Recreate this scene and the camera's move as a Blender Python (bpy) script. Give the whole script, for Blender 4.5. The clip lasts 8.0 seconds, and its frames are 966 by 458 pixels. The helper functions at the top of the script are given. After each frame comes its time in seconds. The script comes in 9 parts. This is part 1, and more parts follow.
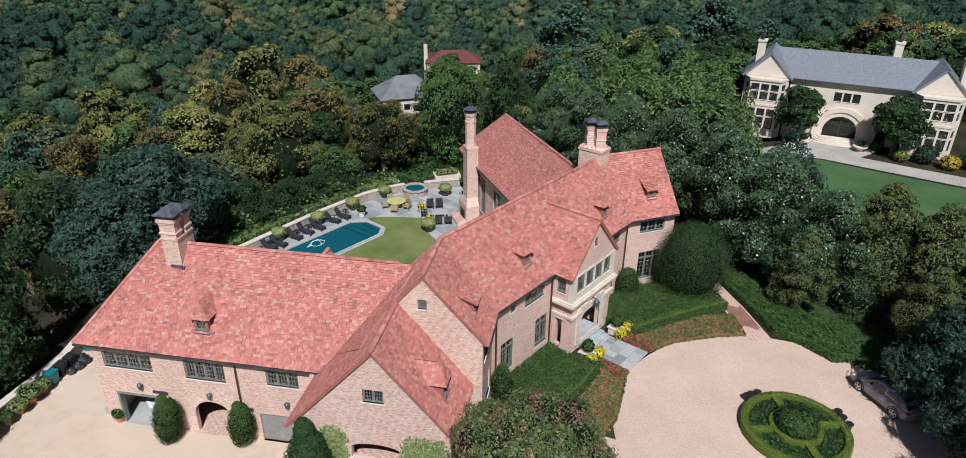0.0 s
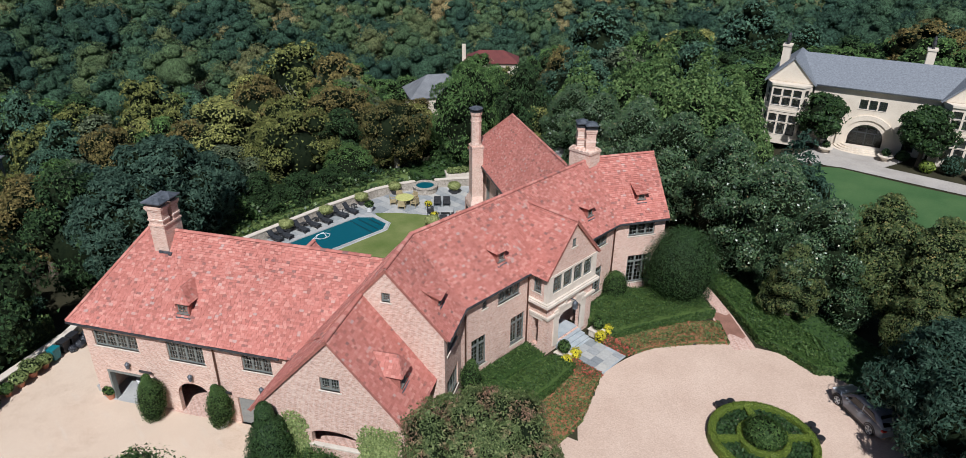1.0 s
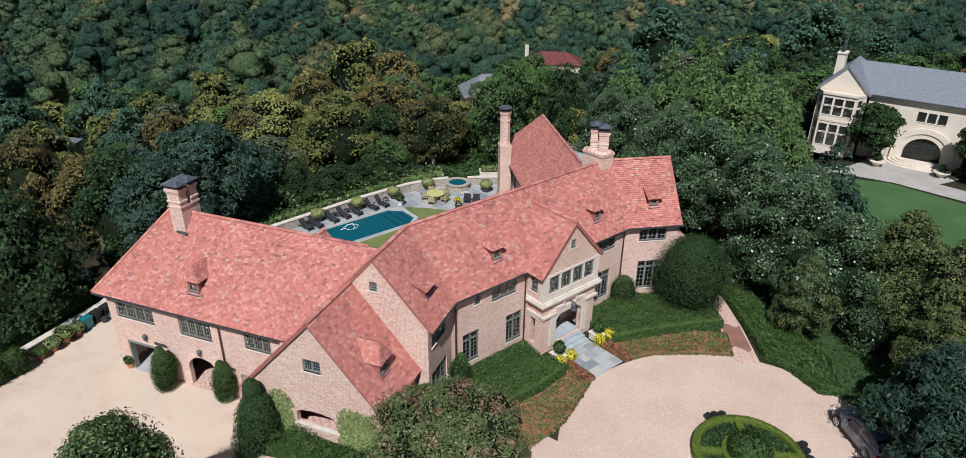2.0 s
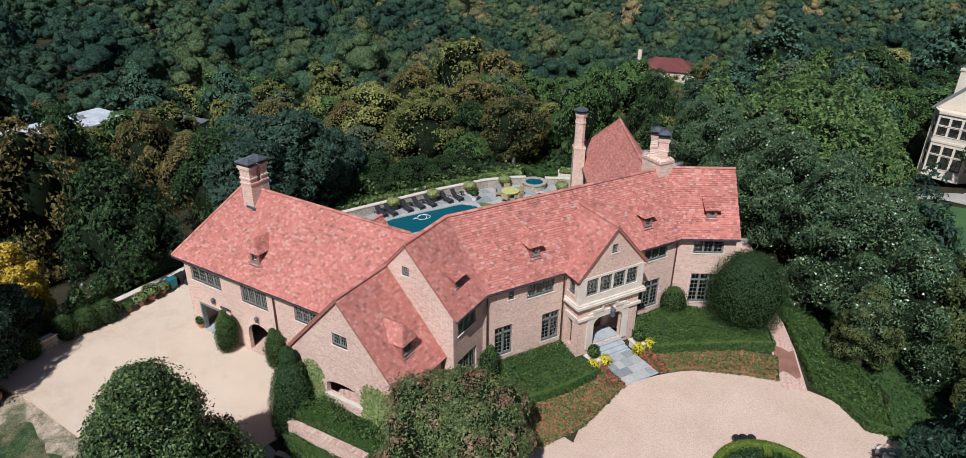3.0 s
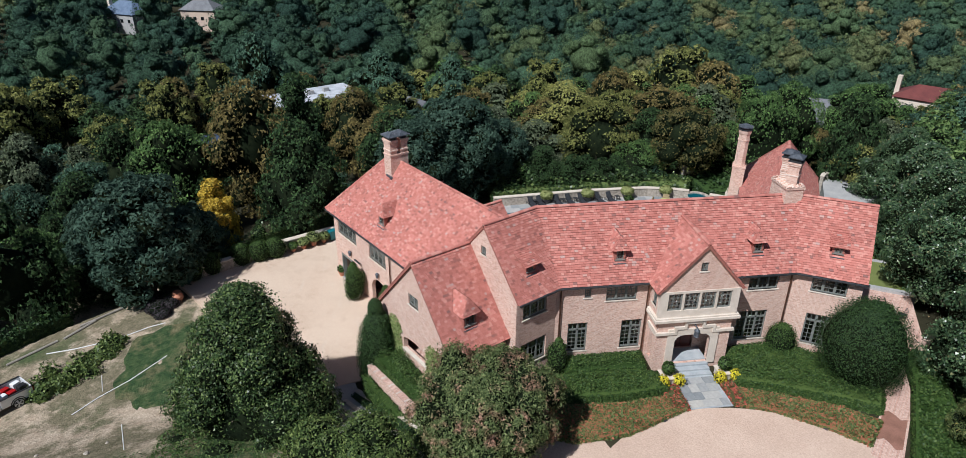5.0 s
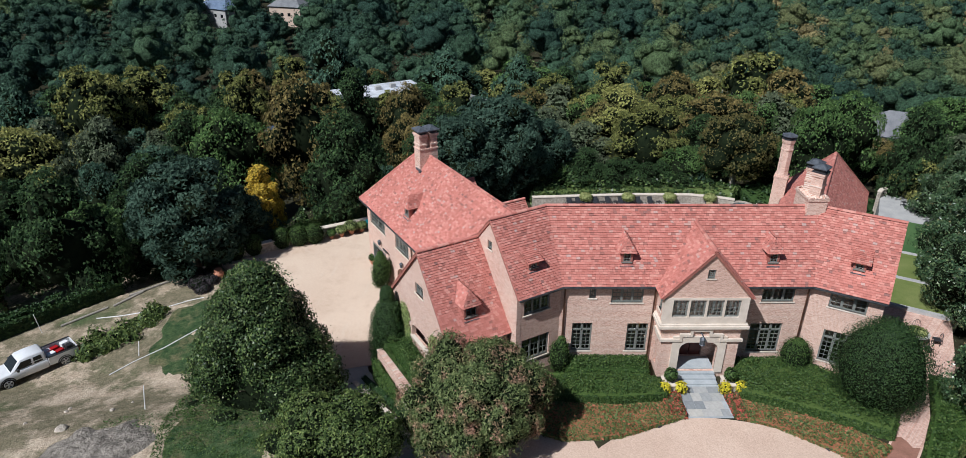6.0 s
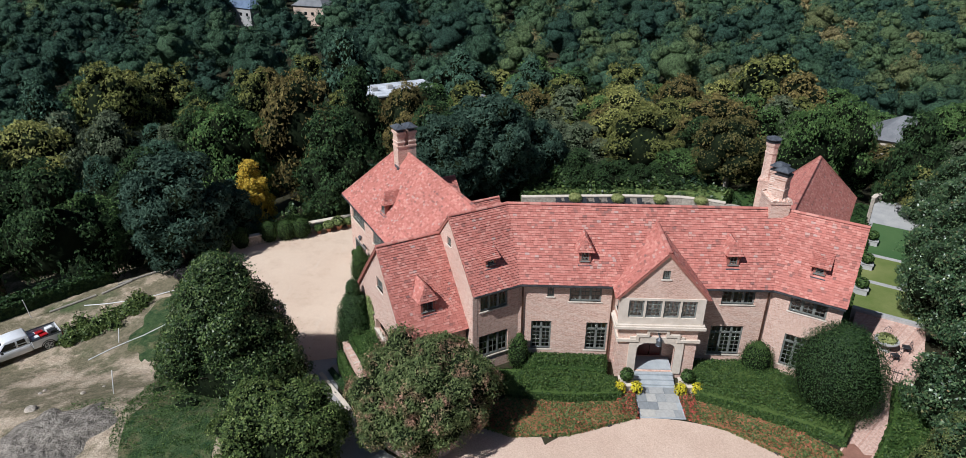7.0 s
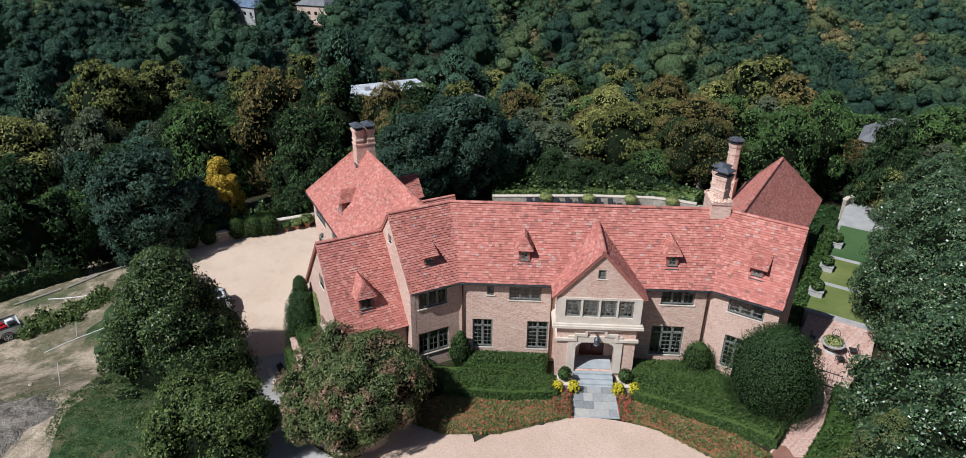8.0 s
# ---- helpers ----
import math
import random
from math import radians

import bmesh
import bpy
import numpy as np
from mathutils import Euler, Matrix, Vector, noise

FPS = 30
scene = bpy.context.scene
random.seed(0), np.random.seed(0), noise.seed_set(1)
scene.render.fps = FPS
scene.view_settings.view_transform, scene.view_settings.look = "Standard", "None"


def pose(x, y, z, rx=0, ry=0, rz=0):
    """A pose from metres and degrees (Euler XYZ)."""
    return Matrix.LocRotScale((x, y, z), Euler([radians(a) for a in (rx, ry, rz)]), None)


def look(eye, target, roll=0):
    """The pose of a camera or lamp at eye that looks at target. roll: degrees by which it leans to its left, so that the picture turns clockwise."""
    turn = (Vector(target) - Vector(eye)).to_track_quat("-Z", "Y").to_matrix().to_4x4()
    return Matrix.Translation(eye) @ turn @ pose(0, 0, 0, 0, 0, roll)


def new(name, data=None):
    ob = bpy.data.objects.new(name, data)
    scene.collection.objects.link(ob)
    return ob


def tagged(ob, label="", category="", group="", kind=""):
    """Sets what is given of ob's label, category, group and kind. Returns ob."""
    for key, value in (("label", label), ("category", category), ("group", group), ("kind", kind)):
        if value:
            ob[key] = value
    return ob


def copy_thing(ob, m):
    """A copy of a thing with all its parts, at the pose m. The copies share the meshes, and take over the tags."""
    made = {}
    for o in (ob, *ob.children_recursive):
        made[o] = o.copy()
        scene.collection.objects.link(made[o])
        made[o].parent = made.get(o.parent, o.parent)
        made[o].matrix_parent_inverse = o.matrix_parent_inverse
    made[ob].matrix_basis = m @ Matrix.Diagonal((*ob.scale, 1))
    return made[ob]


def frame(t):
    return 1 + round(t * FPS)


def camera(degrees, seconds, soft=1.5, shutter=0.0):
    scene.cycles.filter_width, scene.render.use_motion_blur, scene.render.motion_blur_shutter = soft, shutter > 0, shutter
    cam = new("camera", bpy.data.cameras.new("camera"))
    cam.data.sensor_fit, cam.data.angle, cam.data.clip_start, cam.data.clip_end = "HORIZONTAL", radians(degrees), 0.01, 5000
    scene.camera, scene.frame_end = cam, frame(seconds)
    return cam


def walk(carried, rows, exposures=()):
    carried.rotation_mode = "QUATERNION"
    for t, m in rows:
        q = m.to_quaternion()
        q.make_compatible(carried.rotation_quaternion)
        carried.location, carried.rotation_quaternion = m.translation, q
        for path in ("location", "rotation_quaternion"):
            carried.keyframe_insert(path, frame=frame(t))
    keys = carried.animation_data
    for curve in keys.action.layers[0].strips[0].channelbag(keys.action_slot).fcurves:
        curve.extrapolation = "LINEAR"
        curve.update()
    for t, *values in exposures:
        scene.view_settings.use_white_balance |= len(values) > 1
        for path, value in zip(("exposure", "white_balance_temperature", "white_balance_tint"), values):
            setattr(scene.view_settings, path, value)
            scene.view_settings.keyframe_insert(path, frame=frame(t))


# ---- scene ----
cam = camera(70.6, 8.0, soft=0.45)
METRES, EYE, TILT, LEAN, TURN = 35.7, 28.04, 0.0, 0.0, 39.5
ROWS = [
    (0.0, 0.0, 0.0, 0.0, 0.27, -26.62, -0.54),
    (0.5, 0.0615, -0.0054, 0.001, 2.48, -26.61, -0.53),
    (1.0, 0.1238, -0.0085, 0.0019, 4.63, -26.6, -0.51),
    (1.5, 0.1861, -0.0094, 0.0028, 7.1, -26.6, -0.51),
    (3.0, 0.3746, 0.005, 0.0027, 21.48, -26.54, -0.52),
    (3.5, 0.4362, 0.0176, 0.0031, 26.63, -26.52, -0.53),
    (4.0, 0.4964, 0.0353, 0.0045, 32.05, -26.5, -0.49),
    (4.5, 0.5559, 0.0574, 0.0055, 37.51, -26.49, -0.47),
    (5.0, 0.6117, 0.0829, 0.0061, 42.61, -26.47, -0.47),
    (6.5, 0.7596, 0.1924, 0.0073, 51.54, -26.4, -0.45),
    (7.0, 0.8024, 0.236, 0.0081, 52.35, -26.39, -0.45),
    (7.5, 0.8439, 0.2836, 0.0083, 53.0, -26.38, -0.47),
    (8.0, 0.8848, 0.3345, 0.0081, 53.49, -26.38, -0.49),
]
walk(cam, [(t, pose(0, 0, EYE, TILT, LEAN, TURN) @ pose(METRES * x, METRES * y, METRES * z, 90 + pitch, roll, yaw)) for t, x, y, z, yaw, pitch, roll in ROWS],
     exposures=((0.0, 0.0, 5830, 10), (8.0, 0.0, 5830, 10)))

# ---- light: clear midday sky and one sun ----
SUN_ELEV, SUN_ROT = 50.0, 137.0
world = bpy.data.worlds.new("world")
scene.world = world
world.use_nodes = True
wn = world.node_tree
sky = wn.nodes.new("ShaderNodeTexSky")
sky.sky_type = "NISHITA"
sky.sun_disc = False
sky.ozone_density = 3.0
sky.sun_elevation, sky.sun_rotation = radians(SUN_ELEV), radians(SUN_ROT)
wn.nodes["Background"].inputs["Strength"].default_value = 0.038
wn.links.new(sky.outputs["Color"], wn.nodes["Background"].inputs["Color"])
sun_data = bpy.data.lights.new("sun", "SUN")
sun_data.energy, sun_data.angle, sun_data.color = 5.0, radians(0.53), (1.0, 0.96, 0.9)
sun = new("sun", sun_data)
sx, sy = math.sin(radians(SUN_ROT)), math.cos(radians(SUN_ROT))
sun.matrix_world = look((sx * 80, sy * 80 + 30, 80 * math.tan(radians(SUN_ELEV))), (0, 30, 0))

# ---- materials ----


def material(name, rough=0.8, metal=0.0, spec=0.3):
    m = bpy.data.materials.new(name)
    m.use_nodes = True
    b = m.node_tree.nodes["Principled BSDF"]
    b.inputs["Roughness"].default_value = rough
    b.inputs["Metallic"].default_value = metal
    b.inputs["Specular IOR Level"].default_value = spec
    return m, m.node_tree, b


def ramp(nt, fac, stops, mode="LINEAR"):
    r = nt.nodes.new("ShaderNodeValToRGB")
    r.color_ramp.interpolation = mode
    while len(r.color_ramp.elements) < len(stops):
        r.color_ramp.elements.new(0.5)
    for el, (pos, col) in zip(r.color_ramp.elements, stops):
        el.position, el.color = pos, (*col, 1)
    nt.links.new(fac, r.inputs["Fac"])
    return r.outputs["Color"]


def noise_tex(nt, scale, detail=4.0, coords="Object", rough=0.55, stretch=None):
    tc = nt.nodes.new("ShaderNodeTexCoord")
    n = nt.nodes.new("ShaderNodeTexNoise")
    n.inputs["Scale"].default_value, n.inputs["Detail"].default_value, n.inputs["Roughness"].default_value = scale, detail, rough
    src = tc.outputs[coords]
    if stretch:
        mp = nt.nodes.new("ShaderNodeMapping")
        mp.inputs["Scale"].default_value = stretch
        nt.links.new(src, mp.inputs["Vector"])
        src = mp.outputs["Vector"]
    nt.links.new(src, n.inputs["Vector"])
    return n.outputs["Fac"]


def mixc(nt, fac, a, b, blend="MIX"):
    m = nt.nodes.new("ShaderNodeMix")
    m.data_type, m.blend_type = "RGBA", blend
    for sock, v in ((m.inputs["Factor"], fac), (m.inputs["A"], a), (m.inputs["B"], b)):
        if isinstance(v, (int, float)):
            sock.default_value = v
        elif isinstance(v, tuple):
            sock.default_value = (*v, 1)
        else:
            nt.links.new(v, sock)
    return m.outputs["Result"]


def bump(nt, b, height, strength=0.3, dist=0.02):
    n = nt.nodes.new("ShaderNodeBump")
    n.inputs["Strength"].default_value, n.inputs["Distance"].default_value = strength, dist
    nt.links.new(height, n.inputs["Height"])
    nt.links.new(n.outputs["Normal"], b.inputs["Normal"])


def two_tone(name, lo, hi, scale, fine, rough=0.8, spec=0.3, strength=0.2, dist=0.02, coords="Object", metal=0.0):
    """Broad mottling between two colours, fine grain on top, and relief from the grain."""
    m, nt, b = material(name, rough, metal, spec)
    c = ramp(nt, noise_tex(nt, scale, 5, coords), [(0.3, lo), (0.7, hi)])
    g = noise_tex(nt, fine, 3, coords)
    c = mixc(nt, 0.35, c, ramp(nt, g, [(0.3, (0.35, 0.35, 0.35)), (0.7, (0.75, 0.75, 0.75))]), "OVERLAY")
    nt.links.new(c, b.inputs["Base Color"])
    bump(nt, b, g, strength, dist)
    return m


def leaf_material(name, stops, source="island", gloss=0.45, spec=0.35, thin=0.25, vary_by=0.5, patch=None, mottle=0.0):
    """Foliage: tints by leaf, by plant or by a stored tint, with some light passing through."""
    m, nt, b = material(name, gloss, 0, spec)
    geo = nt.nodes.new("ShaderNodeNewGeometry")
    if source == "tint":
        at = nt.nodes.new("ShaderNodeAttribute")
        at.attribute_name = "tint"
        base = ramp(nt, at.outputs["Fac"], stops)
    elif source == "object":
        oi = nt.nodes.new("ShaderNodeObjectInfo")
        base = ramp(nt, oi.outputs["Random"], stops)
    else:
        base = ramp(nt, geo.outputs["Random Per Island"], stops)
    if patch:
        other = ramp(nt, geo.outputs["Random Per Island"], patch)
        base = mixc(nt, ramp(nt, noise_tex(nt, 0.75, 3), [(0.51, (0, 0, 0)), (0.62, (0.9, 0.9, 0.9))]), base, other)
    vary = ramp(nt, geo.outputs["Random Per Island"], [(0.0, (0.33, 0.33, 0.33)), (1.0, (0.68, 0.68, 0.65))])
    c = mixc(nt, vary_by, base, vary, "OVERLAY")
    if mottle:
        # light and dark flecks from one noise, darker where the relief is low
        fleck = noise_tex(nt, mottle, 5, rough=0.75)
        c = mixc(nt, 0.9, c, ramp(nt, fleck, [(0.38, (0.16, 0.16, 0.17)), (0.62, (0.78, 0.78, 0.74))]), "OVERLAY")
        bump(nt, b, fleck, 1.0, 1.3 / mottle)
    nt.links.new(c, b.inputs["Base Color"])
    tr = nt.nodes.new("ShaderNodeBsdfTranslucent")
    nt.links.new(c, tr.inputs["Color"])
    mx = nt.nodes.new("ShaderNodeMixShader")
    mx.inputs["Fac"].default_value = thin
    nt.links.new(b.outputs["BSDF"], mx.inputs[1])
    nt.links.new(tr.outputs["BSDF"], mx.inputs[2])
    nt.links.new(mx.outputs["Shader"], nt.nodes["Material Output"].inputs["Surface"])
    return m


def brick_material(name, c1, c2, mortar, width=0.21, height=0.07):
    m, nt, b = material(name, 0.85, 0, 0.2)
    tc = nt.nodes.new("ShaderNodeTexCoord")
    sp = nt.nodes.new("ShaderNodeSeparateXYZ")
    cb = nt.nodes.new("ShaderNodeCombineXYZ")
    ad = nt.nodes.new("ShaderNodeMath")
    nt.links.new(tc.outputs["Object"], sp.inputs["Vector"])
    nt.links.new(sp.outputs["X"], ad.inputs[0])
    nt.links.new(sp.outputs["Y"], ad.inputs[1])
    nt.links.new(ad.outputs["Value"], cb.inputs["X"])
    nt.links.new(sp.outputs["Z"], cb.inputs["Y"])
    bt = nt.nodes.new("ShaderNodeTexBrick")
    bt.inputs["Scale"].default_value = 1.0
    bt.inputs["Brick Width"].default_value, bt.inputs["Row Height"].default_value = width, height
    bt.inputs["Mortar Size"].default_value = 0.008
    bt.inputs["Color1"].default_value, bt.inputs["Color2"].default_value = (*c1, 1), (*c2, 1)
    bt.inputs["Mortar"].default_value = (*mortar, 1)
    nt.links.new(cb.outputs["Vector"], bt.inputs["Vector"])
    c = mixc(nt, 0.5, bt.outputs["Color"], ramp(nt, noise_tex(nt, 0.35, 5), [(0.3, (0.40, 0.40, 0.40)), (0.7, (0.60, 0.60, 0.58))]), "OVERLAY")
    c = mixc(nt, 0.5, c, ramp(nt, noise_tex(nt, 7.0, 2, stretch=(1, 1, 2.6)), [(0.35, (0.3, 0.28, 0.28)), (0.65, (0.7, 0.7, 0.7))]), "OVERLAY")
    nt.links.new(c, b.inputs["Base Color"])
    bump(nt, b, bt.outputs["Fac"], -0.5, 0.01)
    return m


M_BRICK = brick_material("brick_pink", (0.50, 0.305, 0.24), (0.66, 0.445, 0.36), (0.72, 0.61, 0.53))
M_PAVER = brick_material("brick_paver", (0.50, 0.31, 0.25), (0.60, 0.42, 0.35), (0.55, 0.48, 0.42), 0.22, 0.11)


def tile_material(single=False):
    m, nt, b = material("clay_tile_single" if single else "clay_tile", 0.75, 0, 0.25)
    geo = nt.nodes.new("ShaderNodeNewGeometry")
    oi = nt.nodes.new("ShaderNodeObjectInfo")
    c = ramp(nt, oi.outputs["Random"] if single else geo.outputs["Random Per Island"], [
        (0.0, (0.25, 0.125, 0.11)), (0.03, (0.32, 0.132, 0.108)), (0.12, (0.405, 0.146, 0.116)), (0.45, (0.46, 0.172, 0.138)),
        (0.8, (0.50, 0.204, 0.165)), (0.97, (0.55, 0.262, 0.212)), (0.99, (0.46, 0.29, 0.25)), (1.0, (0.43, 0.29, 0.26))])
    g = noise_tex(nt, 22.0, 4)
    c = mixc(nt, 0.4, c, ramp(nt, g, [(0.3, (0.35, 0.35, 0.35)), (0.7, (0.68, 0.68, 0.68))]), "OVERLAY")
    c = mixc(nt, 0.4, c, ramp(nt, noise_tex(nt, 0.5, 4), [(0.3, (0.38, 0.37, 0.37)), (0.7, (0.62, 0.62, 0.62))]), "OVERLAY")
    nt.links.new(c, b.inputs["Base Color"])
    bump(nt, b, g, 0.3, 0.01)
    return m


M_TILE = tile_material()
M_TILE_ONE = tile_material(True)
M_STONE = two_tone("limestone", (0.55, 0.47, 0.39), (0.68, 0.60, 0.51), 1.5, 40, 0.85)
M_WHITESTONE = two_tone("pale_stone", (0.60, 0.51, 0.41), (0.70, 0.61, 0.50), 0.6, 14, 0.85)
M_FRAME = two_tone("grey_green_paint", (0.14, 0.15, 0.14), (0.20, 0.21, 0.19), 3, 60, 0.5, 0.4, 0.05)
M_DARKMETAL = two_tone("weathered_lead", (0.06, 0.068, 0.08), (0.15, 0.165, 0.19), 4, 40, 0.5, 0.5, 0.1, metal=0.4)
M_CLAY = two_tone("clay_edge", (0.26, 0.10, 0.08), (0.38, 0.15, 0.115), 3, 30, 0.8)
M_GUTTER = two_tone("grey_gutter_metal", (0.045, 0.048, 0.052), (0.10, 0.105, 0.115), 3, 40, 0.4, 0.5, 0.1, metal=0.5)
M_COPPER = two_tone("aged_copper", (0.10, 0.055, 0.04), (0.17, 0.09, 0.06), 3, 50, 0.5, 0.5, 0.1, metal=0.7)
M_GRAVEL = two_tone("pea_gravel", (0.515, 0.375, 0.292), (0.60, 0.448, 0.355), 0.35, 11, 0.95, 0.15, 0.8, 0.03)


def court_material():
    m, nt, b = material("sandy_court", 0.92, 0, 0.15)
    c = ramp(nt, noise_tex(nt, 0.16, 5), [(0.3, (0.545, 0.415, 0.315)), (0.7, (0.62, 0.485, 0.375))])
    c = mixc(nt, ramp(nt, noise_tex(nt, 0.42, 9, rough=0.72), [(0.50, (0, 0, 0)), (0.72, (0.75, 0.75, 0.75))]), c, ramp(nt, noise_tex(nt, 3.0, 5), [(0.3, (0.42, 0.305, 0.222)), (0.7, (0.52, 0.385, 0.288))]))
    c = mixc(nt, ramp(nt, noise_tex(nt, 0.3, 8, rough=0.7, stretch=(1.0, 5.0, 1.0)), [(0.56, (0, 0, 0)), (0.70, (0.5, 0.5, 0.5))]), c, ramp(nt, noise_tex(nt, 2.0, 4), [(0.3, (0.56, 0.47, 0.385)), (0.7, (0.64, 0.54, 0.45))]))
    g = noise_tex(nt, 24, 4)
    c = mixc(nt, 0.4, c, ramp(nt, g, [(0.3, (0.36, 0.36, 0.36)), (0.7, (0.72, 0.72, 0.72))]), "OVERLAY")
    nt.links.new(c, b.inputs["Base Color"])
    bump(nt, b, g, 0.15, 0.02)
    return m


M_COURT = court_material()
M_BLUESTONE = two_tone("bluestone", (0.30, 0.33, 0.35), (0.42, 0.44, 0.45), 1.2, 20, 0.75)
M_PALESLAB = two_tone("grey_flagstone", (0.31, 0.31, 0.31), (0.43, 0.42, 0.40), 0.8, 12, 0.8)
M_SOIL = two_tone("forest_soil", (0.022, 0.022, 0.012), (0.05, 0.045, 0.026), 0.3, 6, 0.95, 0.1, 0.5)
M_LAWN = two_tone("mown_lawn", (0.10, 0.14, 0.035), (0.19, 0.21, 0.075), 0.35, 30, 0.9, 0.15, 0.5)
M_LAWN2 = two_tone("green_lawn", (0.045, 0.10, 0.035), (0.075, 0.135, 0.05), 0.25, 25, 0.9, 0.15, 0.5)
M_BARK = two_tone("bark", (0.07, 0.055, 0.04), (0.16, 0.13, 0.10), 2.0, 18, 0.9, 0.15, 0.6)
M_PALEBARK = two_tone("pale_bark", (0.22, 0.20, 0.17), (0.36, 0.33, 0.29), 2.0, 18, 0.9, 0.15, 0.5)
M_DARKROOM = two_tone("dark_interior", (0.03, 0.028, 0.025), (0.06, 0.055, 0.05), 1, 10, 0.9)
M_WHITE = two_tone("white_paint", (0.70, 0.70, 0.70), (0.80, 0.80, 0.79), 2, 30, 0.5, 0.4, 0.05)
M_BLACK = two_tone("black_plastic", (0.012, 0.012, 0.013), (0.03, 0.03, 0.032), 3, 30, 0.4, 0.5, 0.05)
M_IRON = two_tone("black_iron", (0.02, 0.02, 0.022), (0.05, 0.05, 0.055), 3, 30, 0.5, 0.5, 0.1)
M_CURTAIN = two_tone("pale_curtain", (0.5, 0.5, 0.48), (0.65, 0.65, 0.62), 2, 30, 0.9)
M_TERRACOTTA = two_tone("terracotta", (0.40, 0.17, 0.10), (0.52, 0.24, 0.15), 3, 30, 0.8)


def field_material():
    m, nt, b = material("dry_lot", 0.95, 0, 0.1)
    green = ramp(nt, noise_tex(nt, 2.2, 5), [(0.3, (0.055, 0.085, 0.035)), (0.7, (0.11, 0.13, 0.06))])
    straw = ramp(nt, noise_tex(nt, 1.7, 7, rough=0.7), [(0.3, (0.115, 0.105, 0.062)), (0.7, (0.245, 0.21, 0.14))])
    dirt = ramp(nt, noise_tex(nt, 1.4, 6), [(0.3, (0.36, 0.28, 0.20)), (0.7, (0.56, 0.46, 0.35))])
    c = mixc(nt, ramp(nt, noise_tex(nt, 0.20, 6, rough=0.6), [(0.30, (0, 0, 0)), (0.46, (1, 1, 1))]), green, straw)
    c = mixc(nt, ramp(nt, noise_tex(nt, 0.17, 10, rough=0.74), [(0.47, (0, 0, 0)), (0.56, (1, 1, 1))]), c, dirt)
    g = noise_tex(nt, 7, 6, rough=0.7)
    c = mixc(nt, 0.75, c, ramp(nt, g, [(0.3, (0.25, 0.25, 0.25)), (0.7, (0.72, 0.72, 0.72))]), "OVERLAY")
    nt.links.new(c, b.inputs["Base Color"])
    bump(nt, b, g, 0.8, 0.12)
    return m


M_FIELD = field_material()


def rough_grass_material():
    m, nt, b = material("rough_grass", 0.95, 0, 0.1)
    c = ramp(nt, noise_tex(nt, 1.8, 6), [(0.3, (0.026, 0.058, 0.024)), (0.7, (0.085, 0.125, 0.05))])
    straw = ramp(nt, noise_tex(nt, 2.3, 5), [(0.3, (0.11, 0.10, 0.05)), (0.7, (0.22, 0.19, 0.11))])
    c = mixc(nt, ramp(nt, noise_tex(nt, 0.45, 8, rough=0.7), [(0.48, (0, 0, 0)), (0.62, (0.9, 0.9, 0.9))]), c, straw)
    g = noise_tex(nt, 8, 6, rough=0.75)
    c = mixc(nt, 0.8, c, ramp(nt, g, [(0.3, (0.22, 0.22, 0.22)), (0.7, (0.74, 0.74, 0.74))]), "OVERLAY")
    nt.links.new(c, b.inputs["Base Color"])
    bump(nt, b, g, 0.9, 0.12)
    return m


M_ROUGHGRASS = rough_grass_material()


def glass_material(name, tint=(0.9, 0.95, 0.95)):
    m, nt, b = material(name, 0.03, 0, 0.5)
    b.inputs["Base Color"].default_value = (*tint, 1)
    b.inputs["Transmission Weight"].default_value = 1.0
    b.inputs["IOR"].default_value = 1.45
    return m


M_GLASS = glass_material("window_glass")


def water_material():
    m, nt, b = material("pool_water", 0.05, 0, 0.5)
    b.inputs["Base Color"].default_value = (0.011, 0.122, 0.16, 1)
    b.inputs["Transmission Weight"].default_value = 0.3
    b.inputs["IOR"].default_value = 1.33
    bump(nt, b, noise_tex(nt, 1.6, 3), 0.05, 0.03)
    return m


M_WATER = water_material()
M_POOLTILE = two_tone("pool_plaster", (0.002, 0.028, 0.040), (0.004, 0.040, 0.055), 0.8, 12, 0.6)

# dark greens leaned to blue: distance haze put into the leaf colour
GREENS = [(0.0, (0.042, 0.088, 0.066)), (0.3, (0.072, 0.134, 0.080)), (0.58, (0.116, 0.178, 0.084)), (0.80, (0.168, 0.193, 0.088)), (0.93, (0.236, 0.213, 0.105)), (1.0, (0.385, 0.306, 0.149))]
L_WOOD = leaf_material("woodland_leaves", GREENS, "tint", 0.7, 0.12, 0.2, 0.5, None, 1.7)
L_MAGNOLIA = leaf_material("magnolia_leaves", [(0.0, (0.028, 0.066, 0.030)), (0.7, (0.066, 0.120, 0.052)), (0.97, (0.15, 0.20, 0.095)), (1.0, (0.18, 0.125, 0.065))], "island", 0.34, 0.6, 0.08, 0.7)
L_SHRUB = leaf_material("evergreen_leaves", [(0.0, (0.018, 0.045, 0.016)), (1.0, (0.048, 0.088, 0.026))], "island", 0.55, 0.22, 0.15)
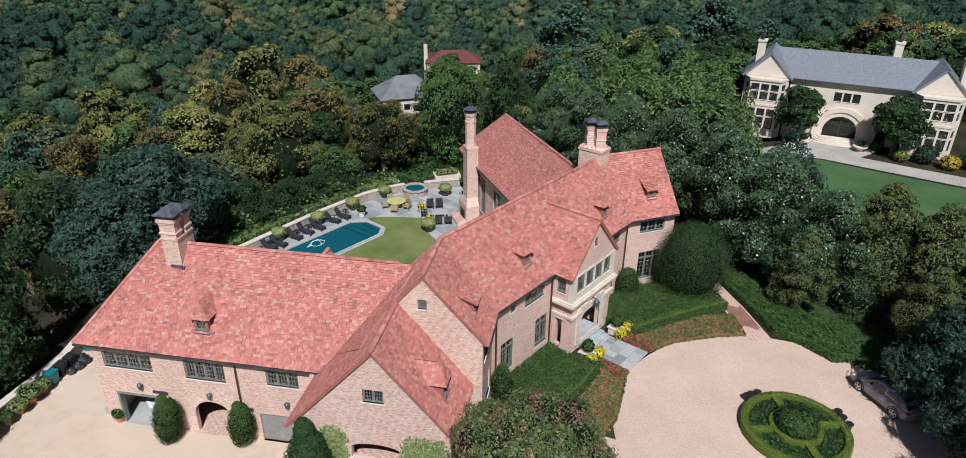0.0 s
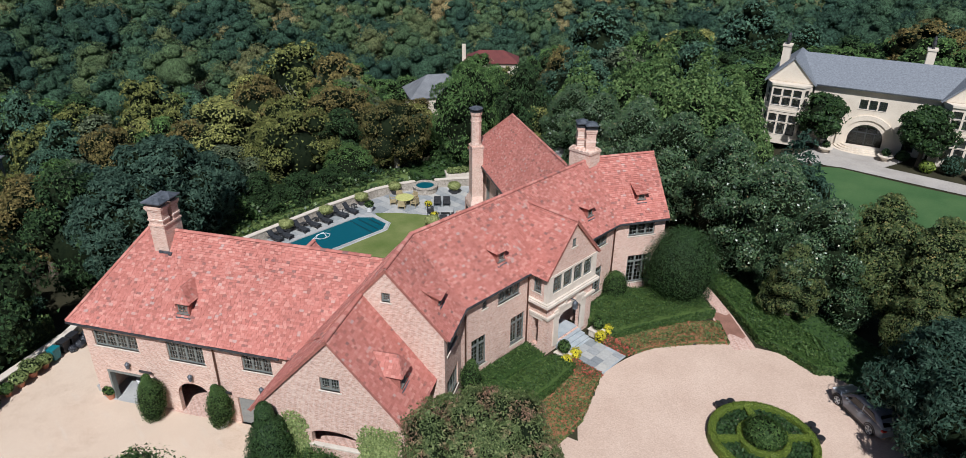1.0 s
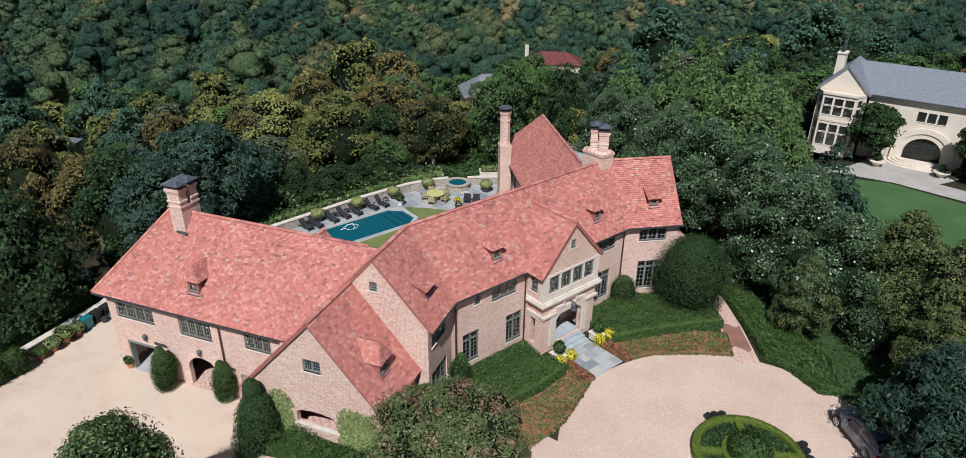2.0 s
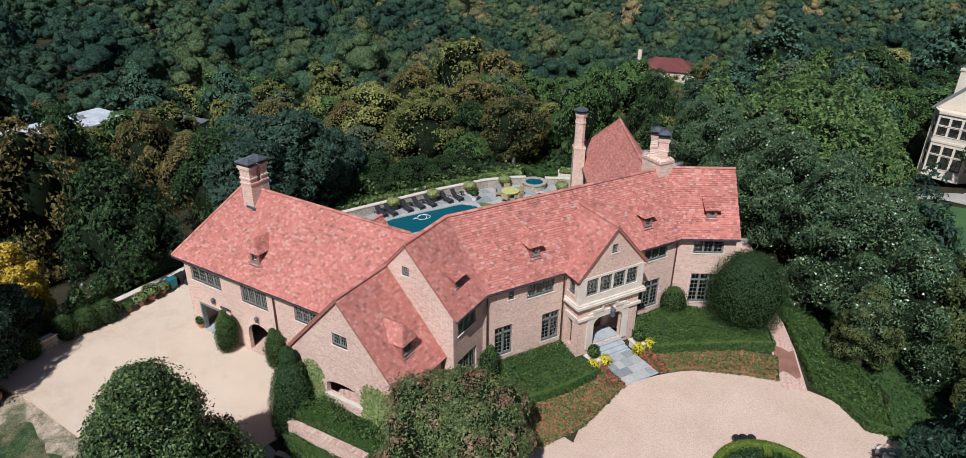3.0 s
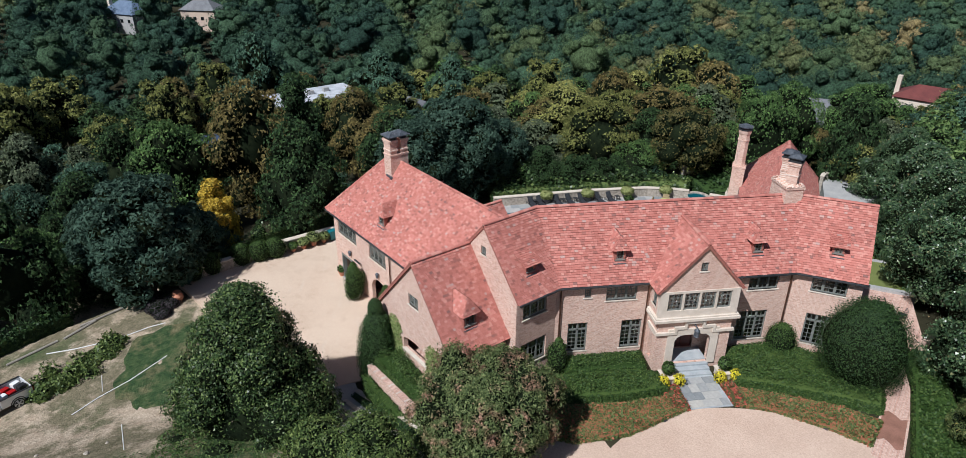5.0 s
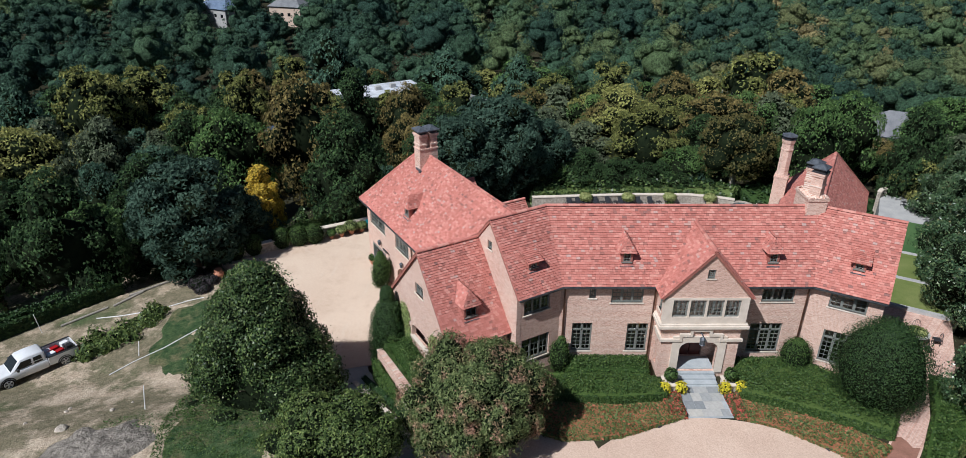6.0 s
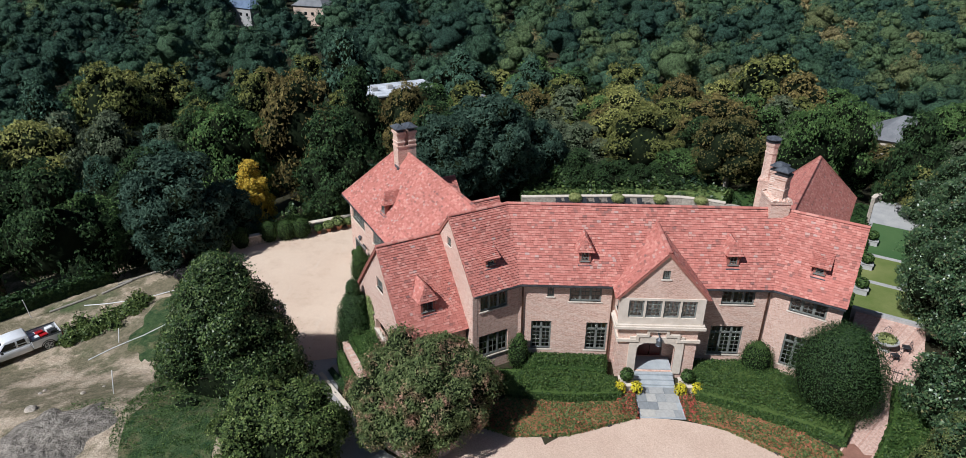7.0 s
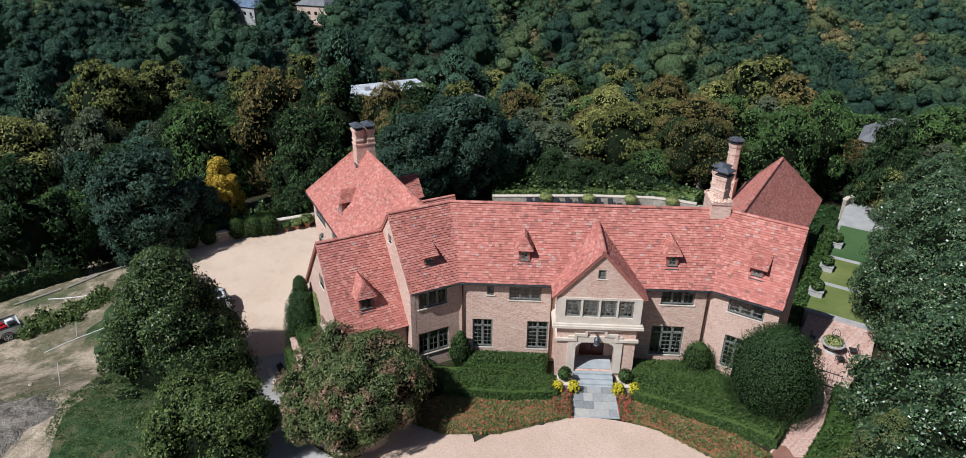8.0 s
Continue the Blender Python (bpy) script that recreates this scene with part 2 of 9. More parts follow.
L_CYPRESS = leaf_material("cypress_leaves", [(0.0, (0.075, 0.14, 0.046)), (0.6, (0.125, 0.20, 0.066)), (1.0, (0.19, 0.26, 0.095))], "island", 0.65, 0.15, 0.25, 0.5)
L_CEDAR = leaf_material("cedar_leaves", [(0.0, (0.022, 0.055, 0.035)), (1.0, (0.05, 0.09, 0.06))], "island", 0.6, 0.2, 0.15)
L_OAK = leaf_material("maple_leaves", [(0.0, (0.027, 0.058, 0.019)), (0.6, (0.061, 0.108, 0.033)), (1.0, (0.155, 0.205, 0.068))], "island", 0.42, 0.4, 0.2, 0.7)
L_LOWTREE = leaf_material("low_tree_leaves", [(0.0, (0.048, 0.086, 0.024)), (0.6, (0.10, 0.15, 0.042)), (1.0, (0.20, 0.25, 0.08))], "island", 0.5, 0.3, 0.22, 0.7)
L_OLIVE = leaf_material("olive_tinged_leaves", [(0.0, (0.060, 0.098, 0.034)), (0.6, (0.122, 0.164, 0.055)), (0.93, (0.205, 0.218, 0.082)), (1.0, (0.28, 0.22, 0.075))], "island", 0.5, 0.3, 0.3)
L_RED = leaf_material("bronze_green_leaves", [(0.0, (0.070, 0.105, 0.037)), (0.6, (0.128, 0.170, 0.063)), (1.0, (0.215, 0.25, 0.105))], "island", 0.6, 0.2, 0.25, 0.5, [(0.0, (0.17, 0.13, 0.08)), (0.5, (0.30, 0.17, 0.12)), (1.0, (0.48, 0.26, 0.20))])
L_BOX = leaf_material("boxwood_leaves", [(0.0, (0.030, 0.068, 0.018)), (0.7, (0.058, 0.105, 0.026)), (1.0, (0.10, 0.145, 0.042))], "island", 0.55, 0.22, 0.2)
L_BOXLIGHT = leaf_material("clipped_box_leaves", [(0.0, (0.085, 0.135, 0.018)), (1.0, (0.19, 0.24, 0.04))], "island", 0.55, 0.3, 0.2)
L_GROUND = leaf_material("groundcover_leaves", [(0.0, (0.060, 0.105, 0.032)), (0.5, (0.125, 0.170, 0.055)), (0.78, (0.20, 0.21, 0.080)), (0.84, (0.27, 0.15, 0.070)), (1.0, (0.44, 0.14, 0.09))], "island", 0.6, 0.25, 0.25)
L_REDBED = leaf_material("red_begonia_leaves", [(0.0, (0.08, 0.11, 0.04)), (0.45, (0.14, 0.12, 0.05)), (0.55, (0.32, 0.10, 0.06)), (1.0, (0.50, 0.09, 0.08))], "island", 0.6, 0.25, 0.2)
L_YELLOW = leaf_material("yellow_petals", [(0.0, (0.45, 0.40, 0.03)), (1.0, (0.85, 0.72, 0.05))], "island", 0.6, 0.2, 0.3)
L_GOLD = leaf_material("golden_leaves", [(0.0, (0.26, 0.22, 0.035)), (0.5, (0.55, 0.38, 0.05)), (1.0, (0.78, 0.55, 0.09))], "island", 0.6, 0.2, 0.35)
L_VINE = leaf_material("creeper_leaves", [(0.0, (0.13, 0.18, 0.055)), (1.0, (0.28, 0.33, 0.125))], "island", 0.6, 0.3, 0.25)
L_TOPIARY = leaf_material("pale_topiary_leaves", [(0.0, (0.20, 0.24, 0.08)), (1.0, (0.36, 0.38, 0.16))], "island", 0.6, 0.25, 0.25)

# inner twigs near black: the shade of crown gaps put into the colour
M_INNER = two_tone("twig_gap_shade", (0.007, 0.012, 0.006), (0.014, 0.020, 0.009), 1.5, 6, 0.95, 0.05, 0.3)

# ---- building helpers ----
AX = Vector((0.5, -0.8660254, 0))


def empty(name, x, y, z, label, category, group="", rz=0):
    ob = new(name)
    ob.matrix_world = pose(x, y, z, 0, 0, rz)
    ob.empty_display_size = 0.2
    return tagged(ob, label, category, group)


def link_mesh(name, me, mat, parent=None, label="", m=None, kind=""):
    me.materials.append(mat)
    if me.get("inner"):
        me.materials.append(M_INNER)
    ob = new(name, me)
    if parent is not None:
        ob.parent = parent
    if m is not None:
        ob.matrix_basis = m
    return tagged(ob, label, kind=kind)


def part(name, bm, mat, parent, label="", m=None, smooth=False):
    me = bpy.data.meshes.new(name)
    bm.normal_update()
    bm.to_mesh(me)
    bm.free()
    if smooth:
        for p in me.polygons:
            p.use_smooth = True
    return link_mesh(name, me, mat, parent, label, m)


def raw(name, verts, faces, mat, parent=None, label="", m=None, kind=""):
    me = bpy.data.meshes.new(name)
    me.from_pydata([tuple(v) for v in verts], [], faces)
    me.update()
    return link_mesh(name, me, mat, parent, label, m, kind)


def box(bm, x0, x1, y0, y1, z0, z1, bev=0.0):
    vs = [bm.verts.new((x, y, z)) for z in (z0, z1) for x, y in ((x0, y0), (x1, y0), (x1, y1), (x0, y1))]
    fs = [bm.faces.new([vs[i] for i in f]) for f in ((3, 2, 1, 0), (4, 5, 6, 7), (0, 1, 5, 4), (1, 2, 6, 5), (2, 3, 7, 6), (3, 0, 4, 7))]
    if bev:
        es = list({e for f in fs for e in f.edges})
        bmesh.ops.bevel(bm, geom=es, offset=bev, segments=2, affect="EDGES", profile=0.5)
    return vs


def boxes(*specs, bev=0.0):
    bm = bmesh.new()
    for s in specs:
        box(bm, *s, bev=bev)
    return bm


def prism(bm, pts, z0, z1):
    lo = [bm.verts.new((x, y, z0)) for x, y in pts]
    hi = [bm.verts.new((x, y, z1)) for x, y in pts]
    n = len(pts)
    bm.faces.new(hi)
    bm.faces.new(lo[::-1])
    for i in range(n):
        bm.faces.new((lo[i], lo[(i + 1) % n], hi[(i + 1) % n], hi[i]))


def lathe(bm, profile, seg=16, cx=0.0, cy=0.0):
    rings = []
    for r, z in profile:
        rings.append([bm.verts.new((cx + r * math.cos(2 * math.pi * k / seg), cy + r * math.sin(2 * math.pi * k / seg), z)) for k in range(seg)])
    for a, b in zip(rings, rings[1:]):
        for k in range(seg):
            bm.faces.new((a[k], a[(k + 1) % seg], b[(k + 1) % seg], b[k]))
    bm.faces.new(rings[0][::-1])
    bm.faces.new(rings[-1])


def tube(bm, pts, radii, seg=7):
    rings = []
    for i, p in enumerate(pts):
        p = Vector(p)
        d = (Vector(pts[min(i + 1, len(pts) - 1)]) - Vector(pts[max(i - 1, 0)])).normalized()
        s = d.orthogonal().normalized()
        t = d.cross(s)
        rings.append([bm.verts.new(p + radii[i] * (math.cos(2 * math.pi * k / seg) * s + math.sin(2 * math.pi * k / seg) * t)) for k in range(seg)])
    for a, b in zip(rings, rings[1:]):
        best = min(range(seg), key=lambda o: (a[0].co - b[o].co).length)
        for k in range(seg):
            bm.faces.new((a[k], a[(k + 1) % seg], b[(k + 1 + best) % seg], b[(k + best) % seg]))
    bm.faces.new(rings[0][::-1])
    bm.faces.new(rings[-1])


def smooth_step(lo, hi, v):
    t = np.clip((np.asarray(v, float) - lo) / (hi - lo), 0, 1)
    return t * t * (3 - 2 * t)


def ground_z(x, y):
    """Height of the land: a shelf for the house, a lower court and pool terrace, and slopes falling to the wooded plain."""
    x, y = np.asarray(x, float), np.asarray(y, float)
    z = -2.95 * smooth_step(-13, -24, x) * smooth_step(23, 17.5, y)
    z = z - 1.1 * smooth_step(6, -16, y) * smooth_step(-4, -14, x)
    back = smooth_step(-22, -28, x) * smooth_step(17, 21, y) * (1 - 0.55 * smooth_step(46, 50, y) * smooth_step(-44, -30, x))
    z = np.minimum(z, -3.4 * back)
    west = np.maximum(-0.825 * x - 0.565 * y - 34.5, -x - 57.0)
    west = np.maximum(west, 0.6 * (-y - 18) * smooth_step(-10, -40, x))
    z = z - 3.0 * smooth_step(0, 6, west) - 16.0 * smooth_step(0, 85, west)
    z = z - 12.0 * smooth_step(112, 220, y)
    return z


def fan(pts, z0, z1, mat, name, label, kind="structure", bev=0.0):
    bm = bmesh.new()
    prism(bm, pts, z0, z1)
    ob = part(name, bm, mat, None, label)
    tagged(ob, kind=kind)
    return ob


def drape(name, pts_fn, nu, nv, mat, lift, label):
    """A strip laid on the land, with a skirt."""
    verts, faces = [], []
    for i in range(nu + 1):
        for j in range(nv + 1):
            x, y = pts_fn(i / nu, j / nv)
            edge = i in (0, nu) or j in (0, nv)
            verts.append((x, y, float(ground_z(x, y)) + (lift if not edge else lift - 0.02)))
    for i in range(nu):
        for j in range(nv):
            a = i * (nv + 1) + j
            faces.append((a, a + nv + 1, a + nv + 2, a + 1))
    return raw(name, verts, faces, mat, None, label, None, "structure")


def leaf_mesh(name, pos, nrm, size, rng, fold=0.25, tint=None, extra=None, tri=False, dark=True, stretch=1.0):
    """Many small leaves or sprays at the given places: folded kites, or plain triangles. extra: (verts, quads) of an inner body."""
    n = len(pos)
    rnd = rng.normal(size=(n, 3))
    t = np.cross(nrm, rnd)
    t /= np.linalg.norm(t, axis=1, keepdims=True) + 1e-9
    b = np.cross(nrm, t)
    s = (np.asarray(size) * rng.uniform(0.6, 1.4, n))[:, None]
    c = 3 if tri else 4
    v = np.empty((n, c, 3))
    t = t * stretch
    v[:, 0] = pos - t * s * 0.55
    if tri:
        v[:, 1] = pos + t * s * 0.5 - b * s * rng.uniform(0.2, 0.6, (n, 1))
        v[:, 2] = pos + t * s * 0.5 + b * s * rng.uniform(0.2, 0.6, (n, 1))
    else:
        v[:, 1] = pos - b * s * 0.36 + nrm * s * fold * rng.uniform(-1, 1, (n, 1))
        v[:, 2] = pos + t * s * 0.55
        v[:, 3] = pos + b * s * 0.36 + nrm * s * fold * rng.uniform(-1, 1, (n, 1))
    verts = v.reshape(-1, 3)
    loops = np.arange(c * n)
    starts = np.arange(n) * c
    tints = None if tint is None else np.asarray(tint, float)
    if extra is not None:
        ev, eq, et = extra
        starts = np.concatenate([starts, len(loops) + 4 * np.arange(len(eq))])
        loops = np.concatenate([loops, (eq + len(verts)).ravel()])
        verts = np.concatenate([verts, ev])
        if tints is not None:
            tints = np.concatenate([tints, et])
    me = bpy.data.meshes.new(name)
    me.vertices.add(len(verts))
    me.vertices.foreach_set("co", verts.astype(np.float32).ravel())
    me.loops.add(len(loops))
    me.loops.foreach_set("vertex_index", loops.astype(np.int32))
    me.polygons.add(len(starts))
    me.polygons.foreach_set("loop_start", starts.astype(np.int32))
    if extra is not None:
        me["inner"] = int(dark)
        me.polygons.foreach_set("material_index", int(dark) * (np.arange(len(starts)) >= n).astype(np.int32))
    if tints is not None:
        at = me.attributes.new("tint", "FLOAT", "FACE")
        at.data.foreach_set("value", tints.astype(np.float32))
    me.update(calc_edges=True)
    return me


def cube_sphere(k=3):
    """A quad sphere, as (verts, quads)."""
    verts, quads, idx = [], [], {}

    def vid(p):
        key = tuple(np.round(p, 5))
        if key not in idx:
            idx[key] = len(verts)
            verts.append(p / np.linalg.norm(p))
        return idx[key]

    for ax in range(3):
        for s in (-1, 1):
            for i in range(k):
                for j in range(k):
                    q = []
                    for di, dj in ((0, 0), (1, 0), (1, 1), (0, 1)):
                        p = np.zeros(3)
                        p[ax] = s
                        p[(ax + 1) % 3] = -1 + 2 * (i + di) / k
                        p[(ax + 2) % 3] = -1 + 2 * (j + dj) / k
                        q.append(vid(p))
                    quads.append(q if s > 0 else q[::-1])
    return np.array(verts), np.array(quads)


BALL_V, BALL_Q = cube_sphere(2)


def lump_leaves(lumps, per, rng, up=0.35, jitter=0.16, loose=0.45):
    """Leaf places on the outside of a set of ellipsoids (centre, radii)."""
    C = np.array([c for c, r in lumps], float)
    Rr = np.array([r for c, r in lumps], float)
    mid = C.mean(0)
    out = C - mid
    out /= np.linalg.norm(out, axis=1, keepdims=True) + Rr.max(1, keepdims=True) + 1e-6
    who = np.repeat(np.arange(len(lumps)), np.maximum(3, np.asarray(per, int)))
    d = rng.normal(size=(len(who), 3)) + 0.7 * out[who]
    d[:, 2] += up
    d /= np.linalg.norm(d, axis=1, keepdims=True)
    p = C[who] + d * Rr[who] * (1 + np.clip(rng.normal(0, jitter, (len(who), 1)), -0.6, 1.7 * jitter))
    keep = np.ones(len(p), bool)
    for k in range(0, len(p), 20000):
        q = p[k:k + 20000].astype(np.float32)
        near = np.full(len(q), 9.0, np.float32)
        for cc, rr in zip(C.astype(np.float32), Rr.astype(np.float32)):
            near = np.minimum(near, (((q - cc) / rr) ** 2).sum(1))
        keep[k:k + 20000] = near > 0.62
    p, d = p[keep], d[keep]
    dome = p - mid
    dome /= np.linalg.norm(dome, axis=1, keepdims=True) + 1e-9
    nn = d + 0.45 * dome + rng.normal(0, loose, p.shape)
    return p, nn / (np.linalg.norm(nn, axis=1, keepdims=True) + 1e-9)


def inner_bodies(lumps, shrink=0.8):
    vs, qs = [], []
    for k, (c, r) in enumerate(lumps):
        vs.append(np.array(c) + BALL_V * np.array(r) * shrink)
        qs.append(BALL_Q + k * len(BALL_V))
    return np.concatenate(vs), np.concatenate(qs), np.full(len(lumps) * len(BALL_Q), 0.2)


def crown_lumps(kind, R, H, rng, base, fine=1.0, sprays=7):
    """Ellipsoids (centre, radii) that make up an uneven crown of radius R from height base to H: a core, boughs round it, and sprays on the boughs."""
    D = H - base
    boughs, out = [], []
    if kind == "cone":
        steps = int(13 * fine)
        for k in range(steps):
            f = k / (steps - 1)
            rr = R * (1 - 0.93 * f ** 1.1)
            z = base + D * (0.05 + 0.92 * f)
            out.append(((0, 0, z), (rr * 0.42, rr * 0.42, D * 0.07)))
            n = max(2, int(8 * (1 - f) * fine))
            for j in range(n):
                a = 2.4 * j + 1.7 * k + rng.uniform(-0.5, 0.5)
                q = rng.uniform(0.48, 0.86)
                sz = rr * rng.uniform(0.18, 0.30) + 0.16
                boughs.append((np.array((rr * q * math.cos(a), rr * q * math.sin(a), z + rng.uniform(-0.6, 0.6) * D * 0.06)), np.array((sz, sz, sz * 1.15))))
    else:
        low, wide = {"egg": (0.32, 0.74), "pyramid": (0.20, 0.66)}.get(kind, (0.44, 0.76))
        out.append(((0, 0, base + D * (low + 0.08)), (R * wide, R * wide, D * 0.40)))
        n = int(15 * fine)
        for k in range(n):
            f = 0.10 + 0.86 * (k + rng.uniform(0.1, 0.9)) / n
            prof = min(0.84 + 0.72 * f, 1.1 * (1 - f) ** 0.72) if kind == "pyramid" else math.sin(math.pi * min(0.95, 0.30 + 0.67 * f)) if kind == "egg" else math.sqrt(max(0.06, 1 - (2 * f - 0.95) ** 2))
            a = 2.39996 * k + rng.uniform(-0.7, 0.7)
            sz = R * rng.uniform(0.26, 0.46) * (1.05 - 0.2 * f) / fine ** 0.3
            rr = max(0.0, R * prof * rng.uniform(0.84, 1.05) - sz * 0.85)
            tall = rng.uniform(0.7, 1.0)
            z = min(base + D * (f + rng.uniform(-0.05, 0.05)), H - sz * tall * 0.8)
            boughs.append((np.array((rr * math.cos(a), rr * math.sin(a), z)), np.array((sz, sz, sz * tall))))
    for c, r in boughs:
        out.append((tuple(c), tuple(r)))
        away = c - np.array((0, 0, base + 0.4 * D))
        away = away / (np.linalg.norm(away) + 1e-6)
        for j in range(sprays):
            d = rng.normal(size=3) + 0.9 * away + np.array((0, 0, 0.35))
            d /= np.linalg.norm(d)
            sz = r[0] * rng.uniform(0.24, 0.42)
            out.append((tuple(c + d * r * rng.uniform(0.78, 1.0)), (sz, sz, sz * rng.uniform(0.65, 0.95))))
    return out


def crown(kind, R, H, base, leaves, size, rng, fine=1.0, loose=0.8, tri=True, dark=True, sprays=7, stretch=1.0, fuzz=0.15, shrink=0.82, least=0.2):
    """A crown of small leaves over an inner body of twigs, painted near black for shaded gaps when dark; with dark
    None, its places and its body.
    """
    lumps = crown_lumps(kind, R, H, rng, base, fine, sprays)
    area = np.array([r[0] * r[2] / (1 + (r[0] / (0.30 * R)) ** 2) for c, r in lumps])
    P, N = lump_leaves(lumps, np.maximum(3, leaves * area / area.sum()).astype(int), rng, 0.45, fuzz, loose)
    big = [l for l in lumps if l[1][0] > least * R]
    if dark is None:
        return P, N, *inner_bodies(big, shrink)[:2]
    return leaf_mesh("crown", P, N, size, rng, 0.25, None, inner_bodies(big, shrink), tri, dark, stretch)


def trunk_bm(R, H, base, rng, thick=None, limbs=5):
    bm = bmesh.new()
    th = thick or 0.035 * H
    lean = rng.normal(0, 0.02 * H, 2)
    tube(bm, [(0, 0, -0.3), (lean[0] * 0.3, lean[1] * 0.3, base * 0.6), (lean[0], lean[1], base + (H - base) * 0.35), (lean[0] * 1.2, lean[1] * 1.2, base + (H - base) * 0.65)],
         [th * 1.25, th, th * 0.6, th * 0.25])
    for k in range(limbs):
        a = 2 * math.pi * k / limbs + rng.uniform(-0.4, 0.4)
        z0 = base * rng.uniform(0.7, 1.1) + 0.1 * (H - base)
        r = R * rng.uniform(0.45, 0.7)
        tube(bm, [(lean[0] * 0.5, lean[1] * 0.5, z0), (r * 0.45 * math.cos(a), r * 0.45 * math.sin(a), z0 + 0.14 * H), (r * math.cos(a), r * math.sin(a), z0 + 0.3 * H)],
             [th * 0.5, th * 0.35, th * 0.12], 6)
    return bm


def make_tree(name, kind, R, H, base, leaves, size, mat, seed, label, bark=None, x=0, y=0, z=None, group="", category="tree", thick=None, limbs=5, **how):
    rng = np.random.default_rng(seed)
    me = crown(kind, R, H, base, leaves, size, rng, **how)
    ob = empty(name, x, y, float(ground_z(x, y)) if z is None else z, label, category, group)
    part("trunk", trunk_bm(R, H, base, rng, thick, limbs), bark or M_BARK, ob)
    link_mesh("crown", me, mat, ob)
    return ob

# ---- the land ----
gx = np.concatenate([np.linspace(-620, -160, 24), np.linspace(-150, -66, 22), np.arange(-62, 22, 1.5), np.linspace(24, 90, 12), np.linspace(110, 500, 10)])
gy = np.concatenate([np.linspace(-520, -60, 20), np.linspace(-50, -26, 9), np.arange(-24, 112, 2.0), np.linspace(114, 240, 26), np.linspace(260, 720, 16)])
GX, GY = np.meshgrid(gx, gy, indexing="ij")
GZ = ground_z(GX, GY)
nx, ny = len(gx), len(gy)
gverts = np.stack([GX.ravel(), GY.ravel(), GZ.ravel()], 1)
gfaces = [(i * ny + j, (i + 1) * ny + j, (i + 1) * ny + j + 1, i * ny + j + 1) for i in range(nx - 1) for j in range(ny - 1)]
ground = raw("ground", gverts, gfaces, M_SOIL, None, "dark wooded ground falling away to a plain", None, "structure")
for p in ground.data.polygons:
    p.use_smooth = True


def arc(cx, cy, r, a0, a1, n):
    return [(cx + r * math.cos(radians(a0 + (a1 - a0) * k / n)), cy + r * math.sin(radians(a0 + (a1 - a0) * k / n))) for k in range(n + 1)]


# forecourt of gravel, the drive down to the motor court, and the court
fan(arc(-5.2, 34.1, 10.0, 0, 360, 72), -0.4, 0.035, M_GRAVEL, "gravel_forecourt", "round forecourt of pale pink pea gravel")
fan([(-14.6, 27.0), (-14.2, 23.0), (-12.8, 22.3), (-11.0, 21.0), (-4, 20), (12, 20), (12, 44), (2, 43.5), (-2, 30), (-11, 28)], -0.4, 0.03, M_GRAVEL, "gravel_apron", "pale gravel beside the round forecourt")


def drive_pts(f, g):
    path = [(-8.7, 20.3), (-10.4, 17.6), (-12.5, 15.4), (-18.0, 12.6), (-24.0, 11.0), (-27.0, 10.5)]
    k = min(int(f * 5), 4)
    t = f * 5 - k
    (x0, y0), (x1, y1) = path[k], path[k + 1]
    x, y = x0 + (x1 - x0) * t, y0 + (y1 - y0) * t
    dx, dy = (x1 - x0), (y1 - y0)
    n = math.hypot(dx, dy)
    w = (g - 0.5) * 3.4
    return x + dy / n * w, y - dx / n * w


M_DRIVE = two_tone("grey_concrete", (0.34, 0.335, 0.32), (0.45, 0.44, 0.42), 0.7, 18, 0.9, 0.2, 0.2)
drape("drive", drive_pts, 50, 6, M_DRIVE, 0.07, "narrow grey concrete drive sloping down to the court")
COURT_Z = -2.85
TZ = -3.0
fan([(-49.2, 11.0), (-39.6, -3.0), (-36.0, -0.4), (-30.0, 2.6), (-25.6, 7.2), (-23.4, 10.2), (-24.4, 14.0), (-25.6, 16.5), (-30, 20), (-44, 18), (-50.2, 15.6)], COURT_Z - 1.2, COURT_Z, M_COURT, "motor_court", "pale sandy motor court below the service wing")


def field_pts(f, g):
    x = -46 + 100 * f
    u = min((x + 46) / 42, 1.0)
    top = 4 + 4 * math.sin(3 * u) + 8.5 * smooth_step(0.68, 0.84, u) + 7.0 * smooth_step(-4, 1, x)
    return x, -40 + (40 + top) * g


def grass_pts(f, g):
    return -21.5 + 11.5 * f + 1.2 * math.sin(5 * g) * (1 - f), 2.4 + 1.4 * f + (5.5 + 0.6 * math.sin(4 * f)) * g + 0.5 * math.sin(7 * f)


M_MULCH = two_tone("grey_mulch", (0.11, 0.098, 0.083), (0.31, 0.275, 0.235), 2.2, 7, 0.95, 0.1, 1.0, 0.15)


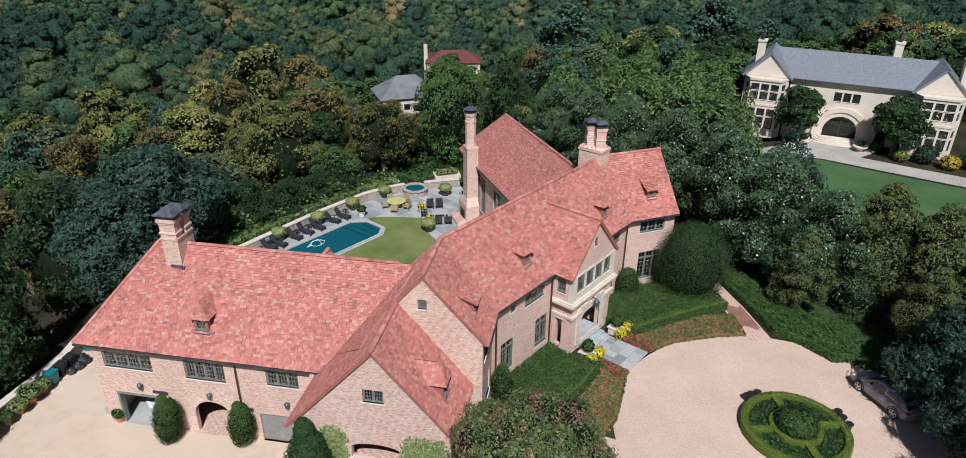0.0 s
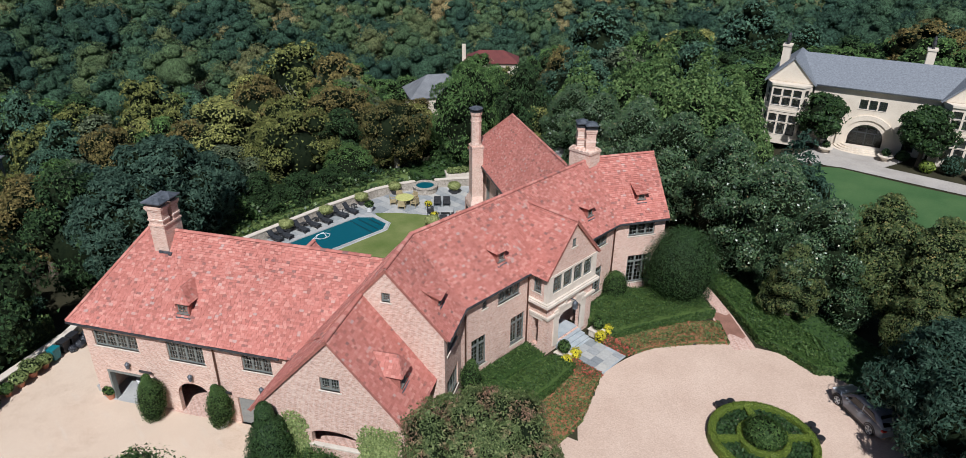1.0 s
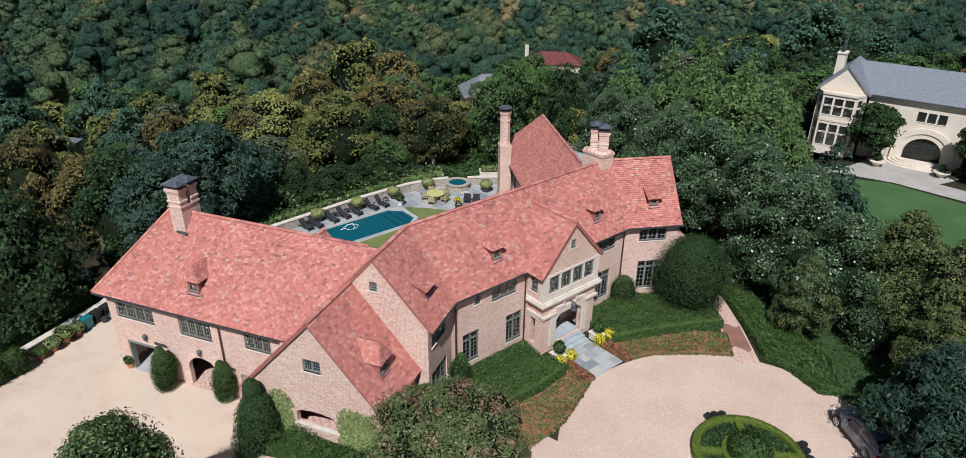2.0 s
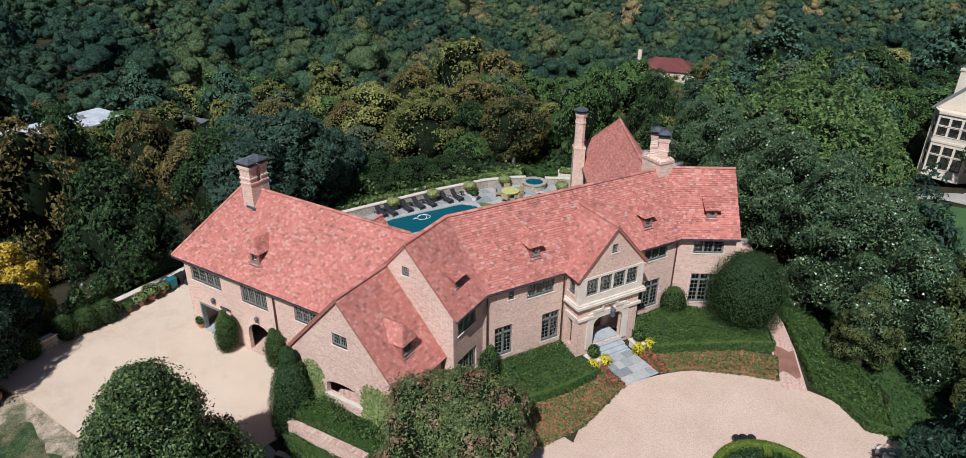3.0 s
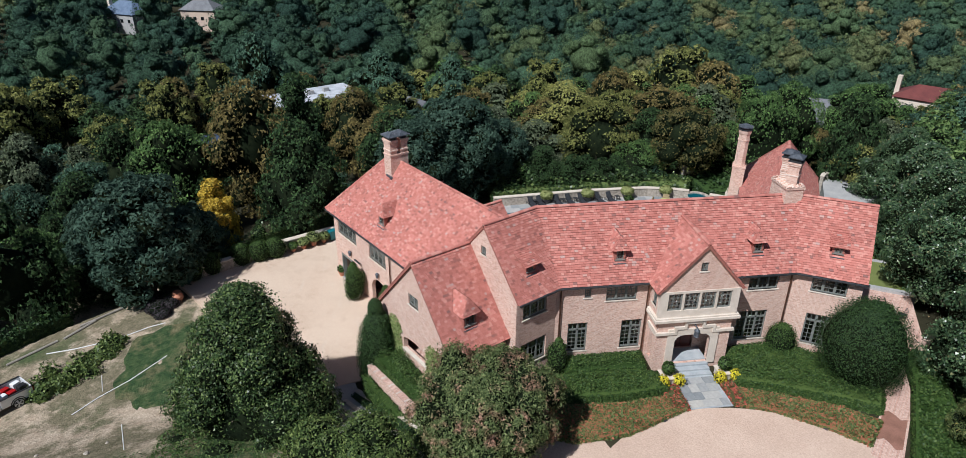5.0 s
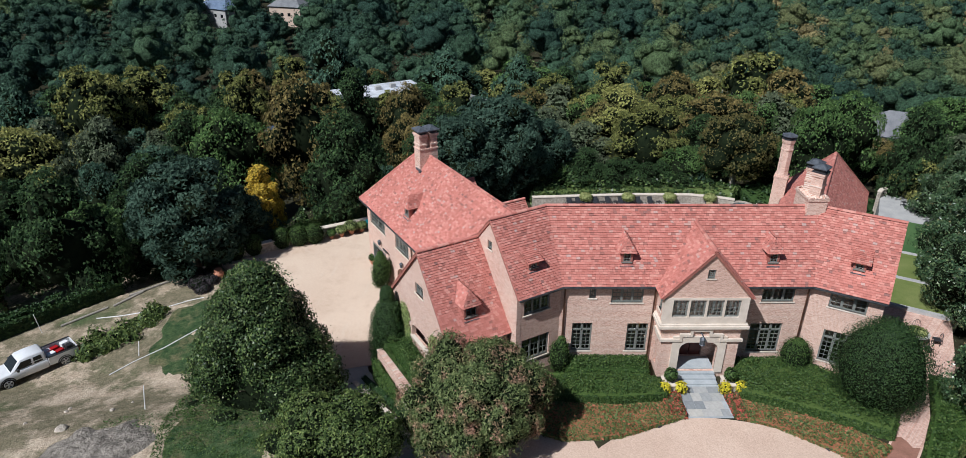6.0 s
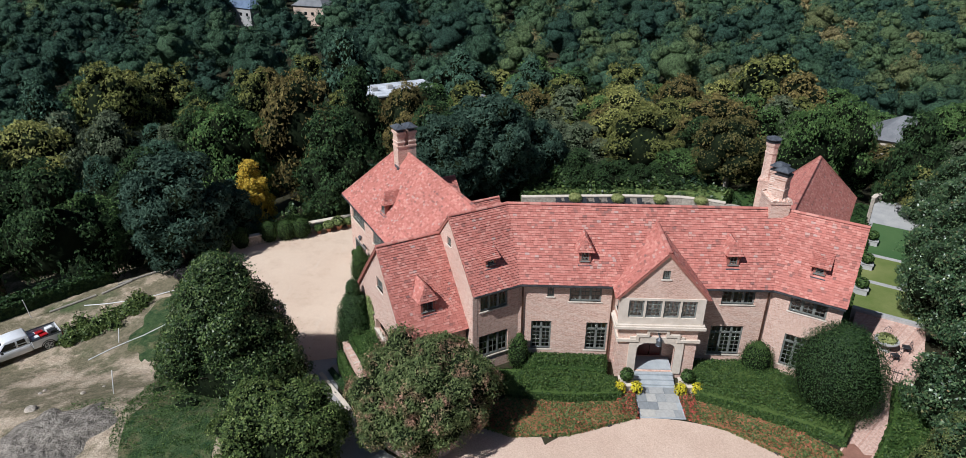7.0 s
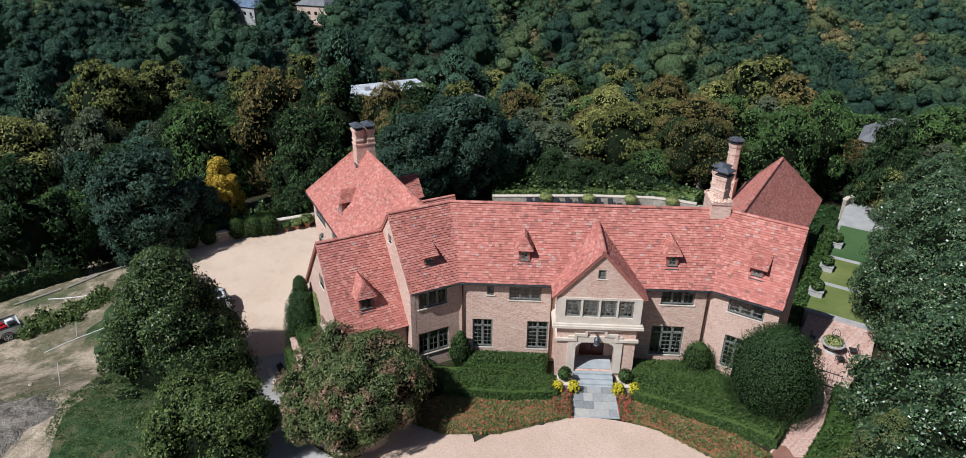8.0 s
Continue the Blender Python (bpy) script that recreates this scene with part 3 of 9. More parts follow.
def mound(cx, cy, rx, ry, h, label):
    """A rough heap that thins out at its edge."""
    nu, nv = 72, 22
    verts, faces = [], []
    for j in range(nv + 1):
        r = j / nv
        for i in range(nu):
            a = 6.28319 * i / nu
            k = 1 + 0.14 * math.sin(3 * a + 1) + 0.09 * math.sin(7 * a) + 0.06 * math.sin(13 * a + 2)
            x, y = cx + rx * r * k * math.cos(a), cy + ry * r * k * math.sin(a)
            lump = noise.noise(Vector((x, y, 0)) * 0.9) + 0.7 * noise.noise(Vector((x, y, 4)) * 2.6)
            z = float(ground_z(x, y)) + 0.075 - 0.12 * r ** 6 + (1 - r * r) * h * (0.75 + 0.45 * lump)
            verts.append((x, y, z))
    for j in range(nv):
        for i in range(nu):
            faces.append((j * nu + i, (j + 1) * nu + i, (j + 1) * nu + (i + 1) % nu, j * nu + (i + 1) % nu))
    return raw("mulch_mound", verts, faces, M_MULCH, None, label, None, "structure")


mound(-12.0, -0.9, 4.2, 3.0, 0.45, "rough mound of grey dry mulch on the lot")
drape("grass_strip", grass_pts, 24, 14, M_ROUGHGRASS, 0.09, "strip of green grass under the trees")
def green_pts(f, g):
    a, r = 6.2832 * f, (0.05 + 0.95 * g)
    k = 1 + 0.15 * math.sin(2 * a + 1) + 0.09 * math.sin(5 * a) + 0.05 * math.sin(11 * a + 2)
    return -28.6 + 4.6 * r * k * math.cos(a), -1.6 + 3.2 * r * k * math.sin(a)


drape("grass_patch", green_pts, 48, 10, M_ROUGHGRASS, 0.08, "patch of green grass beside the court")
drape("dry_lot", field_pts, 95, 44, M_FIELD, 0.05, "bare lot of dry grass and pale dirt")

# ---- the house: walls, windows and roofs, each built in the frame of its own face ----
# A face is named by the angle of its outward normal; u runs to the right as seen from outside, c is its distance along the normal.
house = empty("mansion", -24, 34, 0, "large pink brick mansion with red clay tile roofs", "house")
INV = house.matrix_world.inverted()


def face(theta):
    return INV @ pose(0, 0, 0, 0, 0, theta + 90)


def wall(theta, c, u0, u1, z0, z1, holes=(), th=0.32, apex=None, mat=None, name="wall", parent=None, m=None):
    """A wall with openings through it and, where an apex (u, z) is given, a gable on top."""
    us = sorted({u0, u1, *[h for q in holes for h in q[:2]]})
    zs = sorted({z0, z1, *[h for q in holes for h in q[2:4]]})

    def solid(i, j):
        if not (0 <= i < len(us) - 1 and 0 <= j < len(zs) - 1):
            return False
        um, zm = (us[i] + us[i + 1]) / 2, (zs[j] + zs[j + 1]) / 2
        return not any(q[0] < um < q[1] and q[2] < zm < q[3] for q in holes)

    verts, faces = [], []
    yf, yb = -c, -c + th

    def quad(*ps):
        k = len(verts)
        verts.extend(ps)
        faces.append(tuple(range(k, k + len(ps))))

    for i in range(len(us) - 1):
        for j in range(len(zs) - 1):
            if not solid(i, j):
                continue
            a, b, lo, hi = us[i], us[i + 1], zs[j], zs[j + 1]
            quad((a, yf, lo), (b, yf, lo), (b, yf, hi), (a, yf, hi))
            quad((b, yb, lo), (a, yb, lo), (a, yb, hi), (b, yb, hi))
            if not solid(i - 1, j):
                quad((a, yb, lo), (a, yf, lo), (a, yf, hi), (a, yb, hi))
            if not solid(i + 1, j):
                quad((b, yf, lo), (b, yb, lo), (b, yb, hi), (b, yf, hi))
            if not solid(i, j - 1):
                quad((a, yb, lo), (b, yb, lo), (b, yf, lo), (a, yf, lo))
            if not solid(i, j + 1):
                quad((a, yf, hi), (b, yf, hi), (b, yb, hi), (a, yb, hi))
    ob = raw(name, verts, faces, mat or M_BRICK, parent or house, "", m if m is not None else face(theta))
    return ob


def gable(theta, c, pts, th=0.32, hole=None, mat=None):
    """The upper, pointed part of a wall, given by its outline (u, z); hole: a small opening."""
    bm = bmesh.new()
    lo = [bm.verts.new((u, -c, z)) for u, z in pts]
    hi = [bm.verts.new((u, -c + th, z)) for u, z in pts]
    n = len(pts)
    bm.faces.new(lo)
    bm.faces.new(hi[::-1])
    for i in range(n):
        bm.faces.new((lo[i], hi[i], hi[(i + 1) % n], lo[(i + 1) % n]))
    return part("gable", bm, mat or M_BRICK, house, "", face(theta))


def bars(bm, u0, u1, z0, z1, y, w=0.06, d=0.07):
    box(bm, u0, u0 + w, y, y + d, z0, z1)
    box(bm, u1 - w, u1, y, y + d, z0, z1)
    box(bm, u0 + w, u1 - w, y, y + d, z0, z0 + w)
    box(bm, u0 + w, u1 - w, y, y + d, z1 - w, z1)


def window(theta, c, u0, u1, z0, z1, lights=1, nx=3, ny=3, transom=0.0, sill=True, parent=None, m=None, mat=None, glass=True, curtain=False, inset=0.09, sillmat=None):
    """A casement window: frame > mullions, one pane and its glazing bars per light, and a sill."""
    w, h = u1 - u0, z1 - z0
    mm = (m if m is not None else face(theta)) @ pose(u0, -c + inset, z0)
    bm = bmesh.new()
    bars(bm, 0, w, 0, h, 0, 0.07, 0.09)
    frame_ob = part("window", bm, mat or M_FRAME, parent or house, "", mm)
    lw = (w - 0.14 - (lights - 1) * 0.09) / lights
    rows = [(0.07, h - 0.07)] if not transom else [(0.07, h - transom - 0.045), (h - transom + 0.045, h - 0.07)]
    if transom:
        part("transom", boxes((0.07, w - 0.07, 0.005, 0.085, h - transom - 0.045, h - transom + 0.045)), mat or M_FRAME, frame_ob)
    for k in range(lights):
        x0 = 0.07 + k * (lw + 0.09)
        if k:
            part("mullion", boxes((x0 - 0.09, x0, 0.005, 0.085, 0.07, h - 0.07)), mat or M_FRAME, frame_ob)
        for j, (lo, hi) in enumerate(rows):
            n_y = ny if j == 0 else max(1, ny // 3)
            bm = bmesh.new()
            for i in range(1, nx):
                x = x0 + lw * i / nx
                box(bm, x - 0.016, x + 0.016, 0.02, 0.06, lo, hi)
            for i in range(1, n_y):
                z = lo + (hi - lo) * i / n_y
                box(bm, x0, x0 + lw, 0.022, 0.058, z - 0.016, z + 0.016)
            bars(bm, x0, x0 + lw, lo, hi, 0.015, 0.035, 0.05)
            part("glazing_grid", bm, mat or M_FRAME, frame_ob)
            if glass:
                part("pane", boxes((x0, x0 + lw, 0.037, 0.043, lo, hi)), M_GLASS, frame_ob)
    if curtain:
        part("curtain", boxes((0.1, w * 0.2, 0.3, 0.34, 0.1, h - 0.05), (w * 0.42, w * 0.58, 0.3, 0.34, 0.1, h - 0.05), (w * 0.8, w - 0.1, 0.3, 0.34, 0.1, h - 0.05)), M_CURTAIN, frame_ob, "pale curtain")
    if sill:
        part("sill", boxes((-0.1, w + 0.1, -0.14, 0.1, -0.09, 0.0), bev=0.012), sillmat or M_STONE, frame_ob, "pale stone sill")
    return frame_ob


TILE_RNG = np.random.default_rng(7)
NEAR_TILES = []


def slope(theta, c, z0, s, poly, name="roof", parent=None, mat_side=None, expo=0.16, wid=0.235, tiles=True, thick=0.14, near=False, m=None):
    """One roof plane: a deck under overlapping clay tiles. poly: (u, d) with d the level distance in from the eave."""
    mm = m if m is not None else face(theta)
    k = math.sqrt(1 + s * s)
    up = Vector((0, 1 / k, s / k))
    nrm = Vector((0, -s / k, 1 / k))
    org = Vector((0, -c, z0))
    P = [(u, d * k) for u, d in poly]

    def at(u, v, h=0.0):
        return org + Vector((u, 0, 0)) + up * v + nrm * h

    bm = bmesh.new()
    hi = [bm.verts.new(at(u, v, 0.0)) for u, v in P]
    lo = [bm.verts.new(at(u, v, -thick)) for u, v in P]
    n = len(P)
    bm.faces.new(hi)
    bm.faces.new(lo[::-1])
    for i in range(n):
        bm.faces.new((lo[i], lo[(i + 1) % n], hi[(i + 1) % n], hi[i]))
    deck = part(name, bm, mat_side or M_CLAY, parent or house, "", mm)

    def span(v):
        xs = []
        for (u1, v1), (u2, v2) in zip(P, P[1:] + P[:1]):
            if v1 == v2:
                continue
            t = (v - v1) / (v2 - v1)
            if -1e-6 <= t <= 1 + 1e-6:
                xs.append(u1 + (u2 - u1) * t)
        return (min(xs), max(xs)) if len(xs) > 1 else None

    vmax = max(v for u, v in P)
    verts, faces = [], []
    vmin = min(v for u, v in P)
    v = vmin - 0.04
    while v < vmax - 0.03:
        top = min(v + expo * 1.25, vmax)
        a, b = span(max(v, vmin + 0.001)), span(min(v + expo, vmax - 0.002))
        if not a or not b:
            v += expo
            continue
        u = min(a[0], b[0]) - TILE_RNG.uniform(0, wid)
        right = max(a[1], b[1])
        while u < right:
            w = wid * TILE_RNG.uniform(0.72, 1.25)
            l0, r0 = max(u, a[0] - 0.02), min(u + w - 0.008, a[1] + 0.02)
            l1, r1 = max(u, b[0] - 0.02), min(u + w - 0.008, b[1] + 0.02)
            u += w
            if r0 - l0 < 0.02 and r1 - l1 < 0.02:
                continue
            r0, r1 = max(r0, l0), max(r1, l1)
            h = 0.055 + TILE_RNG.uniform(0, 0.030)
            dv = TILE_RNG.uniform(-0.012, 0.012)
            q = [at(l0, v + dv, h), at(r0, v + dv, h + TILE_RNG.uniform(-0.006, 0.006)), at(r1, top, 0.022), at(l1, top, 0.022), at(l0, v + dv, 0.004), at(r0, v + dv, 0.004)]
            fs = [(0, 1, 2, 3), (4, 5, 1, 0), (5, 2, 1), (0, 3, 4)]
            if near and len(NEAR_TILES) < 300:
                NEAR_TILES.append((q, fs, deck))
                continue
            i0 = len(verts)
            verts.extend(q)
            faces.extend(tuple(i0 + i for i in f) for f in fs)
        v += expo
    if verts:
        raw("roof_tiles", verts, faces, M_TILE, deck, "", None, "stuff")
    return deck


def ridge_tiles(p0, p1, parent=None, step=0.36, r=0.13):
    """Half-round clay tiles along a ridge or hip, in world coordinates."""
    p0, p1 = INV @ Vector(p0), INV @ Vector(p1)
    d = (p1 - p0)
    n = max(1, int(d.length / step))
    side = d.cross(Vector((0, 0, 1))).normalized()
    upv = side.cross(d).normalized()
    verts, faces = [], []
    for i in range(n):
        a, b = p0 + d * (i / n), p0 + d * ((i + 1.06) / n)
        k = len(verts)
        for q, rr in ((a, r * 1.12), (b, r)):
            for j in range(6):
                t = math.pi * j / 5
                verts.append(q + side * rr * math.cos(t) + upv * (rr * math.sin(t) * 0.75 - 0.02))
        for j in range(5):
            faces.append((k + j, k + j + 1, k + 7 + j, k + 6 + j))
        faces.append(tuple(k + j for j in range(5, -1, -1)))
    raw("ridge_tiles", verts, faces, M_TILE, parent or house, "", None, "stuff")


def gutter(theta, c, z, u0, u1):
    part("gutter", boxes((u0, u1, -c - 0.14, -c - 0.02, z - 0.14, z - 0.02), bev=0.02), M_GUTTER, house, "dark grey metal gutter", face(theta))


def downpipe(theta, c, u, z0, z1):
    bm = bmesh.new()
    tube(bm, [(u, -c - 0.12, z1), (u, -c - 0.12, z0)], [0.055, 0.055], 8)
    box(bm, u - 0.12, u + 0.12, -c - 0.22, -c, z1 - 0.05, z1 + 0.2)
    part("downpipe", bm, M_COPPER, house, "dark copper downpipe", face(theta))


PITCH = 3.96 / 3.5
EAVE, RIDGE = 6.1, 10.06
# centre range
main_w = [(26.88, 28.2, 0.98, 3.15), (30.48, 31.86, 0.98, 3.12), (38.55, 40.66, 0.9, 3.12), (27.82, 28.25, 5.05, 5.75), (29.24, 31.29, 4.72, 5.78), (38.89, 40.99, 4.78, 5.76)]
wall(0, -20.65, 26.0, 42.0, -0.6, 6.02, main_w + [(34.0, 35.6, 0.55, 2.75)])
for k, (u0, u1, z0, z1) in enumerate(main_w):
    tall = z1 - z0 > 1.5
    lights = 1 if k == 3 else (3 if k in (2,) else (2 if tall else 3))
    window(0, -20.65, u0, u1, z0, z1, lights, 2 if k != 3 else 2, 5 if tall else 3, 0.55 if tall else 0.0)
wall(180, 27.09, -43.7, -24.3, -3.6, 6.02)
# the wing that turns towards the court
wingA_w = [(30.05, 32.0, 4.6, 5.8), (29.95, 32.1, 1.1, 2.75)]
wall(30, -4.89, 29.82, 32.84, -1.5, 6.02, wingA_w)
for u0, u1, z0, z1 in wingA_w:
    window(30, -4.88, u0, u1, z0, z1, 3, 2, 3)
wall(210, 11.32, -34.6, -29.5, -3.6, 6.02)
wall(-60, -29.5, -11.3, -4.88, -1.8, 6.02)
# tall gable with its small window, built round the opening
gable(-60, -29.5, [(-11.3, 6.02), (-8.4, 6.02), (-8.4, 9.65), (-11.3, 6.4)])
gable(-60, -29.5, [(-7.9, 6.02), (-4.88, 6.02), (-4.88, 6.35), (-7.9, 9.76)])
gable(-60, -29.5, [(-8.4, 6.02), (-7.9, 6.02), (-7.9, 7.98), (-8.4, 7.98)])
gable(-60, -29.5, [(-8.4, 8.55), (-7.9, 8.55), (-7.9, 9.76), (-8.12, 10.0), (-8.4, 9.65)])
window(-60, -29.5, -8.4, -7.9, 7.98, 8.55, 1, 3, 3)
# the wing at the garden end
wingE_w = [(27.15, 29.3, 4.8, 5.82), (27.3, 29.3, 0.75, 3.1)]
wall(-30, -38.88, 26.0, 30.15, -0.6, 6.02, wingE_w)
window(-30, -38.88, *wingE_w[0], 3, 2, 3)
window(-30, -38.88, *wingE_w[1], 3, 2, 5, 0.55)
wall(150, 45.32, -30.1, -24.3, -3.6, 6.02)
wall(60, 30.15, 39.21, 45.0, -3.2, 6.02)
gable(60, 30.15, [(38.9, 6.03), (45.3, 6.03), (45.3, 6.3), (42.1, 9.95), (38.9, 6.3)])
# roofs of the bent main range
slope(0, -20.37, EAVE, PITCH, [(26.08, 0), (41.92, 0), (42.86, 3.5), (25.14, 3.5)])
slope(180, 27.37, EAVE, PITCH, [(-43.8, 0), (-24.2, 0), (-25.14, 3.5), (-42.86, 3.5)])
slope(30, -4.6, EAVE, PITCH, [(29.42, 0), (32.77, 0), (33.71, 3.5), (29.42, 3.5)])
slope(210, 11.6, EAVE, PITCH, [(-34.64, 0), (-29.42, 0), (-29.42, 3.5), (-33.71, 3.5)])
slope(-30, -38.6, EAVE, PITCH, [(26.12, 0), (30.28, 0), (30.28, 3.5), (25.18, 3.5)])
slope(150, 45.6, EAVE, PITCH, [(-30.28, 0), (-24.25, 0), (-25.18, 3.5), (-30.28, 3.5)])
ridge_tiles((-23.87, 25.14, RIDGE + 0.05), (-23.87, 42.86, RIDGE + 0.05))
rA = AX * -29.42 + Vector((0.866, 0.5, 0)) * -8.1
ridge_tiles((-23.87, 25.14, RIDGE + 0.05), (rA.x, rA.y, RIDGE + 0.05))
rE = Vector((0.5, 0.866, 0)) * 30.28 + Vector((0.866, -0.5, 0)) * -42.1
ridge_tiles((-23.87, 42.86, RIDGE + 0.05), (rE.x, rE.y, RIDGE + 0.05))
gutter(0, -20.37, EAVE, 26.1, 31.95)
gutter(0, -20.37, EAVE, 37.6, 41.9)
gutter(30, -4.6, EAVE, 29.45, 32.75)
gutter(-30, -38.6, EAVE, 26.15, 30.25)
downpipe(0, -20.65, 26.25, 0, 5.9)
downpipe(0, -20.65, 31.98, 0, 5.9)
downpipe(0, -20.65, 41.75, 0, 5.9)
# entrance bay in stone and brick
PB = [(33.55, 36.0, 0.5, 2.75)]
wall(0, -19.15, 32.35, 37.3, -0.2, 3.84, PB)
wall(0, -19.1, 32.2, 37.45, 4.17, 6.02, [(32.75, 33.7, 4.62, 5.86), (33.82, 34.8, 4.62, 5.86), (34.92, 35.9, 4.62, 5.86), (36.02, 36.95, 4.62, 5.86)], 0.3, None, M_STONE, "bay_wall")
for u0, u1 in ((32.75, 33.7), (33.82, 34.8), (34.92, 35.9), (36.02, 36.95)):
    window(0, -19.1, u0, u1, 4.62, 5.86, 1, 3, 4, curtain=True, sill=False)
wall(-90, -32.36, -20.6, -19.48, -0.2, 3.84, [(-20.35, -19.85, 0.5, 2.6)])
wall(90, 37.29, 19.48, 20.6, -0.2, 3.84, [(19.85, 20.35, 0.5, 2.6)])
wall(-90, -32.22, -20.6, -19.41, 4.17, 6.02, [(-20.3, -19.65, 4.7, 5.75)], 0.28)
window(-90, -32.22, -20.3, -19.65, 4.7, 5.75, 1, 3, 3)
part("side_moulding", boxes((-20.6, -19.2, 32.24, 32.37, 2.86, 3.04)), M_STONE, house, "limestone string course", face(-90))
part("side_moulding", boxes((-20.6, -19.5, 32.3, 32.4, 2.6, 2.86)), M_STONE, house, "", face(-90))
wall(90, 37.43, 19.41, 20.6, 4.17, 6.02, [], 0.28)
part("stone_ledge", boxes((31.98, 37.67, 18.86, 20.6, 3.86, 4.06), (32.05, 37.6, 18.96, 20.6, 4.06, 4.16), bev=0.02), M_STONE, house, "moulded limestone ledge", face(0))
SWAP = Matrix(((1, 0, 0, 0), (0, 0, 1, 0), (0, 1, 0, 0), (0, 0, 0, 1)))
bm = bmesh.new()
prism(bm, [(32.2, 2.86), (33.6, 2.86), (33.6, 3.24), (34.25, 3.24), (34.25, 3.62), (35.3, 3.62), (35.3, 3.24), (36.0, 3.24), (36.0, 2.86), (37.45, 2.86), (37.45, 3.04),
           (36.17, 3.04), (36.17, 3.42), (35.47, 3.42), (35.47, 3.8), (34.08, 3.8), (34.08, 3.42), (33.43, 3.42), (33.43, 3.04), (32.2, 3.04)], 18.98, 19.16)
part("stepped_moulding", bm, M_STONE, house, "stepped limestone label moulding", face(0) @ SWAP)
bm = boxes((33.05, 33.55, 19.05, 19.2, 0.4, 2.75), (36.0, 36.5, 19.05, 19.2, 0.4, 2.75), (33.05, 36.5, 19.05, 19.2, 2.75, 3.2))
part("door_surround", bm, M_STONE, house, "plain limestone door surround", face(0))
bm = bmesh.new()
prism(bm, [(33.55, 2.76), (33.55, 2.3), (33.68, 2.55), (33.95, 2.72), (34.77, 2.76)], 19.06, 19.3)
prism(bm, [(36.0, 2.76), (34.77, 2.76), (35.6, 2.72), (35.87, 2.55), (36.0, 2.3)], 19.06, 19.3)
part("arch_spandrel", bm, M_STONE, house, "curved limestone arch corner", face(0) @ SWAP)
gable(0, -19.15, [(32.2, 6.02), (34.58, 6.02), (34.58, 8.98), (32.2, 6.35)])
gable(0, -19.15, [(35.05, 6.02), (37.4, 6.02), (37.4, 6.35), (35.05, 8.9)])
gable(0, -19.15, [(34.58, 6.02), (35.05, 6.02), (35.05, 7.38), (34.58, 7.38)])
gable(0, -19.15, [(34.58, 7.98), (35.05, 7.98), (35.05, 8.9), (34.8, 9.2), (34.58, 8.98)])
window(0, -19.15, 34.58, 35.05, 7.38, 7.98, 1, 3, 3)
PS = 3.2 / 2.85
slope(-90, -31.95, EAVE - 0.05, PS, [(-20.6, 0), (-18.98, 0), (-18.98, 2.85), (-23.3, 2.85)])
slope(90, 37.65, EAVE - 0.05, PS, [(18.98, 0), (20.6, 0), (23.3, 2.85), (18.98, 2.85)])
ridge_tiles((-18.98, 34.8, EAVE + 3.2), (-23.2, 34.8, EAVE + 3.2))
# porch inside, front door and lantern
part("porch_ceiling", boxes((32.4, 37.25, 19.45, 20.6, 3.2, 3.3)), M_WHITE, house, "", face(0))
door = part("front_door", boxes((34.05, 34.78, 20.75, 20.82, 0.56, 2.72), (34.82, 35.55, 20.75, 20.82, 0.56, 2.72), bev=0.01), two_tone("oxblood_door", (0.06, 0.012, 0.010), (0.11, 0.022, 0.018), 3, 40, 0.45, 0.4, 0.1), house, "dark red double front door", face(0))
bm = bmesh.new()
lathe(bm, [(0.03, 3.45), (0.05, 3.42), (0.16, 3.3), (0.2, 3.25), (0.17, 3.2), (0.17, 2.9), (0.2, 2.86), (0.1, 2.78), (0.02, 2.7)], 8)
part("porch_lantern", bm, M_DARKMETAL, house, "grey metal hanging lantern", face(0) @ pose(34.8, 18.72, 0))
part("lantern_bracket", boxes((34.77, 34.83, 18.7, 19.1, 3.42, 3.48)), M_DARKMETAL, house, "", face(0))
# gable wing towards the forecourt
G1H = [(-10.21, -9.12, 5.02, 5.82), (-11.05, -8.42, 1.2, 2.3)]
wall(-60, -25.2, -14.2, -5.75, -2.0, 3.3, [G1H[1]])
gable(-60, -25.2, [(-14.2, 3.3), (-5.75, 3.3), (-5.75, 3.6), (-7.05, 5.02), (-12.5, 5.02), (-14.0, 3.35)])
gable(-60, -25.2, [(-12.5, 5.02), (-10.21, 5.02), (-10.21, 7.48)])
gable(-60, -25.2, [(-9.12, 5.02), (-7.05, 5.02), (-9.12, 7.63)])
gable(-60, -25.2, [(-10.21, 5.82), (-9.12, 5.82), (-9.12, 7.63), (-9.57, 8.15), (-10.21, 7.48)])
window(-60, -25.2, *G1H[0], 2, 3, 3)
wall(30, -5.76, 25.53, 29.48, -2.0, 3.4, [(25.9, 28.8, -0.3, 2.6)])
wall(210, 14.19, -29.3, -25.53, -3.2, 2.9)
bm = bmesh.new()
pts = [(-11.05, 2.31), (-11.05, 1.9)] + [(-9.735 + 1.315 * math.cos(math.pi * (1 - k / 10)), 1.9 + 0.36 * math.sin(math.pi * k / 10)) for k in range(1, 10)] + [(-8.42, 1.9), (-8.42, 2.31)]
top = [bm.verts.new((u, 25.2, 2.31)) for u, z in pts[1:-1]]
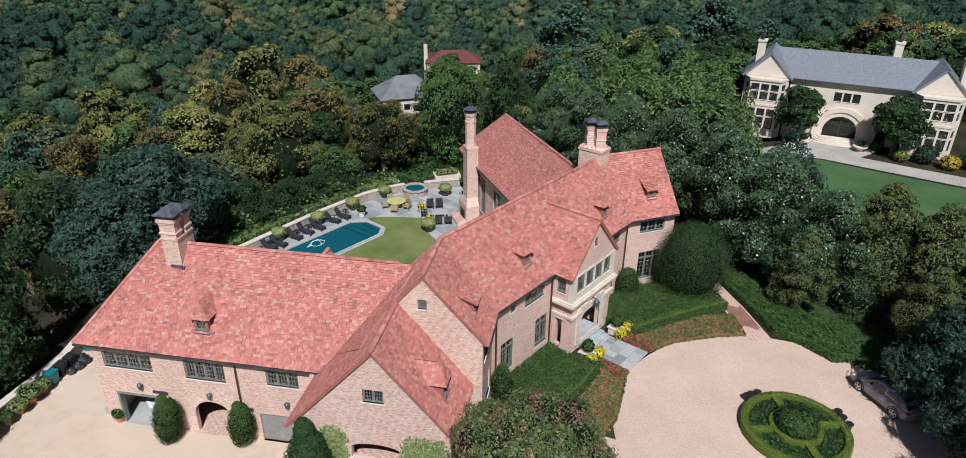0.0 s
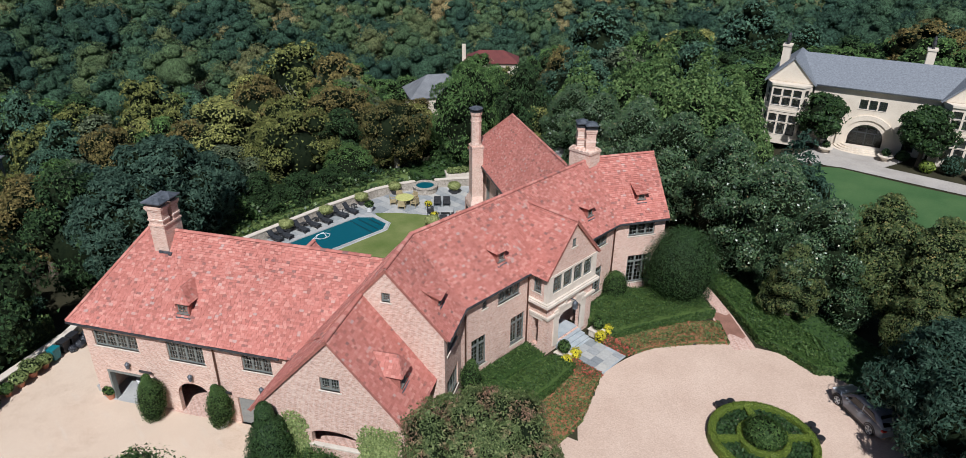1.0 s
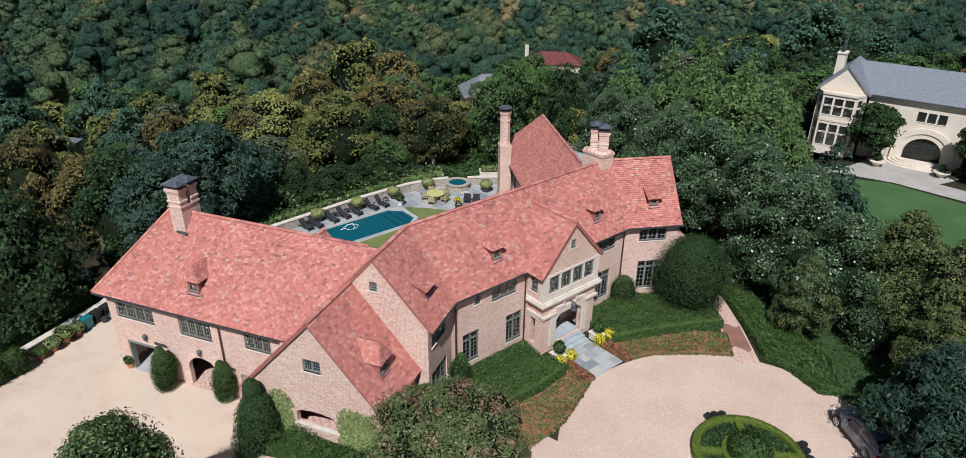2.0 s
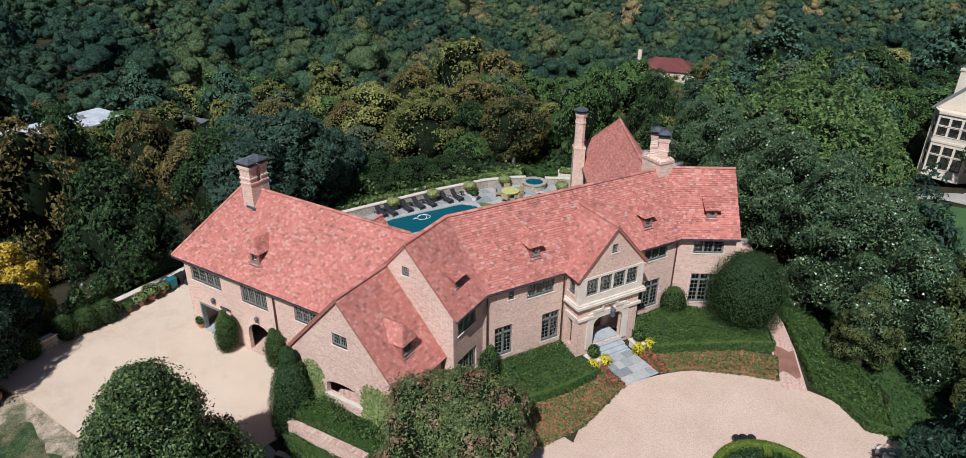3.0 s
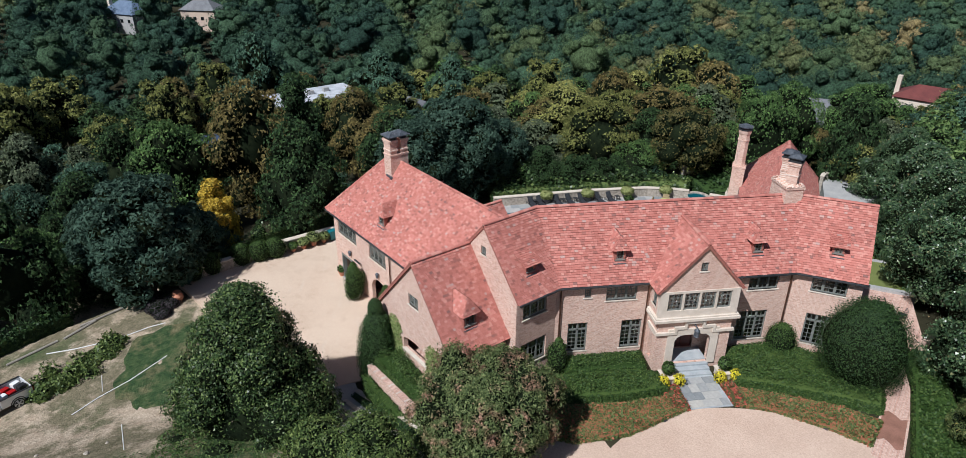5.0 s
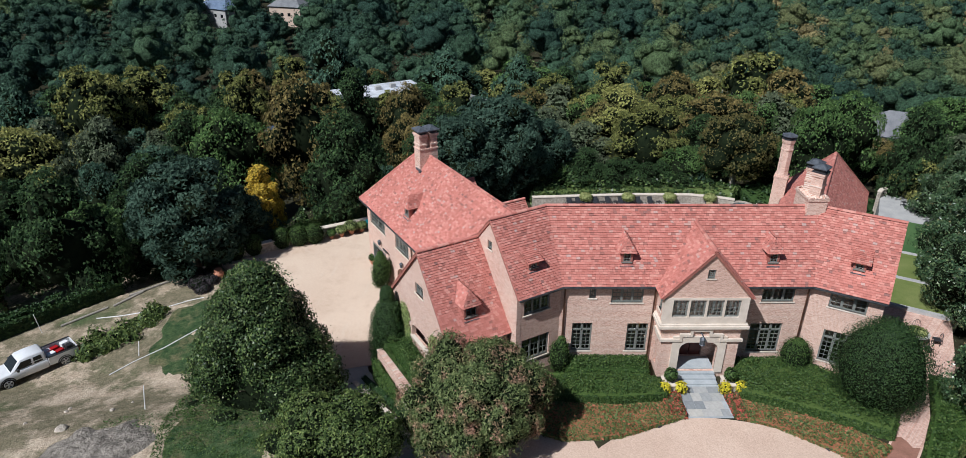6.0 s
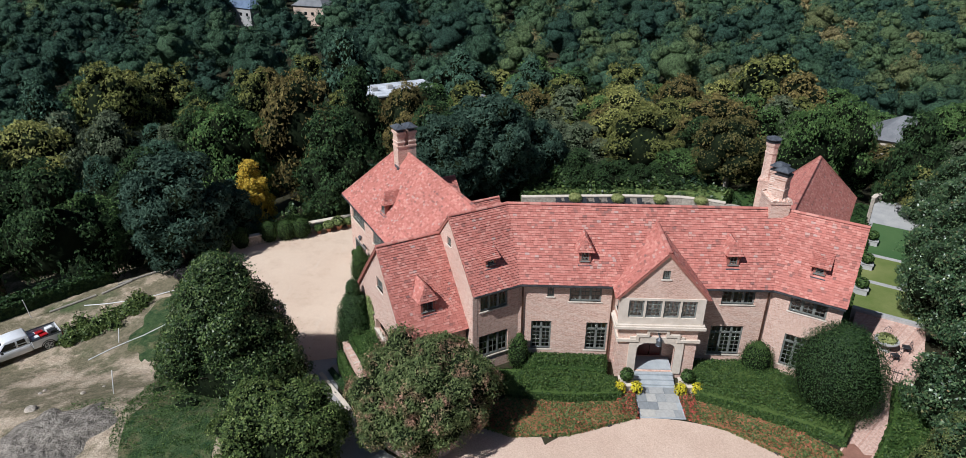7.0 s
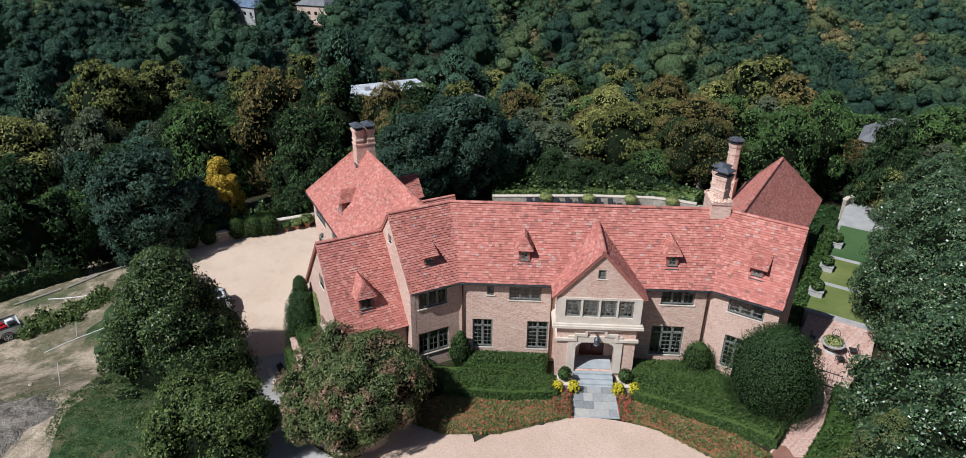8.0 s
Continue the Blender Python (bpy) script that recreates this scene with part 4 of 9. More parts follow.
bot = [bm.verts.new((u, 25.2, z)) for u, z in pts[1:-1]]
topb = [bm.verts.new((u, 25.5, 2.31)) for u, z in pts[1:-1]]
botb = [bm.verts.new((u, 25.5, z)) for u, z in pts[1:-1]]
for k in range(len(top) - 1):
    bm.faces.new((bot[k], bot[k + 1], top[k + 1], top[k]))
    bm.faces.new((botb[k + 1], botb[k], topb[k], topb[k + 1]))
    bm.faces.new((botb[k], botb[k + 1], bot[k + 1], bot[k]))
part("arch_head", bm, M_BRICK, house, "", face(-60))
part("stone_ledge", boxes((-11.2, -8.3, 25.1, 25.36, 1.1, 1.22), bev=0.02), M_STONE, house, "pale stone ledge of an open arch", face(-60))
part("loggia_floor", boxes((-13.8, -6.1, 25.5, 29.2, 0.3, 0.42)), M_PAVER, house, "brick floor of the loggia", face(-60))
slope(30, -5.42, 3.3, 4.95 / 4.15, [(25.05, 0), (29.48, 0), (29.48, 4.15), (25.05, 4.15)], near=True)
slope(210, 14.58, 2.8, 5.45 / 5.01, [(-29.6, 0), (-25.05, 0), (-25.05, 5.01), (-33.2, 5.01)])
PX = Vector((0.8660254, 0.5, 0))
# the bent range's rear slope sweeps down over the gable wing
slope(210, 11.62, 6.14, PITCH, [(-30.2, -2.2), (-26.75, 0.8), (-29.42, 2.05), (-33.0, 2.6), (-32.2, 1.1)])
g0, g1 = AX * -25.05 + PX * -9.57, AX * -29.5 + PX * -9.57
ridge_tiles((g0.x, g0.y, 8.3), (g1.x, g1.y, 8.3))
# service wing along the court
W_H = [(-28.05, -25.3, COURT_Z, -0.4), (-22.9, -20.45, COURT_Z, -0.3), (-18.55, -15.9, COURT_Z, -0.7), (-28.4, -25.15, 1.5, 2.65), (-23.0, -20.4, 1.35, 2.72), (-17.75, -15.75, 1.6, 2.72)]
wall(-60, -29.35, -29.1, -14.3, COURT_Z - 0.3, 3.28, W_H)
window(-60, -29.35, *W_H[3], 4, 3, 3)
window(-60, -29.35, *W_H[4], 4, 3, 4)
window(-60, -29.35, *W_H[5], 3, 3, 3)
wall(210, 29.09, -37.1, -29.68, COURT_Z - 0.3, 3.28)
wall(120, 37.15, 9.0, 29.1, COURT_Z - 0.8, 3.28)
WS = 5.15 / 4.25
slope(-60, -29.0, 3.3, WS, [(-29.82, 0), (-14.2, 0), (-9.0, 4.25), (-25.7, 4.25)])
slope(120, 37.5, 3.3, WS, [(9.0, 0), (29.82, 0), (25.7, 4.25), (9.0, 4.25)])
slope(210, 29.82, 3.3, 5.15 / 4.12, [(-37.5, 0), (-29.0, 0), (-33.25, 4.12)])


def apz(a, p, z):
    v = AX * a + PX * p
    return (v.x, v.y, z)


for p0, w_, top in ((-16.9, 2.0, 6.2), (-25.0, 1.5, 5.1)):
    lo_ = 3.9 if top > 6 else 3.5
    u_ = 37.5 - (top - 3.3) / WS
    slope(30, p0 + w_, lo_, (top - lo_) / w_, [(36.6, 0), (38.1, 0), (38.1, w_), (u_, w_)])
    slope(210, -p0 + w_, lo_, (top - lo_) / w_, [(-38.1, 0), (-36.6, 0), (-u_, w_), (-38.1, w_)])
    gable(120, 37.9, [(-p0 - w_ + 0.1, 3.0), (-p0 + w_ - 0.1, 3.0), (-p0 + w_ - 0.1, lo_), (-p0, top - 0.12), (-p0 - w_ + 0.1, lo_)])
    ridge_tiles(apz(-38.1, p0, top + 0.05), apz(-u_, p0, top + 0.05))
ridge_tiles(apz(-33.25, -25.7, 8.5), apz(-33.25, -10.5, 8.5))
ridge_tiles(apz(-29.0, -29.82, 3.35), apz(-33.25, -25.7, 8.5))
gutter(-60, -29.0, 3.3, -29.8, -14.9)
downpipe(-60, -29.35, -19.6, COURT_Z, 3.1)
part("flat_garage_door", boxes((-18.55, -15.9, 29.5, 29.6, COURT_Z, -0.7), (-18.45, -16.0, 29.47, 29.5, -1.75, -1.7), (-18.45, -16.0, 29.47, 29.5, -2.3, -2.25)), two_tone("garage_grey", (0.20, 0.20, 0.19), (0.27, 0.27, 0.25), 2, 30, 0.6), house, "closed grey garage door", face(-60))
part("garage_frame", boxes((-28.05, -27.9, 29.3, 29.66, COURT_Z, -0.4), (-25.45, -25.3, 29.3, 29.66, COURT_Z, -0.4), (-27.9, -25.45, 29.3, 29.66, -0.55, -0.4)), M_FRAME, house, "grey frame of an open garage", face(-60))
# garage walls near black: the shade indoors put into their colour
part("room_shell", boxes((-28.9, -14.5, 33.6, 33.8, COURT_Z, 1.0), (-28.9, -14.5, 29.7, 33.8, 0.9, 1.0), (-24.6, -24.4, 29.7, 33.8, COURT_Z, 1.0), (-19.2, -19.0, 29.7, 33.8, COURT_Z, 1.0)), M_DARKROOM, house, "garage walls coloured dark for indoor shade", face(-60))
part("garage_floor", boxes((-28.9, -24.6, 29.2, 33.6, COURT_Z - 0.2, COURT_Z + 0.02)), M_PALESLAB, house, "", face(-60))
part("arch_floor", boxes((-24.4, -19.2, 29.2, 33.6, COURT_Z - 0.2, COURT_Z + 0.024)), M_PAVER, house, "brick paving inside the arch", face(-60))
for u_, z_ in ((-24.9, 0.05), (-19.3, -0.35)):
    part("wall_plate", boxes((u_ - 0.45, u_ + 0.45, 29.1, 29.2, z_, z_ + 0.14), bev=0.01), M_IRON, house, "small grey metal plate", face(-60))
bm = bmesh.new()
arcp = [(-21.675 + 1.225 * math.cos(math.pi * (1 - k / 12)), -1.35 + 1.05 * math.sin(math.pi * k / 12)) for k in range(13)]
top = [bm.verts.new((u, 29.35, -0.3)) for u, z in arcp]
bot = [bm.verts.new((u, 29.35, z)) for u, z in arcp]
botb = [bm.verts.new((u, 29.67, z)) for u, z in arcp]
for k in range(12):
    bm.faces.new((bot[k], bot[k + 1], top[k + 1], top[k]))
    bm.faces.new((botb[k], botb[k + 1], bot[k + 1], bot[k]))
part("arch_head", bm, M_BRICK, house, "", face(-60))
# garden pavilion wing behind
R_S = 4.72 / 3.45
slope(240, -21.85, 2.9, R_S, [(-65.8, 0), (-45.0, 0), (-43.6, 3.45), (-61.5, 3.45)])
slope(60, 28.75, 2.9, R_S, [(44.0, 0), (65.8, 0), (61.5, 3.45), (44.0, 3.45)])
slope(150, 65.8, 2.9, 4.72 / 4.3, [(-28.75, 0), (-21.85, 0), (-25.3, 4.3)])


def eqz(e, q, z):
    return (0.5 * e + 0.8660254 * q, 0.8660254 * e - 0.5 * q, z)


ridge_tiles(eqz(25.3, -61.5, 7.67), eqz(25.3, -44.2, 7.67))
ridge_tiles(eqz(28.75, -65.8, 2.95), eqz(25.3, -61.5, 7.67))
ridge_tiles(eqz(21.85, -65.8, 2.95), eqz(25.3, -61.5, 7.67))
RW = [(-60.2, -58.8, -1.9, 1.9), (-56.6, -54.6, -0.9, 1.9), (-52.6, -50.6, -0.9, 1.9)]
wall(240, -22.21, -65.08, -45.5, -3.6, 2.88, RW)
for q in RW:
    window(240, -22.2, *q, 2, 3, 4)
wall(60, 28.39, 45.5, 65.08, -3.6, 2.88)
wall(150, 65.4, -28.4, -22.2, -3.6, 2.88)
gutter(240, -21.85, 2.9, -65.6, -46)

# ---- dormers ----


def dormer(theta, c, z0, s, u, d, kind="hip", w=0.72, H=0.92):
    """A little dormer set d metres in from the eave of a roof plane. Its front carries a window; its roof has its own tiles."""
    zf = z0 + s * d
    m = face(theta) @ pose(u, -c + d, zf)
    h = w / 2
    side = 0.13
    dm = part("dormer", boxes((-h, -h + side, 0, H / s + 0.1, -0.15, H), (h - side, h, 0, H / s + 0.1, -0.15, H), (-h + side, h - side, 0, 0.1, -0.15, 0.22), (-h + side, h - side, 0, 0.1, H - 0.1, H)), M_CLAY, house, "small roof dormer", m)
    bm = bmesh.new()
    bars(bm, -h + side, h - side, 0.22, H - 0.1, 0.01, 0.05, 0.06)
    box(bm, -0.014, 0.014, 0.03, 0.06, 0.27, H - 0.15)
    for i in range(1, 3):
        z = 0.22 + (H - 0.32) * i / 3
        box(bm, -h + side + 0.05, h - side - 0.05, 0.032, 0.058, z - 0.014, z + 0.014)
    part("glazing_grid", bm, M_FRAME, dm)
    part("sill", boxes((-h + 0.02, h - 0.02, -0.08, 0.0, 0.15, 0.21), bev=0.01), M_FRAME, dm)
    part("pane", boxes((-h + side, h - side, 0.043, 0.047, 0.22, H - 0.1)), M_GLASS, dm)
    part("flashing", boxes((-h - 0.06, h + 0.06, -0.14, 0.0, -0.12, -0.02), bev=0.01), M_DARKMETAL, dm)
    eh = h + 0.16
    if kind == "hip":
        rise = eh * 1.55
        run = (rise + H) / s + 0.1
        for sg, th in ((-1, -90), (1, 90)):
            ln = H / s + 0.15
            # the side planes face along the wall, so their frame is turned a quarter
            mm = pose(0, 0, 0, 0, 0, 90 if sg > 0 else -90)
            pl = [(-0.14, 0), (ln, 0), (run, eh), (0.22, eh)] if sg > 0 else [(-ln, 0), (0.14, 0), (-0.22, eh), (-run, eh)]
            slope(0, eh, H, 1.55, pl, "dormer_roof", dm, None, 0.15, 0.2, True, 0.05, False, mm)
        slope(0, 0.14, H, rise / 0.36, [(-eh, 0), (eh, 0), (0, 0.36)], "dormer_roof", dm, None, 0.15, 0.2, True, 0.05, False, Matrix.Identity(4))
    else:
        s2 = 0.42
        ln = H / (s - s2) + 0.3
        slope(0, 0.2, H + 0.02, s2, [(-eh - 0.05, 0), (eh + 0.05, 0), (eh + 0.05, ln), (-eh - 0.05, ln)], "dormer_roof", dm, None, 0.15, 0.22, True, 0.06, False, Matrix.Identity(4))
    return dm


dormer(0, -20.37, EAVE, PITCH, 30.12, 0.92)
dormer(0, -20.37, EAVE, PITCH, 39.42, 0.9)
dormer(30, -4.6, EAVE, PITCH, 31.15, 1.0, "shed", 0.72, 0.62)
dormer(-30, -38.6, EAVE, PITCH, 28.3, 1.0, "shed", 0.72, 0.68)
dormer(30, -5.42, 3.3, 4.95 / 4.15, 27.15, 1.0, "hip", 0.95, 1.0)
dormer(-60, -29.0, 3.3, WS, -21.7, 0.95, "hip", 0.9, 1.0)

# ---- chimneys ----


def stack(bm, x0, x1, y0, y1, z0, z1):
    """A square shaft with projecting bands, as one shell."""
    prof = [(0, z0), (0, z1 - 0.95), (0.05, z1 - 0.95), (0.05, z1 - 0.83), (0, z1 - 0.83), (0, z1 - 0.3), (0.05, z1 - 0.3), (0.05, z1 - 0.18), (0.1, z1 - 0.18), (0.1, z1)]
    rings = [[bm.verts.new(p) for p in ((x0 - g, y0 - g, z), (x1 + g, y0 - g, z), (x1 + g, y1 + g, z), (x0 - g, y1 + g, z))] for g, z in prof]
    for A, B in zip(rings, rings[1:]):
        for i in range(4):
            bm.faces.new((A[i], A[(i + 1) % 4], B[(i + 1) % 4], B[i]))
    bm.faces.new(rings[-1])
    bm.faces.new(rings[0][::-1])


def ngon_shaft(bm, n, r, prof, turn=0.0, cx=0.0, cy=0.0):
    """A shaft on an n-sided plan from a profile of (growth, height)."""
    rings = [[bm.verts.new((cx + (r + g) * math.cos(turn + 2 * math.pi * k / n), cy + (r + g) * math.sin(turn + 2 * math.pi * k / n), z)) for k in range(n)] for g, z in prof]
    for A, B in zip(rings, rings[1:]):
        for k in range(n):
            bm.faces.new((A[k], A[(k + 1) % n], B[(k + 1) % n], B[k]))
    bm.faces.new(rings[0][::-1])
    bm.faces.new(rings[-1])


def banded(z0, z1):
    """Profile of a brick shaft with a string course and a corbelled head."""
    return [(0, z0), (0, z1 - 1.0), (0.05, z1 - 0.97), (0.05, z1 - 0.86), (0, z1 - 0.83), (0, z1 - 0.32), (0.05, z1 - 0.3), (0.05, z1 - 0.18), (0.10, z1 - 0.16), (0.10, z1)]


def lead_cap(ch, n, r, z, turn, cx, cy):
    """Lead chimney cap: dark louvred drum under a low pyramid with rolls on its hips."""
    bm = bmesh.new()
    ngon_shaft(bm, n, r, [(0.12, z), (0.12, z + 0.06), (-0.06, z + 0.07), (-0.06, z + 0.30)], turn, cx, cy)
    part("louvre", bm, M_IRON, ch)
    bm = bmesh.new()
    ngon_shaft(bm, n, r, [(0.15, z + 0.26), (0.15, z + 0.32), (-r * 0.8, z + 0.54)], turn, cx, cy)
    top = part("chimney_cap", bm, M_DARKMETAL, ch, "grey lead chimney cap")
    for k in range(n):
        a = turn + 2 * math.pi * k / n
        bm = bmesh.new()
        tube(bm, [(cx + (r + 0.15) * math.cos(a), cy + (r + 0.15) * math.sin(a), z + 0.33), (cx, cy, z + 0.57)], [0.03, 0.02], 5)
        part("hip_roll", bm, M_DARKMETAL, top)


Q = math.pi / 4
# twin-headed chimney on the service wing: one broad shaft, two stacks above a slot
m = face(30) @ pose(33.1, 24.3, 0)
ch = part("chimney", boxes((-0.82, 0.82, -0.52, 0.52, 6.9, 9.1), (-0.87, 0.87, -0.57, 0.57, 9.1, 9.22)), M_BRICK, house, "tall brick chimney with twin heads", m)
for sg in (-1, 1):
    bm = bmesh.new()
    stack(bm, min(sg * 0.19, sg * 0.80), max(sg * 0.19, sg * 0.80), -0.5, 0.5, 9.2, 10.42)
    part("flue_shaft", bm, M_BRICK, ch)
    bm = bmesh.new()
    a, b = min(sg * 0.10, sg * 0.86), max(sg * 0.10, sg * 0.86)
    box(bm, a + 0.1, b - 0.1, -0.44, 0.44, 10.42, 10.72)
    part("louvre", bm, M_IRON, ch)
    bm = bmesh.new()
    cx = (a + b) / 2
    lo = [bm.verts.new(p) for p in ((a - 0.1, -0.68, 10.66), (b + 0.1 * (sg > 0), -0.68, 10.66), (b + 0.1 * (sg > 0), 0.68, 10.66), (a - 0.1, 0.68, 10.66))]
    md = [bm.verts.new((v.co.x, v.co.y, 10.73)) for v in lo]
    t0, t1 = bm.verts.new((cx, -0.22, 10.98)), bm.verts.new((cx, 0.22, 10.98))
    bm.faces.new(lo[::-1])
    for k in range(4):
        bm.faces.new((lo[k], lo[(k + 1) % 4], md[(k + 1) % 4], md[k]))
    bm.faces.new((md[0], md[1], t0))
    bm.faces.new((md[1], md[2], t1, t0))
    bm.faces.new((md[2], md[3], t1))
    bm.faces.new((md[3], md[0], t0, t1))
    hips = [(md[k].co.copy(), t.co.copy()) for k, t in ((0, t0), (1, t0), (2, t1), (3, t1))]
    top = part("chimney_cap", bm, M_DARKMETAL, ch, "grey lead chimney cap")
    for p, q in hips:
        bm = bmesh.new()
        tube(bm, [p, q], [0.03, 0.02], 5)
        part("hip_roll", bm, M_DARKMETAL, top)
part("slot_back", boxes((-0.19, 0.19, -0.12, 0.12, 9.2, 10.3)), M_BRICK, ch)
part("flashing", boxes((-1.0, 1.0, -0.72, -0.53, 7.25, 7.4), (-0.92, -0.83, -0.55, 0.2, 7.3, 7.45)), M_DARKMETAL, ch)
# main chimney: a broad base with a toothed shoulder under two shafts set cornerwise
m = face(0) @ pose(42.55, 24.35, 0)
ch = part("chimney", boxes((-0.62, 0.62, -0.95, 0.95, 9.0, 10.75), (-0.68, 0.68, -1.01, 1.01, 10.6, 10.72)), M_BRICK, house, "tall brick chimney with cornerwise shafts", m)
bm = bmesh.new()
for a, b, dx in ((-0.68, 0.68, True), (-1.01, 1.01, False)):
    n = 4 if dx else 6
    for k in range(n):
        u0, u1 = a + (b - a) * k / n, a + (b - a) * (k + 1) / n
        for sg in (-1, 1):
            e = sg * (1.0 if dx else 0.67)
            i_ = e - sg * 0.34
            pts = ((u0, e, 10.75), (u1, e, 10.75), ((u0 + u1) / 2, e, 10.84), ((u0 + u1) / 2, i_, 10.98), (u0, i_, 10.86), (u1, i_, 10.86))
            v = [bm.verts.new((p[0], p[1], p[2]) if dx else (p[1], p[0], p[2])) for p in pts]
            for f in ((0, 1, 2), (0, 2, 3, 4), (2, 1, 5, 3)):
                bm.faces.new([v[i] for i in f])
box(bm, -0.5, 0.5, -0.8, 0.8, 10.7, 10.86)
bmesh.ops.recalc_face_normals(bm, faces=bm.faces)
part("shoulder", bm, M_BRICK, ch, "toothed brick shoulder")
for sg in (-1, 1):
    bm = bmesh.new()
    ngon_shaft(bm, 4, 0.50, banded(10.7, 12.42), 0, 0, sg * 0.40)
    part("flue_shaft", bm, M_BRICK, ch)
    lead_cap(ch, 4, 0.50, 12.42, 0, 0, sg * 0.40)
part("flashing", boxes((-0.75, 0.75, -1.1, -0.96, 9.0, 9.35), (-0.72, -0.63, -1.0, 0.3, 9.2, 9.5), (0.63, 0.72, -1.0, 0.3, 9.2, 9.5)), M_DARKMETAL, ch)
# garden chimney: broad below the eaves, eight-sided above
m = face(240) @ pose(-60.9, 21.35, 0)
ch = part("chimney", boxes((-0.62, 0.62, -0.55, 0.6, TZ - 0.1, 5.0), (-0.67, 0.67, -0.6, 0.65, 4.8, 4.95)), M_BRICK, house, "tall slender brick chimney beside the terrace", m)
bm = bmesh.new()
ngon_shaft(bm, 8, 0.60, [(0, 4.9), (-0.08, 5.35), (-0.08, 7.4), (-0.03, 7.43), (-0.03, 7.55), (-0.08, 7.58), (-0.08, 8.05), (-0.02, 8.1), (0.02, 8.3), (0.02, 8.45)], Q / 2)
part("flue_shaft", bm, M_BRICK, ch)
lead_cap(ch, 8, 0.54, 8.45, Q / 2, 0, 0)
bm = bmesh.new()
prism(bm, [(-62.1, 21.9), (-59.7, 21.9), (-59.7, 20.5), (-62.1, 20.5)], TZ - 0.1, -1.2)
part("fireplace_breast", bm, M_BRICK, house, "outdoor brick fireplace", face(240))
bm = bmesh.new()
lo = [bm.verts.new(p) for p in ((-62.1, 20.5, -1.2), (-59.7, 20.5, -1.2), (-59.7, 21.9, -1.2), (-62.1, 21.9, -1.2))]
hi = [bm.verts.new(p) for p in ((-61.55, 20.78, -0.4), (-60.25, 20.78, -0.4), (-60.25, 21.9, -0.4), (-61.55, 21.9, -0.4))]
for k in range(4):
    bm.faces.new((lo[k], lo[(k + 1) % 4], hi[(k + 1) % 4], hi[k]))
part("fireplace_shoulder", bm, M_BRICK, house, "sloped brick shoulder", face(240))
# a flat dark panel stands in for the hollow firebox
part("fire_opening", boxes((-61.5, -60.3, 20.44, 20.52, TZ, -1.75), bev=0.01), M_DARKROOM, house, "flat dark panel for the firebox opening", face(240))
part("hearth", boxes((-62.2, -59.6, 19.5, 20.5, TZ - 0.1, TZ + 0.3), bev=0.02), M_BRICK, house, "raised brick hearth", face(240))

# wall lanterns on the court side
for u, z in ((-26.2, 0.2), (-21.6, 0.15), (-16.6, 0.2)):
    bm = bmesh.new()
    lathe(bm, [(0.03, 0.42), (0.14, 0.3), (0.17, 0.26), (0.14, 0.22), (0.11, -0.05), (0.04, -0.12)], 8, 0, 0)
    part("wall_lantern", bm, M_DARKMETAL, house, "dark metal wall lantern", face(-60) @ pose(u, 29.17, z))

# ---- pool terrace ----
fan([(-52.8, 27.5), (-53.65, 38.2), (-53.6, 44.6), (-52.8, 47.6), (-52.0, 49.4), (-50.9, 51.2), (-48.4, 55.0), (-41.0, 54.8), (-38, 48), (-27.2, 43.5), (-27.2, 27), (-38, 20.2), (-42, 18.5)], TZ - 0.8, TZ - 0.06, M_PALESLAB, "pool_terrace", "grey flagstone pool terrace")
fan([(-50.2, 41.95), (-48.6, 43.6), (-46.9, 44.9), (-45.9, 45.5), (-44.4, 44.9), (-43.2, 43.6), (-33, 40.0), (-31, 30), (-42.0, 27), (-46.1, 31.0), (-46.1, 40.3), (-47.2, 41.7), (-49.6, 41.75)], TZ - 0.5, TZ + 0.01, M_LAWN, "pool_lawn", "sunlit mown lawn beside the pool")


def ring_frame(pts, grow, z0, z1, mat, name, label):
    """A coping round an outline."""
    cx, cy = sum(p[0] for p in pts) / len(pts), sum(p[1] for p in pts) / len(pts)
    out = []
    for x, y in pts:
        d = math.hypot(x - cx, y - cy)
        out.append((x + (x - cx) / d * grow, y + (y - cy) / d * grow))
    bm = bmesh.new()
    n = len(pts)
    v = [[bm.verts.new((x, y, z)) for x, y in ring] for ring, z in ((pts, z0), (pts, z1), (out, z1), (out, z0))]
    for a, b in zip(v, v[1:]):
        for i in range(n):
            bm.faces.new((a[i], a[(i + 1) % n], b[(i + 1) % n], b[i]))
    bmesh.ops.recalc_face_normals(bm, faces=bm.faces)
    return part(name, bm, mat, None, label)


POOL = [(-50.7, 27.5), (-46.75, 27.5), (-46.6, 40.1), (-47.4, 41.2), (-49.6, 41.2), (-50.7, 40.1)]
pool = empty("swimming_pool", -48.7, 33.5, TZ, "long teal swimming pool with pale stone coping", "pool")
for ob in (ring_frame(POOL, 0.42, TZ - 0.06, TZ + 0.03, M_PALESLAB, "coping", ""), fan(POOL, TZ - 1.7, TZ - 1.6, M_POOLTILE, "pool_floor", "", "")):
    ob.parent = pool
    ob.matrix_parent_inverse = pool.matrix_world.inverted()
bm = bmesh.new()
prism(bm, POOL, TZ - 1.6, TZ - 0.12)
basin = part("basin_wall", bm, M_POOLTILE, pool, "", pool.matrix_world.inverted())
